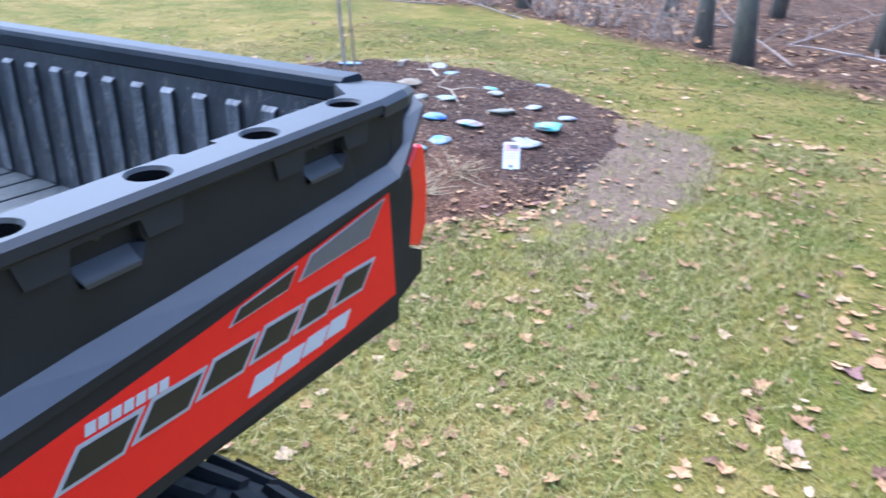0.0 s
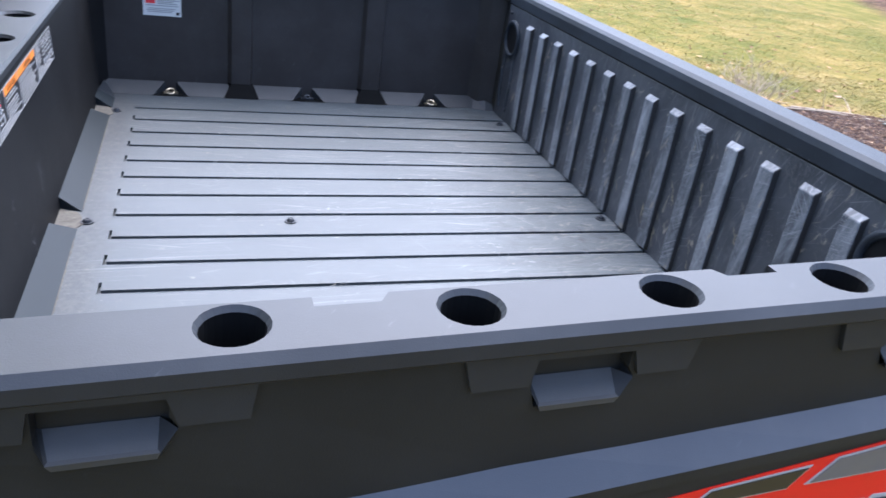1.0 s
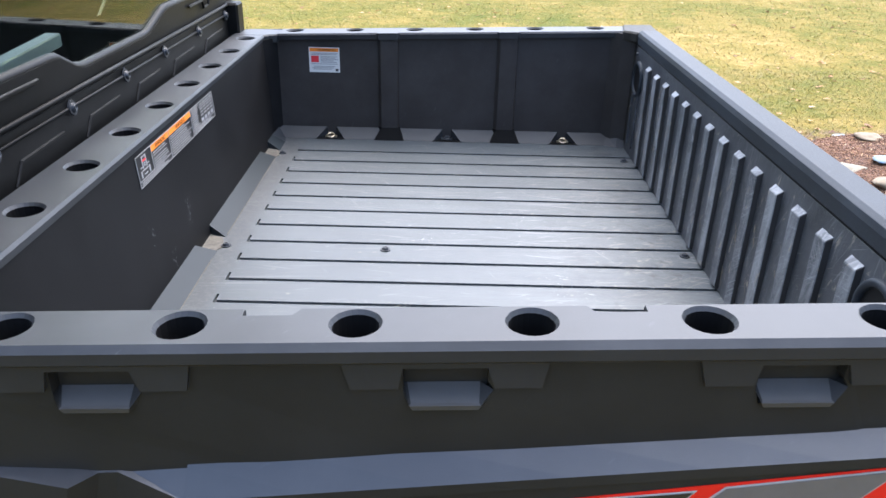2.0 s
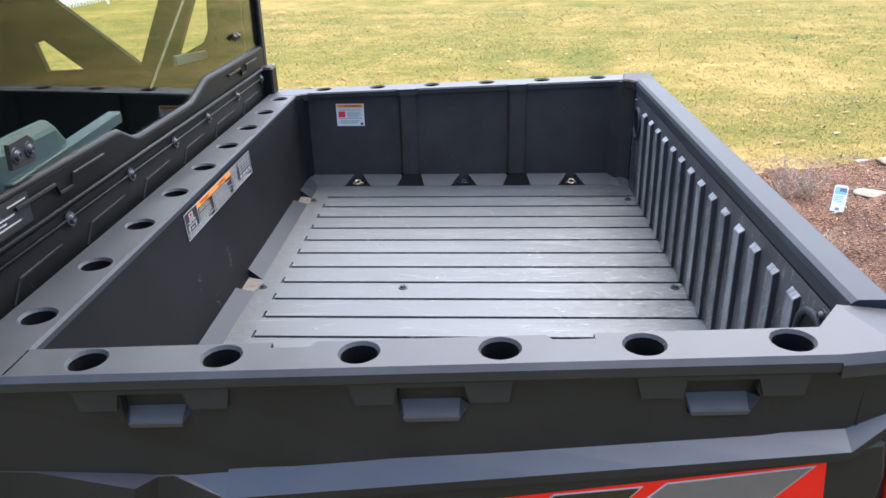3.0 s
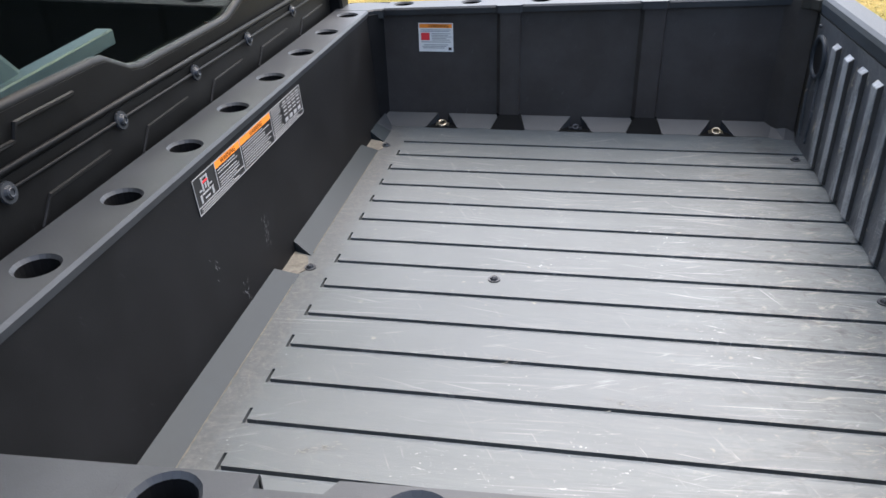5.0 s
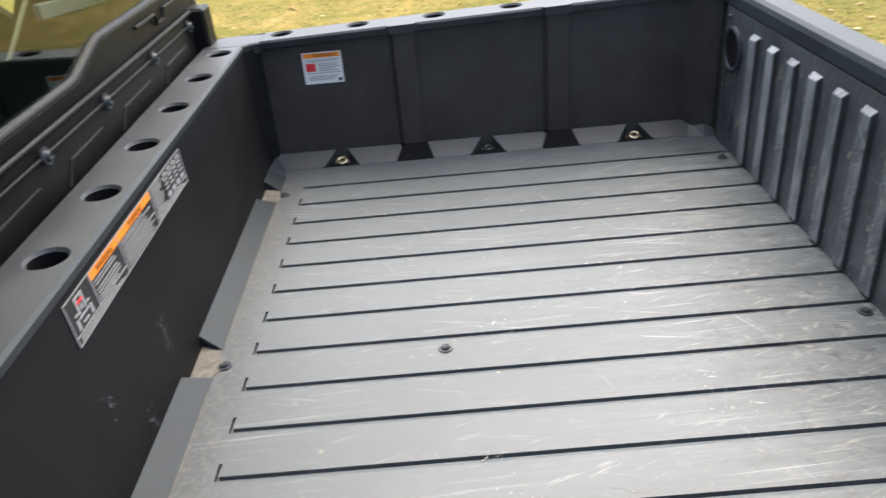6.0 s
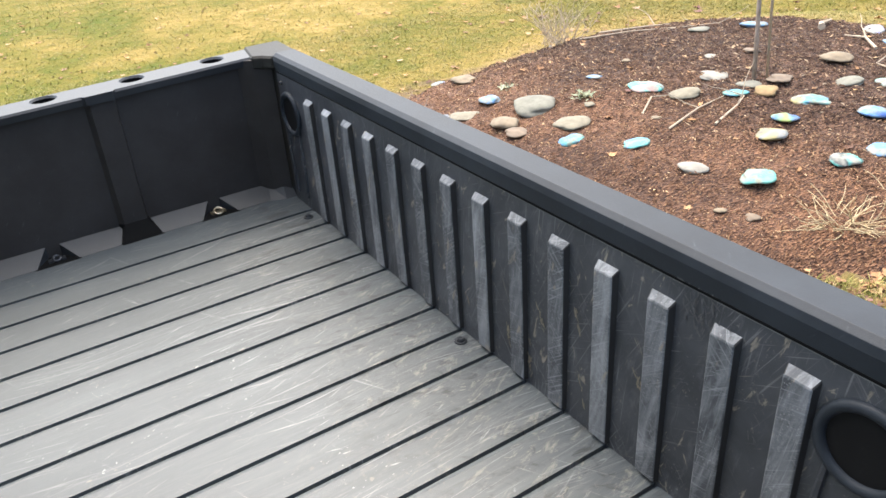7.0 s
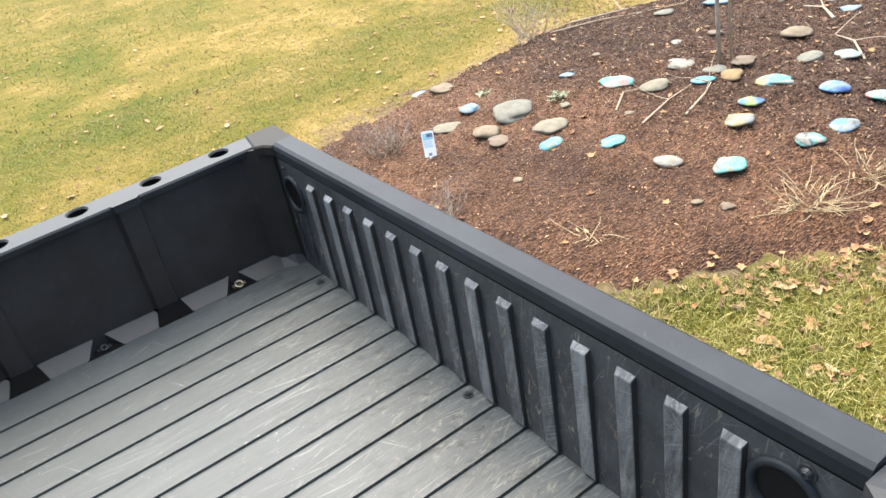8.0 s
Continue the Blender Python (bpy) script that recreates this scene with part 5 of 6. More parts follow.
def in_vehicle(x, y):
    return -2.2 < x < 1.02 and -0.2 < y < 1.2


rs = np.random.RandomState(11)


def blades(name, x0, x1, y0, y1, count, h0, h1, w, keep, l0=0.6, l1=2.4, mat=None):
    co, fc, shade = [], [], []
    n = 0
    xsr = rs.uniform(x0, x1, count)
    ysr = rs.uniform(y0, y1, count)
    for x, y in zip(xsr, ysr):
        if not keep(x, y):
            continue
        a = rs.uniform(0, 6.283)
        h = rs.uniform(h0, h1)
        lean = rs.uniform(l0, l1) * h
        ca, sa = math.cos(a), math.sin(a)
        z = ground_z(x, y) - 0.004
        wx, wy = -sa * w / 2, ca * w / 2
        mx, my, mz = x + ca * lean * 0.35, y + sa * lean * 0.35, z + h * 0.6
        co += [(x - wx, y - wy, z), (x + wx, y + wy, z), (mx + wx * 0.8, my + wy * 0.8, mz), (mx - wx * 0.8, my - wy * 0.8, mz), (x + ca * lean, y + sa * lean, z + h * rs.uniform(0.7, 1.0))]
        fc += [(n, n + 1, n + 2, n + 3), (n + 3, n + 2, n + 4)]
        shade += [dryness(x, y)] * 5
        n += 5
    return tagged(from_arrays(name, co, fc, mat or M_GRASS, shade), "short green and straw-coloured grass blades", "grass", kind="stuff")


def grass_ok(x, y):
    if in_vehicle(x, y):
        return False
    e = edge_gap(MULCH, x, y)
    if e > -0.03 + 0.06 * noise.noise((x * 5, y * 5, 0)):
        return False
    if edge_gap(WOODS, x, y) > 0.1:
        return False
    soil = math.hypot((x - 4.1) / 1.25, (y - 0.35) / 0.42)
    soil += 0.55 * noise.noise((x * 1.6, y * 1.6, 5.0)) + 0.3 * noise.noise((x * 6, y * 6, 2.0))
    return rs.uniform() < 0.14 + 0.86 * ease(0.75, 1.45, soil)


blades("grass", 0.5, 5.0, -1.6, 1.9, 95000, 0.010, 0.026, 0.0035, grass_ok)
blades("grass", 2.0, 4.9, -0.8, 1.2, 20000, 0.03, 0.058, 0.0032, lambda x, y: grass_ok(x, y) and noise.noise((x * 2.2, y * 2.2, 4.0)) > -0.25, 0.3, 1.2, M_LUSH)
blades("grass", 1.3, 3.6, -0.5, 1.3, 26000, 0.022, 0.050, 0.0030, grass_ok, 0.4, 1.6, M_LUSH)
blades("grass", 4.5, 8.2, -1.6, 5.0, 48000, 0.012, 0.030, 0.006, grass_ok)
blades("grass", -3.0, 6.0, 1.4, 5.5, 120000, 0.009, 0.023, 0.0042, grass_ok, 0.9, 2.7)
blades("grass", -6.0, 10.0, 5.2, 13.0, 70000, 0.010, 0.024, 0.008, grass_ok, 1.1, 3.0)

# ---- mulch bed
m, nt, b = material("dark_bark_mulch")
v = place(nt)
ch = node(nt, "ShaderNodeTexVoronoi", Scale=70.0)
nt.links.new(place(nt, (1, 2.2, 1), (0, 0, 0.6)), ch.inputs["Vector"])
base = ramp(nt, ch.outputs["Color"], [(0.1, (0.046, 0.023, 0.013)), (0.5, (0.105, 0.053, 0.029)), (0.9, (0.19, 0.108, 0.060))])
base = mix(nt, 1.0, base, ramp(nt, noise_tex(nt, v, 2.0, 5), [(0.32, (0.50, 0.46, 0.46)), (0.66, (1.2, 1.12, 1.06))]), "MULTIPLY")
sep = nt.nodes.new("ShaderNodeSeparateXYZ")
nt.links.new(v, sep.inputs[0])
fresh_bark = mask(nt, math_node(nt, "ADD", sep.outputs["X"], math_node(nt, "MULTIPLY", noise_tex(nt, v, 1.5, 4), 1.4)), 3.5, 4.4)
base = mix(nt, 1.0, base, mix(nt, fresh_bark, (1.50, 1.42, 1.34), (0.86, 0.84, 0.88)), "MULTIPLY")
nt.links.new(base, b.inputs["Base Color"])
b.inputs["Roughness"].default_value = 0.9
bump(nt, b, math_node(nt, "ADD", ch.outputs["Distance"], noise_tex(nt, v, 60, 4)), 1.0, 0.02)
M_MULCH = m


def mulch_z(x, y):
    e = edge_gap(MULCH, x, y)
    return ground_z(x, y) + 0.028 * ease(-0.02, 0.14, e) - 0.006 + 0.022 * noise.noise((x * 6, y * 6, 0.7)) + 0.016 * noise.noise((x * 19, y * 19, 2.0))


step = 0.045
verts, faces, idx = [], [], {}
for i in range(int(4.2 / step)):
    for j in range(int(3.8 / step)):
        x, y = 1.4 + i * step, 0.3 + j * step
        e = edge_gap(MULCH, x, y)
        if e + 0.07 * noise.noise((x * 4, y * 4, 9.0)) > -0.06:
            idx[i, j] = len(verts)
            verts.append((x, y, mulch_z(x, y) if e > -0.02 else ground_z(x, y) - 0.012))
for (i, j) in idx:
    q = [(i, j), (i + 1, j), (i + 1, j + 1), (i, j + 1)]
    if all(k in idx for k in q):
        faces.append([idx[k] for k in q])
me = bpy.data.meshes.new("mulch_bed")
me.from_pydata(verts, [], faces)
me.polygons.foreach_set("use_smooth", [True] * len(faces))
me.materials.append(M_MULCH)
tagged(new("mulch_bed", me), "raised planting bed of dark reddish-brown bark mulch", "mulch", kind="structure")

m, nt, b = material("bark_chip")
geo = nt.nodes.new("ShaderNodeNewGeometry")
base = ramp(nt, geo.outputs["Random Per Island"], [(0.0, (0.034, 0.017, 0.010)), (0.35, (0.080, 0.040, 0.022)), (0.7, (0.145, 0.077, 0.042)), (0.90, (0.27, 0.165, 0.09)), (0.97, (0.44, 0.31, 0.18)), (1.0, (0.52, 0.40, 0.25))])
v = place(nt)
sep = nt.nodes.new("ShaderNodeSeparateXYZ")
nt.links.new(v, sep.inputs[0])
fresh_bark = mask(nt, math_node(nt, "ADD", sep.outputs["X"], math_node(nt, "MULTIPLY", noise_tex(nt, v, 1.5, 4), 1.4)), 3.5, 4.4)
nt.links.new(mix(nt, 1.0, base, mix(nt, fresh_bark, (1.50, 1.42, 1.34), (0.86, 0.84, 0.88)), "MULTIPLY"), b.inputs["Base Color"])
b.inputs["Roughness"].default_value = 0.85
M_CHIP = m
co, fc = [], []
n = 0
for k in range(130000):
    x, y = rs.uniform(1.5, 5.5), rs.uniform(0.35, 3.95)
    e = edge_gap(MULCH, x, y)
    if e < -0.05 or (e < 0.05 and rs.uniform() < 0.6):
        continue
    L = rs.uniform(0.0025, 0.009) * (1.8 if rs.uniform() < 0.12 else 1) * (0.8 + 0.5 * ease(2.8, 3.6, x))
    w, h = L * rs.uniform(0.18, 0.45), L * rs.uniform(0.15, 0.38)
    a, tilt = rs.uniform(0, 6.283), rs.uniform(-0.8, 0.8)
    ca, sa = math.cos(a), math.sin(a)
    z = mulch_z(x, y) + 0.001
    dz = math.sin(tilt) * L
    co += [(x - ca * L, y - sa * L, z - dz), (x - sa * w, y + ca * w, z), (x + ca * L, y + sa * L, z + dz), (x + sa * w, y - ca * w, z), (x, y, z + h + 0.002)]
    fc += [(n, n + 4, n + 1), (n + 1, n + 4, n + 2), (n + 2, n + 4, n + 3), (n + 3, n + 4, n)]
    n += 5
tagged(from_arrays("mulch_chips", co, fc, M_CHIP), "loose dark bark chips", "mulch", kind="stuff")

# ---------------------------------------------------------------- painted stones on the mulch
STONE_BASE = {"grey": (0.155, 0.152, 0.120), "cream": (0.185, 0.165, 0.118), "tan": (0.185, 0.145, 0.095), "ochre": (0.25, 0.165, 0.075), "brown": (0.155, 0.115, 0.080), "white": (0.235, 0.220, 0.185)}


def stone_material(base, paints):
    """Waterworn stone, its upper side brushed with a few hand-painted colours."""
    m, nt, b = material("painted_stone" if paints else "river_stone")
    v = place(nt)
    own = nt.nodes.new("ShaderNodeObjectInfo")
    shift = nt.nodes.new("ShaderNodeVectorMath")
    shift.operation = "ADD"
    nt.links.new(v, shift.inputs[0])
    nt.links.new(own.outputs["Random"], shift.inputs[1])
    sv = shift.outputs[0]
    c = STONE_BASE[base]
    col = mix(nt, mask(nt, noise_tex(nt, sv, 26, 6, 0.65), 0.3, 0.7), tuple(k * 0.7 for k in c), tuple(min(1, k * 1.2) for k in c))
    if paints:
        f = noise_tex(nt, sv, 11.0, 2, 0.4, 0.8)
        n = len(paints)
        pc = ramp(nt, f, [(0.30 + 0.42 * i / n, p) for i, p in enumerate(paints)])
        nt.nodes[-1].color_ramp.interpolation = "LINEAR"
        cover = mask(nt, noise_tex(nt, sv, 22.0, 5, 0.65), 0.36, 0.50)
        pc = mix(nt, mask(nt, noise_tex(nt, sv, 70, 5, 0.7), 0.52, 0.80), pc, (0.23, 0.23, 0.19))
        col = mix(nt, cover, col, pc)
    nt.links.new(col, b.inputs["Base Color"])
    b.inputs["Roughness"].default_value = 0.65 if paints else 0.8
    bump(nt, b, noise_tex(nt, sv, 140, 4), 0.2, 0.002)
    return m


AQUA, SKY, DEEP, PALE, LIME, LAV, YEL, INK, PINK = (0.055, 0.30, 0.27), (0.075, 0.21, 0.38), (0.025, 0.085, 0.28), (0.21, 0.22, 0.19), (0.22, 0.33, 0.10), (0.22, 0.22, 0.33), (0.30, 0.25, 0.09), (0.03, 0.035, 0.04), (0.33, 0.17, 0.16)
KINDS = {
    "plain_grey": ("grey", None), "plain_cream": ("cream", None), "plain_tan": ("tan", None), "plain_ochre": ("ochre", None), "plain_brown": ("brown", None), "plain_white": ("white", None),
    "aqua": ("cream", (AQUA, (0.10, 0.36, 0.31), PALE)), "sky": ("grey", (SKY, PALE, SKY)), "deep": ("grey", (DEEP, SKY, PALE)), "planet": ("grey", (DEEP, SKY, LIME, YEL)),
    "mixed": ("cream", (PALE, AQUA, SKY)), "suns": ("grey", (STONE_BASE["grey"], YEL, (0.17, 0.18, 0.18))), "zebra": ("white", (PALE, INK, AQUA, PALE)), "lav": ("grey", (LAV, (0.27, 0.27, 0.33), PALE)), "stripe": ("tan", (SKY, AQUA, PALE, YEL)), "rosy": ("white", (PALE, PINK, AQUA)),
}
STONE_MATS = {k: stone_material(*v) for k, v in KINDS.items()}
WORDS = {"plain_grey": "smooth grey river stone", "plain_cream": "smooth cream-coloured river stone", "plain_tan": "flat tan stone", "plain_ochre": "rounded ochre stone", "plain_brown": "flat brown stone", "plain_white": "pale whitish stone", "aqua": "stone painted turquoise", "sky": "stone painted light blue and white", "deep": "stone painted deep blue and white", "planet": "stone painted blue and green like a globe", "mixed": "stone painted white, turquoise and blue", "suns": "grey stone painted with yellow dots", "zebra": "white stone painted with dark and turquoise marks", "lav": "stone painted lavender", "stripe": "stone painted in blue, turquoise and yellow stripes", "rosy": "white stone painted with pink and turquoise"}
# x, y, width, depth, height, turn, kind
STONES = [
    (2.92, 3.60, .17, .10, .03, 20, "deep"), (2.94, 3.41, .15, .10, .04, 40, "plain_tan"), (2.77, 2.91, .11, .08, .05, 60, "sky"),
    (2.58, 2.87, .14, .10, .035, 10, "plain_cream"), (2.84, 2.62, .22, .15, .08, 15, "plain_grey"), (2.62, 2.59, .14, .10, .045, 30, "plain_tan"),
    (2.59, 2.45, .13, .09, .03, 20, "plain_brown"), (2.81, 2.31, .15, .09, .035, -10, "plain_cream"), (2.71, 2.19, .125, .09, .045, 25, "mixed"),
    (3.32, 2.70, .09, .06, .025, 0, "sky"), (3.32, 2.34, .165, .10, .045, -5, "rosy"), (2.85, 1.94, .12, .09, .035, -30, "mixed"),
    (3.35, 2.10, .13, .09, .04, -15, "plain_cream"), (2.85, 1.62, .11, .09, .04, -25, "plain_white"), (3.64, 2.18, .14, .09, .035, -10, "plain_white"),
    (3.53, 1.96, .12, .08, .035, 0, "mixed"), (3.63, 1.87, .13, .11, .065, 30, "plain_ochre"), (3.67, 1.99, .12, .07, .03, 0, "plain_grey"),
    (3.82, 1.93, .16, .08, .03, 10, "plain_brown"), (3.71, 1.68, .17, .11, .04, -30, "stripe"), (3.46, 1.63, .115, .09, .04, 15, "planet"),
    (3.28, 1.58, .14, .125, .04, -10, "suns"), (2.96, 1.39, .14, .10, .04, 5, "aqua"), (3.30, 1.25, .115, .08, .04, -45, "zebra"),
    (4.75, 2.78, .17, .10, .04, -20, "sky"), (4.28, 1.92, .15, .10, .05, -20, "plain_tan"), (4.00, 1.69, .14, .09, .04, -5, "plain_grey"),
    (3.76, 1.41, .12, .08, .045, -10, "deep"), (3.49, 1.20, .12, .09, .04, -30, "sky"), (4.15, 1.56, .13, .08, .03, 5, "aqua"),
    (5.1, 2.2, .16, .08, .04, 0, "lav"), (2.71, 1.36, .045, .04, .025, 0, "plain_tan"), (2.75, 1.25, .06, .04, .02, 40, "plain_brown"),
    (4.16, 0.88, .20, .12, .05, 10, "aqua"), (4.48, 0.89, .13, .11, .05, 0, "lav"), (3.82, 0.86, .17, .10, .04, -30, "lav"),
    (3.81, 1.19, .14, .09, .04, -10, "rosy"), (4.16, 1.18, .16, .11, .045, 0, "plain_grey"), (4.48, 1.12, .12, .08, .03, 0, "lav"),
    (4.64, 1.52, .11, .08, .035, 0, "aqua"), (4.89, 1.97, .13, .07, .03, 0, "sky"), (5.14, 1.35, .13, .07, .03, 0, "sky"), (4.51, 1.41, .11, .07, .03, 0, "plain_white"),
    (3.02, 2.42, .06, .04, .03, 50, "plain_cream"), (3.95, 2.45, .07, .05, .03, 0, "plain_white"), (4.1, 2.3, .1, .06, .03, 0, "plain_brown"), (3.9, 3.72, .09, .05, .03, 0, "plain_white"),
    (4.5, 3.0, .16, .07, .04, 10, "plain_grey"), (3.1, 2.05, .05, .04, .02, 0, "plain_tan"), (2.4, 2.1, .05, .035, .02, 0, "plain_tan"), (3.6, 2.75, .05, .04, .02, 0, "plain_tan"),
]
for i, (x, y, w, d, h, turn, kind) in enumerate(STONES):
    bm = fresh()
    bmesh.ops.create_icosphere(bm, subdivisions=3, radius=1.0)
    for v in bm.verts:
        k = 1 + 0.52 * noise.noise(v.co * 0.9 + Vector((i * 7.1, i * 3.3, 0))) + 0.10 * noise.noise(v.co * 2.3 + Vector((0, i * 5.1, 0)))
        c = v.co * k
        v.co = Vector((c.x * w / 2, c.y * min(w * 0.95, d * 1.45) / 2, c.z * h * 0.38 * (1.0 if c.z > 0 else 0.8)))
    kind_words = WORDS[kind]
    me = mesh_of("stone", bm, STONE_MATS[kind], smooth=True)
    ob = new("painted_stone" if KINDS[kind][1] else "stone", me)
    ob.matrix_world = Matrix.Translation((x, y, mulch_z(x, y) + h * 0.17)) @ pose(0, 0, 0, rs.uniform(-6, 6), rs.uniform(-6, 6), turn)
    tagged(ob, kind_words + " on bark mulch", "stone", "stones on the mulch bed")

# ---------------------------------------------------------------- plant tags, sapling, shrubs, twigs
UP = Vector((-0.05, 0.07, 1)).normalized()
M_TAG = plain("white_tag_plastic", (0.78, 0.79, 0.78), 0.4, vary=0.04)
M_TAGBLUE = plain("blue_tag_print", (0.30, 0.55, 0.68), 0.45)
M_TAGPINK = plain("pink_tag_print", (0.66, 0.42, 0.42), 0.45)


def plant_tag(x, y, w, h, yaw, lean, tint, label):
    root = thing("plant_tag", label, "plant tag", "plant tags", at=(x, y, mulch_z(x, y) - 0.004))
    m = pose(0, 0, 0, -lean, 0, yaw)
    bm = fresh()
    prism(bm, [(-w / 2, 0.012), (w / 2, 0.012), (w / 2, h - 0.008), (w / 2 - 0.008, h), (-w / 2 + 0.008, h), (-w / 2, h - 0.008)], "y", -0.0008, 0.0008)
    prism(bm, [(-0.006, -0.05), (0.006, -0.05), (0.008, 0.014), (-0.008, 0.014)], "y", -0.0007, 0.0007)
    bm.transform(m)
    card = part("card", bm, M_TAG, root)
    def print_on(name, u0, u1, v0, v1, mat):
        bm = fresh()
        box(bm, u0 * w, u1 * w, -0.0016, -0.0008, v0 * h, v1 * h)
        bm.transform(m)
        part(name, bm, mat, card)
    print_on("picture", -0.42, 0.42, 0.68, 0.92, tint)
    print_on("picture", -0.10, 0.40, 0.76, 0.90, M_TEXT)
    for v in (0.60, 0.54, 0.48, 0.42):
        print_on("print_line", -0.40, 0.30, v, v + 0.025, tint)
    print_on("symbol", -0.16, 0.12, 0.12, 0.22, M_TEXT)
    return root


plant_tag(2.33, 2.69, 0.062, 0.145, -30, 22, M_TAGBLUE, "white and blue plastic plant tag stuck in the mulch")
plant_tag(3.47, 0.77, 0.085, 0.15, -62, 28, M_TAGPINK, "white and pink plastic plant tag leaning in the mulch")

m, nt, b = material("sapling_bark")
nt.links.new(ramp(nt, noise_tex(nt, place(nt, (1, 1, 0.25)), 90, 5), [(0.3, (0.19, 0.145, 0.11)), (0.7, (0.40, 0.32, 0.26))]), b.inputs["Base Color"])
b.inputs["Roughness"].default_value = 0.85
M_TWIG = m
m, nt, b = material("grey_tree_bark")
nt.links.new(ramp(nt, noise_tex(nt, place(nt, (1, 1, 0.2)), 30, 6, 0.7), [(0.3, (0.065, 0.062, 0.048)), (0.7, (0.20, 0.185, 0.145))]), b.inputs["Base Color"])
b.inputs["Roughness"].default_value = 0.9
bump(nt, b, noise_tex(nt, place(nt, (1, 1, 0.15)), 40, 5), 0.8, 0.02)
M_BARK = m
M_STRAW = plain("dry_straw", (0.46, 0.36, 0.21), 0.8, vary=0.3)
M_STICK = plain("bleached_stick", (0.40, 0.32, 0.23), 0.8, vary=0.3)


def wander(rnd, start, direction, length, bend, n=6):
    pts = [Vector(start)]
    d = Vector(direction).normalized()
    for _ in range(n):
        d = (d + Vector((rnd.uniform(-bend, bend), rnd.uniform(-bend, bend), rnd.uniform(-bend, bend) * 0.6))).normalized()
        pts.append(pts[-1] + d * length / n)
    return pts


rnd = random.Random(5)
sx, sy = 3.74, 2.0
sap = thing("sapling", "slender bare sapling with a thin second stem in the mulch", "tree", at=(sx, sy, mulch_z(sx, sy) - 0.02))
bm = fresh()
pts = [Vector((0, 0, 0)) + UP * s + Vector((0.018 * math.sin(s * 3), 0.014 * math.sin(s * 2 + 1), 0)) for s in np.linspace(0, 2.3, 10).tolist()]
tube(bm, pts, np.linspace(0.0115, 0.005, 10).tolist(), 9)
part("trunk", bm, M_TWIG, sap, smooth=True)
bm = fresh()
for k in range(15):
    p = pts[rnd.randint(4, 9)]
    a = rnd.uniform(0, 6.28)
    tw = wander(rnd, p, (math.cos(a), math.sin(a), 1.1), rnd.uniform(0.3, 0.8), 0.3)
    tube(bm, tw, np.linspace(0.006, 0.0015, len(tw)).tolist(), 5)
part("crown", bm, M_TWIG, sap)
bm = fresh()
tube(bm, [Vector((0.055, -0.02, 0)) + UP * s + Vector((0.03 * s, 0, 0)) for s in (0, 0.6, 1.2, 1.8)], [0.007, 0.0065, 0.006, 0.005], 7)
part("second_stem", bm, M_STICK, sap, smooth=True)


def shrub(x, y, size, count, mat, name, label, spread=0.8, dead=False):
    root = thing(name, label, "shrub" if not dead else "dry grass", at=(x, y, ground_z(x, y) + 0.012))
    bm = fresh()
    for _ in range(count):
        a = rnd.uniform(0, 6.28)
        up = rnd.uniform(0.1, 0.5) if dead else rnd.uniform(0.5, 1.4)
        o = (rnd.uniform(-0.12, 0.12) * size * 3 * spread, rnd.uniform(-0.12, 0.12) * size * 3 * spread, 0)
        tw = wander(rnd, o, (math.cos(a) * spread, math.sin(a) * spread, up), size * rnd.uniform(0.5, 1.2), 0.35, 5)
        for p in tw:
            p.z = max(p.z, 0.006)
        tube(bm, tw, np.linspace(0.0024, 0.001, len(tw)).tolist(), 4)
        if not dead:
            for _ in range(2):
                q = tw[rnd.randint(2, 4)]
                b2 = wander(rnd, q, (rnd.uniform(-1, 1), rnd.uniform(-1, 1), 0.8), size * 0.4, 0.4, 3)
                tube(bm, b2, [0.002, 0.0016, 0.0012, 0.0008], 4)
    part("stem_tangle", bm, mat, root)


shrub(4.0, 3.78, 0.34, 46, M_STICK, "bare_shrub", "small bare twiggy brown shrub at the mulch edge")
shrub(2.25, 3.0, 0.24, 34, M_TWIG, "bare_shrub", "small bare twiggy shrub in the mulch")
shrub(2.05, 2.2, 0.16, 26, M_TWIG, "bare_shrub", "small bare twiggy shrub in the mulch")
shrub(2.95, 1.02, 0.20, 60, M_STRAW, "dry_grass_clump", "flattened clump of dry straw-coloured grass", dead=True)
shrub(3.25, 0.95, 0.17, 36, M_STRAW, "dry_grass_clump", "flattened clump of dry straw-coloured grass", dead=True)
shrub(2.32, 1.55, 0.14, 14, M_STRAW, "dry_grass_clump", "small tuft of dry grass stalks", dead=True)
# a few green weeds
m, nt, b = material("weed_leaf")
nt.links.new(ramp(nt, noise_tex(nt, place(nt), 50, 3), [(0.3, (0.16, 0.19, 0.10)), (0.7, (0.28, 0.31, 0.19))]), b.inputs["Base Color"])
M_WEED = m
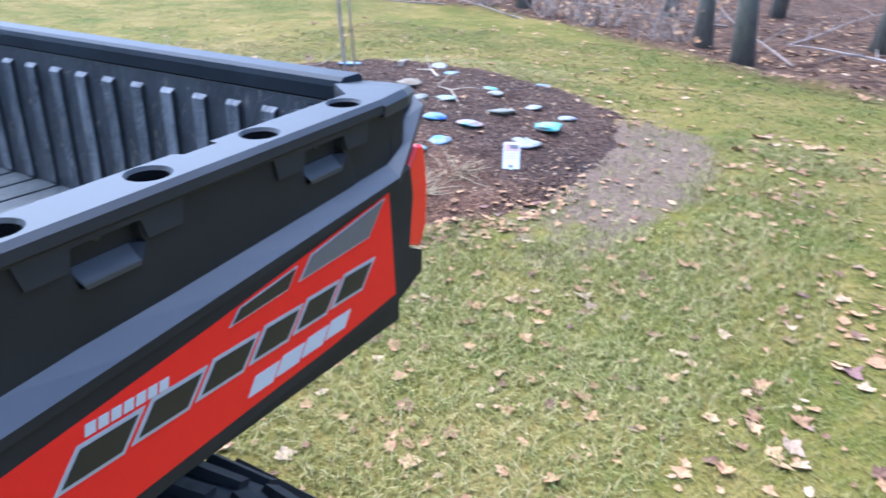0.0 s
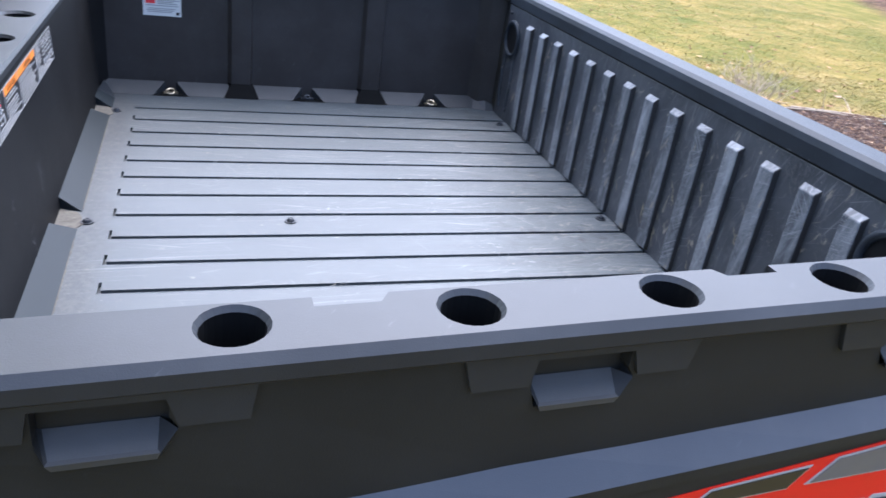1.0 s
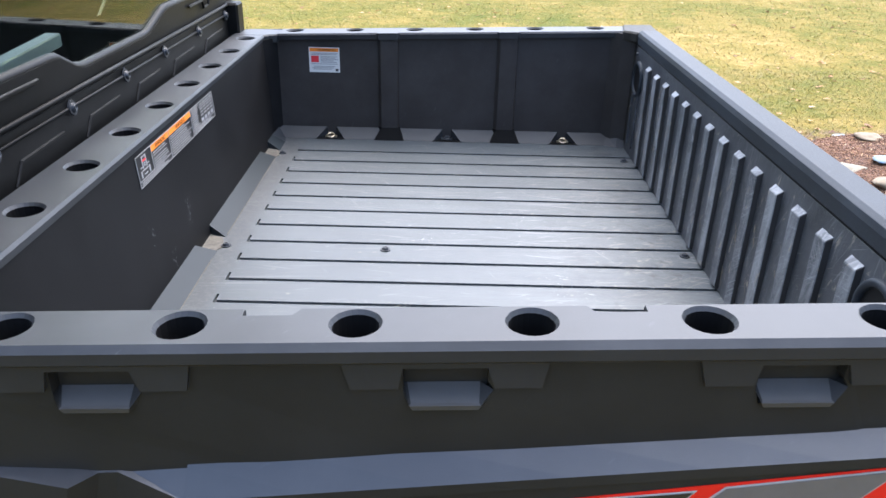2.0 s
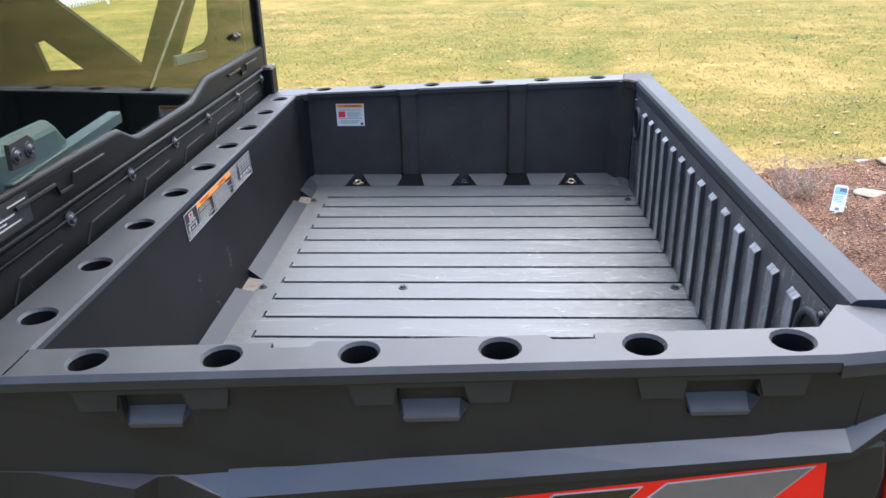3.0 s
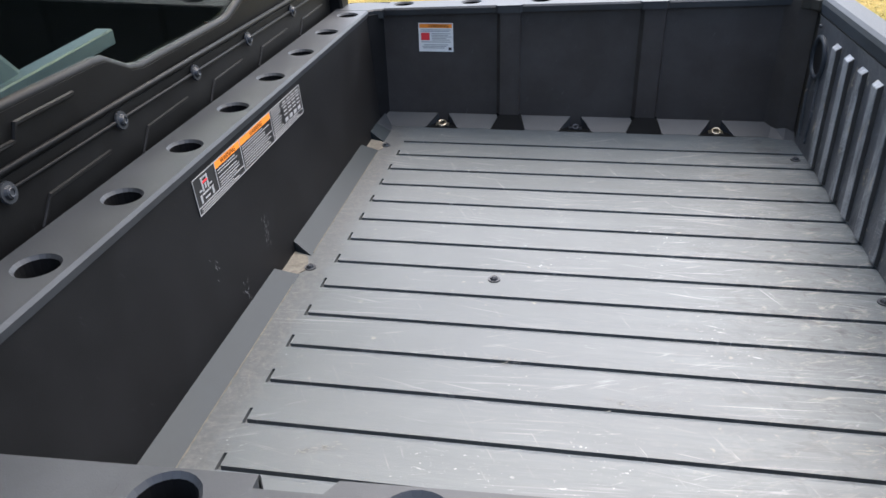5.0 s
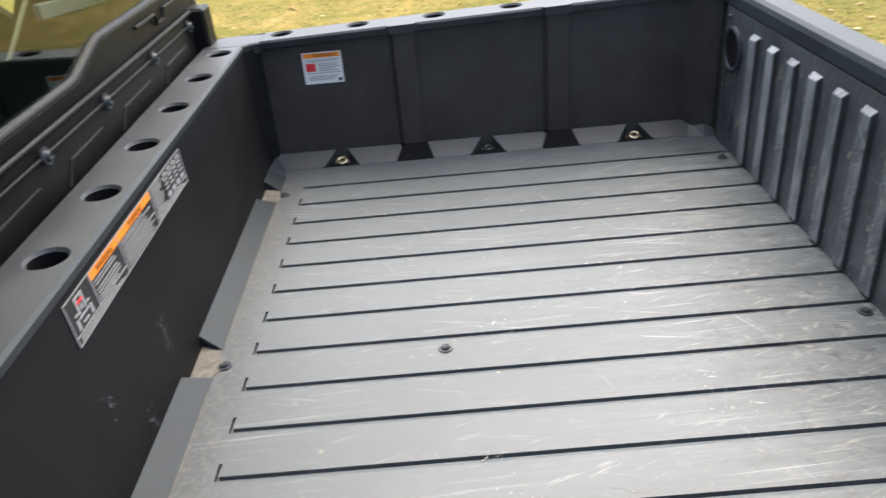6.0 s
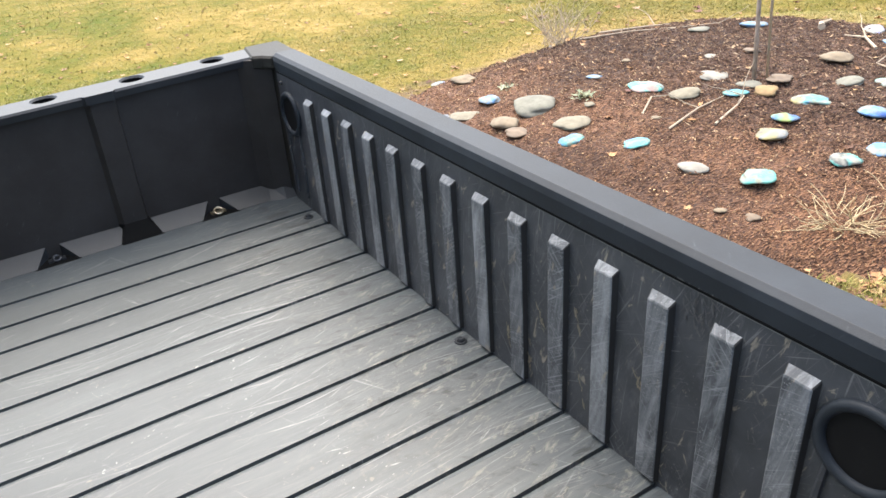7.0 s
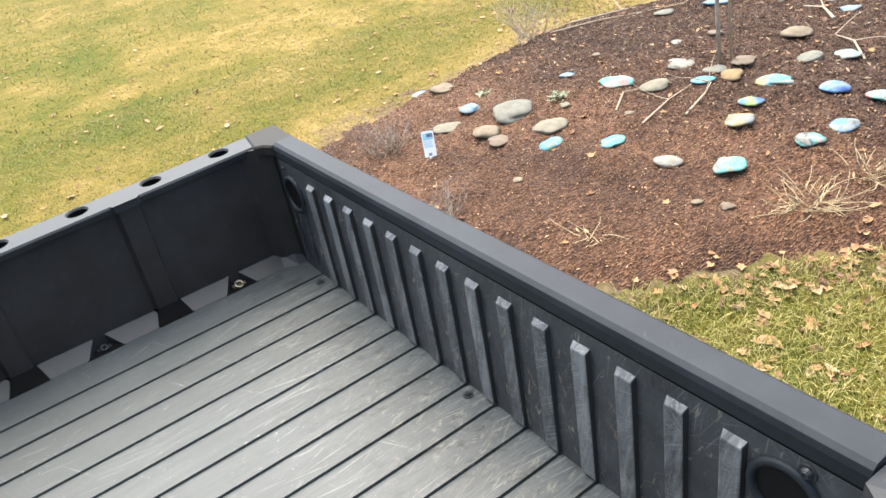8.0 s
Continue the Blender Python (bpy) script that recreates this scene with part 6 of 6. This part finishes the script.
for x, y in ((2.02, 1.86), (3.05, 2.5), (2.95, 3.0)):
    root = thing("weed", "small grey-green weed growing through the mulch", "weed", "weeds", at=(x, y, mulch_z(x, y)))
    bm = fresh()
    for k in range(70):
        a, L = rnd.uniform(0, 6.28), rnd.uniform(0.012, 0.034)
        ox, oy = rnd.gauss(0, 0.028), rnd.gauss(0, 0.028)
        ca, sa = math.cos(a), math.sin(a)
        up = rnd.uniform(0.2, 0.9) * L
        w = L * 0.22
        v = [bm.verts.new(p) for p in ((ox, oy, 0.003), (ox + ca * L * 0.6 - sa * w, oy + sa * L * 0.6 + ca * w, up * 0.8), (ox + ca * L, oy + sa * L, up), (ox + ca * L * 0.6 + sa * w, oy + sa * L * 0.6 - ca * w, up * 0.8))]
        bm.faces.new(v)
    part("rosette", bm, M_WEED, root, fix=False)


def stick(points, r, label, mat=M_STICK, side=3):
    x, y = points[0]
    root = thing("fallen_stick", label, "stick", "fallen sticks", at=(x, y, mulch_z(x, y) + r))
    pts = []
    for k, (px, py) in enumerate(points):
        pts.append((px - x, py - y, mulch_z(px, py) - mulch_z(x, y) + 0.012 * (k % 2)))
    bm = fresh()
    tube(bm, pts, np.linspace(r, r * 0.4, len(pts)).tolist(), 6)
    for k in range(side):
        p = Vector(pts[min(len(pts) - 1, 1 + k)])
        tw = wander(rnd, p, (rnd.uniform(-1, 1), rnd.uniform(-1, 1), 0.25), 0.22, 0.3, 4)
        for q in tw:
            q.z = max(q.z, p.z * 0.3)
        tube(bm, tw, np.linspace(r * 0.5, r * 0.15, len(tw)).tolist(), 5)
    part("wood", bm, mat, root)


stick([(3.05, 1.93), (3.25, 1.94), (3.48, 1.98)], 0.0055, "pale bleached stick lying on the mulch", side=1)
stick([(3.2, 1.80), (3.38, 1.83), (3.52, 1.90)], 0.006, "pale forked stick lying on the mulch", side=2)
stick([(3.1, 2.14), (3.22, 2.2), (3.3, 2.16)], 0.006, "short pale stick lying on the mulch", side=0)
stick([(4.05, 3.62), (4.3, 3.4), (4.55, 3.2), (4.7, 3.0)], 0.006, "thin twiggy branch lying on the mulch", side=4)
stick([(4.35, 3.75), (4.7, 3.55), (5.0, 3.5)], 0.009, "thin twiggy branch lying on the mulch", side=3)
stick([(4.85, 2.38), (4.97, 2.46), (5.1, 2.48)], 0.022, "short thick piece of branch on the mulch", side=0)
stick([(4.15, 1.48), (4.3, 1.62), (4.35, 1.75)], 0.007, "thin pale stick lying on the mulch", side=2)
stick([(4.6, 1.9), (4.75, 2.05), (4.8, 2.2)], 0.009, "bent pale stick lying on the mulch", side=1)

# ---------------------------------------------------------------- fallen leaves
m, nt, b = material("fallen_leaf")
geo = nt.nodes.new("ShaderNodeNewGeometry")
lc = ramp(nt, geo.outputs["Random Per Island"], [(0.0, (0.13, 0.06, 0.036)), (0.18, (0.24, 0.12, 0.058)), (0.45, (0.38, 0.20, 0.088)), (0.8, (0.46, 0.27, 0.13)), (0.95, (0.46, 0.32, 0.19)), (1.0, (0.15, 0.05, 0.06))])
nt.links.new(mix(nt, 1.0, lc, ramp(nt, noise_tex(nt, place(nt), 60, 4), [(0.3, (0.7, 0.7, 0.7)), (0.7, (1.1, 1.1, 1.1))]), "MULTIPLY"), b.inputs["Base Color"])
b.inputs["Roughness"].default_value = 0.8
M_LEAF = m
co, fc = [], []


def leaf_at(x, y, z, size):
    """A dry leaf lying nearly flat: lobed, or a curled oval."""
    n = len(co)
    a0 = rs.uniform(0, 6.283)
    curl, tilt, ta = rs.uniform(-0.1, 0.8), rs.uniform(0, 0.25), rs.uniform(0, 6.283)
    lobed = rs.uniform() < 0.75
    slim = rs.uniform(0.35, 0.6) if not lobed else rs.uniform(0.6, 0.95)
    ca, sa = math.cos(a0), math.sin(a0)
    pts = [(0.0, 0.0, 0.0)]
    for k in range(15):
        # five pointed lobes, the stalk's end shorter; or a plain oval
        lobe = (0.66, 1.0, 0.74)[k % 3] if lobed else 0.85
        r = size * 0.5 * lobe * rs.uniform(0.82, 1.12) * (0.7 if lobed and k in (12, 13, 14) else 1.0)
        a = 6.283 * k / 15 + rs.uniform(-0.14, 0.14)
        u, w = r * math.cos(a), r * math.sin(a) * slim
        px, py = u * ca - w * sa, u * sa + w * ca
        pz = curl * w * w / size * 2 + 0.26 * abs(r) * rs.uniform(0, 1) + tilt * (px * math.cos(ta) + py * math.sin(ta))
        pts.append((px, py, pz))
    low = min(p[2] for p in pts)
    for p in pts:
        co.append((x + p[0], y + p[1], z + p[2] - low + 0.002))
    for k in range(15):
        fc.append((n, n + 1 + k, n + 1 + (k + 1) % 15))


for x0, x1, y0, y1, count, s0, s1, up in ((1.1, 5.2, -1.6, 1.2, 1900, 0.03, 0.085, 0.006), (4.0, 9.0, -1.8, 5.5, 700, 0.04, 0.10, 0.008), (-4.0, 7.0, 1.4, 12.0, 1500, 0.025, 0.075, 0.012)):
    for _ in range(count):
        x, y = rs.uniform(x0, x1), rs.uniform(y0, y1)
        if math.hypot((x - 4.1) / 1.25, (y - 0.35) / 0.42) < 1.1 and rs.uniform() < 0.7:
            continue
        if in_vehicle(x, y) or edge_gap(MULCH, x, y) > -0.02 or noise.noise((x * 1.1, y * 1.1, 8.0)) + 0.5 * noise.noise((x * 3.0, y * 3.0, 6.0)) < rs.uniform(-0.7, 0.3):
            continue
        leaf_at(x, y, ground_z(x, y) + up * rs.uniform(0.4, 1.0), s0 + (s1 - s0) * rs.uniform() ** 1.6)
# drifts along the mulch's edges, and a few on the bark itself
n_edge = len(MULCH)
for _ in range(260):
    i = rs.randint(n_edge)
    (xa, ya), (xb, yb) = MULCH[i], MULCH[(i + 1) % n_edge]
    t = rs.uniform()
    x, y = xa + (xb - xa) * t + rs.normal(0, 0.09), ya + (yb - ya) * t + rs.normal(0, 0.09)
    if noise.noise((x * 1.3, y * 1.3, 4.0)) < -0.12:
        continue
    leaf_at(x, y, max(ground_z(x, y), mulch_z(x, y)) + 0.004, rs.uniform(0.03, 0.062))
for _ in range(170):
    t = rs.uniform()
    x, y = 3.5 - 1.1 * t + rs.normal(0, 0.07), 0.50 + 0.62 * t * t + rs.normal(-0.03, 0.055)
    leaf_at(x, y, max(ground_z(x, y), mulch_z(x, y)) + 0.003, rs.uniform(0.03, 0.065))
for _ in range(170):
    x, y = rs.uniform(1.7, 5.3), rs.uniform(0.5, 3.8)
    if edge_gap(MULCH, x, y) > 0.05:
        leaf_at(x, y, mulch_z(x, y), rs.uniform(0.03, 0.06))
# woods litter
for _ in range(1500):
    x, y = rs.uniform(6.6, 13.0), rs.uniform(-2.5, 9.0)
    if edge_gap(WOODS, x, y) > -0.15:
        leaf_at(x, y, ground_z(x, y) + 0.10 * noise.noise((x * 0.8, y * 0.8, 1.0)), rs.uniform(0.06, 0.12))
tagged(from_arrays("fallen_leaves", co, fc, M_LEAF), "dry tan and brown fallen leaves", "leaves", kind="stuff")

# ---------------------------------------------------------------- woods
def bare_tree(seed, radius, height):
    rnd = random.Random(seed)
    root = thing("tree", "tall bare grey-barked tree at the edge of the woods", "tree", "trees of the woods")
    bm = fresh()
    pts = [UP * s + Vector((0.10 * math.sin(s * 0.5 + seed), 0.10 * math.sin(s * 0.4 + 2 * seed), 0)) for s in np.linspace(-0.15, height, 12).tolist()]
    tube(bm, pts, [radius * (1.35 if i == 0 else 1 - 0.075 * i) for i in range(12)], 12)
    part("trunk", bm, M_BARK, root, smooth=True)
    bm = fresh()
    for k in range(16):
        p = pts[rnd.randint(4, 11)]
        a = rnd.uniform(0, 6.28)
        limb = wander(rnd, p, (math.cos(a), math.sin(a), 0.9), rnd.uniform(1.2, 3.2), 0.35, 6)
        tube(bm, limb, np.linspace(radius * 0.35, 0.012, len(limb)).tolist(), 6)
        for _ in range(4):
            q = limb[rnd.randint(2, 6)]
            tw = wander(rnd, q, (rnd.uniform(-1, 1), rnd.uniform(-1, 1), 0.7), rnd.uniform(0.5, 1.2), 0.4, 4)
            tube(bm, tw, np.linspace(0.014, 0.004, len(tw)).tolist(), 4)
    part("crown", bm, M_BARK, root)
    return root


def wood_floor(x, y):
    return ground_z(x, y) + 0.10 * noise.noise((x * 0.8, y * 0.8, 1.0)) - 0.05


kinds = [bare_tree(1, 0.085, 9), bare_tree(2, 0.095, 10), bare_tree(3, 0.14, 12)]
kinds[0].location = (8.70, 0.99, wood_floor(8.70, 0.99))
kinds[1].location = (7.95, 0.60, wood_floor(7.95, 0.60))
kinds[2].location = (13.8, -4.6, wood_floor(13.8, -4.6))
rnd = random.Random(21)
spots = [(11.0, 2.2), (10.6, 4.1), (12.4, 6.0), (9.4, -2.4), (12.5, 0.8), (11.6, 7.9), (13.6, 3.6)]
while len(spots) < 34:
    x, y = rnd.uniform(9.5, 30), rnd.uniform(-14, 22)
    if edge_gap(WOODS, x, y) > 0.6 and all(math.hypot(x - a, y - c) > 1.4 for a, c in spots):
        spots.append((x, y))
for i, (x, y) in enumerate(spots):
    copy_thing(kinds[i % 3], Matrix.Translation((x, y, wood_floor(x, y))) @ pose(0, 0, 0, 0, 0, rnd.uniform(0, 360)))
for k, (x, y, a, L, r) in enumerate(((8.3, 0.1, 35, 2.4, 0.018), (8.9, -0.6, 10, 2.0, 0.014), (9.3, 0.3, -20, 2.8, 0.02), (8.0, -1.1, 60, 1.6, 0.03), (9.6, 3.6, 80, 1.8, 0.02), (10.2, 5.2, 110, 2.0, 0.018), (9.0, -1.6, -35, 2.2, 0.016), (10.5, 1.2, 150, 2.4, 0.02))):
    root = thing("fallen_branch", "bare fallen branch lying on the woods litter", "branch", "fallen branches", at=(x, y, wood_floor(x, y) + 0.06))
    bm = fresh()
    d = (math.cos(radians(a)), math.sin(radians(a)), 0.10)
    r *= 0.65
    main = wander(rnd, (0, 0, 0), d, L, 0.12, 7)
    tube(bm, main, np.linspace(r, r * 0.3, len(main)).tolist(), 6)
    for _ in range(6):
        q = main[rnd.randint(1, 6)]
        tw = wander(rnd, q, (rnd.uniform(-1, 1), rnd.uniform(-1, 1), 0.3), rnd.uniform(0.3, 0.8), 0.35, 4)
        tube(bm, tw, np.linspace(r * 0.5, r * 0.15, len(tw)).tolist(), 4)
    tagged(part("wood", bm, M_TWIG, root), kind="stuff")
# brush along the edge of the woods
for x, y in ((10.3, 3.4), (10.6, 4.8), (10.9, 5.9), (11.3, 7.2), (9.7, 2.6), (11.4, 4.2), (8.9, 1.6)):
    root = thing("brush", "tangle of bare brown brush with dry leaves", "shrub", "brush", at=(x, y, wood_floor(x, y) + 0.03))
    bm = fresh()
    for _ in range(40):
        a = rnd.uniform(0, 6.28)
        tw = wander(rnd, (rnd.uniform(-0.3, 0.3), rnd.uniform(-0.3, 0.3), 0), (math.cos(a), math.sin(a), rnd.uniform(0.5, 1.6)), rnd.uniform(0.4, 1.1), 0.3, 5)
        tube(bm, tw, np.linspace(0.006, 0.002, len(tw)).tolist(), 4)
    tagged(part("stem_tangle", bm, M_TWIG, root), kind="stuff")
    bm = fresh()
    for _ in range(70):
        p = Vector((rnd.uniform(-0.6, 0.6), rnd.uniform(-0.6, 0.6), rnd.uniform(0.05, 0.8)))
        u = Vector((rnd.uniform(-1, 1), rnd.uniform(-1, 1), rnd.uniform(-1, 1))).normalized() * 0.04
        w = u.orthogonal().normalized() * 0.025
        bm.faces.new([bm.verts.new(p + q) for q in (-u, w, u, -w)])
    tagged(part("leaf_cluster", bm, M_LEAF, root, fix=False), kind="stuff")

# ---------------------------------------------------------------- white picket fence across the lawn
M_FENCE = plain("white_painted_metal", (0.72, 0.78, 0.78), 0.45, vary=0.05)
fence = thing("fence", "white metal picket fence across the lawn", "fence", at=(-6.9, 8.0, ground_z(-6.9, 8.0)))
bm = fresh()
box(bm, -0.012, 0.012, -0.035, 0.035, 0.0, 1.25)
box(bm, -0.02, 0.02, -0.042, 0.042, 1.25, 1.28)
post_mesh = mesh_of("post", bm, M_FENCE)
bm = fresh()
box(bm, -0.009, 0.009, -0.011, 0.011, 0.08, 1.12)
picket_mesh = mesh_of("picket", bm, M_FENCE)
for k in range(5):
    ob = new("post", post_mesh)
    ob.parent = fence
    ob.location = (0, 2.2 * k, 0)
for k in range(73):
    ob = new("picket", picket_mesh)
    ob.parent = fence
    ob.location = (0, 0.15 + 0.118 * k, 0)
for z in (0.16, 1.04):
    bm = fresh()
    box(bm, -0.016, 0.016, 0, 8.8, z, z + 0.035)
    part("rail", bm, M_FENCE, fence)
m, nt, b = material("grey_paving")
nt.links.new(ramp(nt, noise_tex(nt, place(nt), 6, 6), [(0.3, (0.30, 0.29, 0.27)), (0.7, (0.42, 0.41, 0.38))]), b.inputs["Base Color"])
b.inputs["Roughness"].default_value = 0.9
bm = fresh()
box(bm, -16, -7.3, 6.0, 20.0, 0.0, ground_z(-7.3, 10) + 0.05)
tagged(new("pavement", mesh_of("pavement", bm, m)), "pale grey concrete paving behind the fence", "paving", kind="structure")

# ---------------------------------------------------------------- added backdrop, out of view, that blocks low sky on the near side
m, nt, b = material("unseen_dark_backdrop")
v = place(nt)
upright_mottle = noise_tex(nt, place(nt, (2.2, 2.2, 0.12)), 1.0, 6, 0.7)
nt.links.new(ramp(nt, upright_mottle, [(0.3, (0.022, 0.019, 0.015)), (0.55, (0.055, 0.046, 0.036)), (0.75, (0.11, 0.095, 0.078))]), b.inputs["Base Color"])
b.inputs["Roughness"].default_value = 1.0
b.inputs["Specular IOR Level"].default_value = 0.0
co, fc = [], []
n = 60
for k in range(n + 1):
    a = radians(195 + 150 * k / n)
    x, y = 17 * math.cos(a), 16 * math.sin(a)
    tall = 4.6 + 1.2 * noise.noise((k * 0.6, 0.0, 2.0))
    co += [(x, y, lawn_z(x, y) - 0.2), (x * 1.06, y * 1.06, tall)]
for k in range(n):
    fc.append((2 * k, 2 * k + 2, 2 * k + 3, 2 * k + 1))
tagged(from_arrays("backdrop", co, fc, m), "added dark brown backdrop, out of view, that blocks the low sky", "woods", kind="structure")
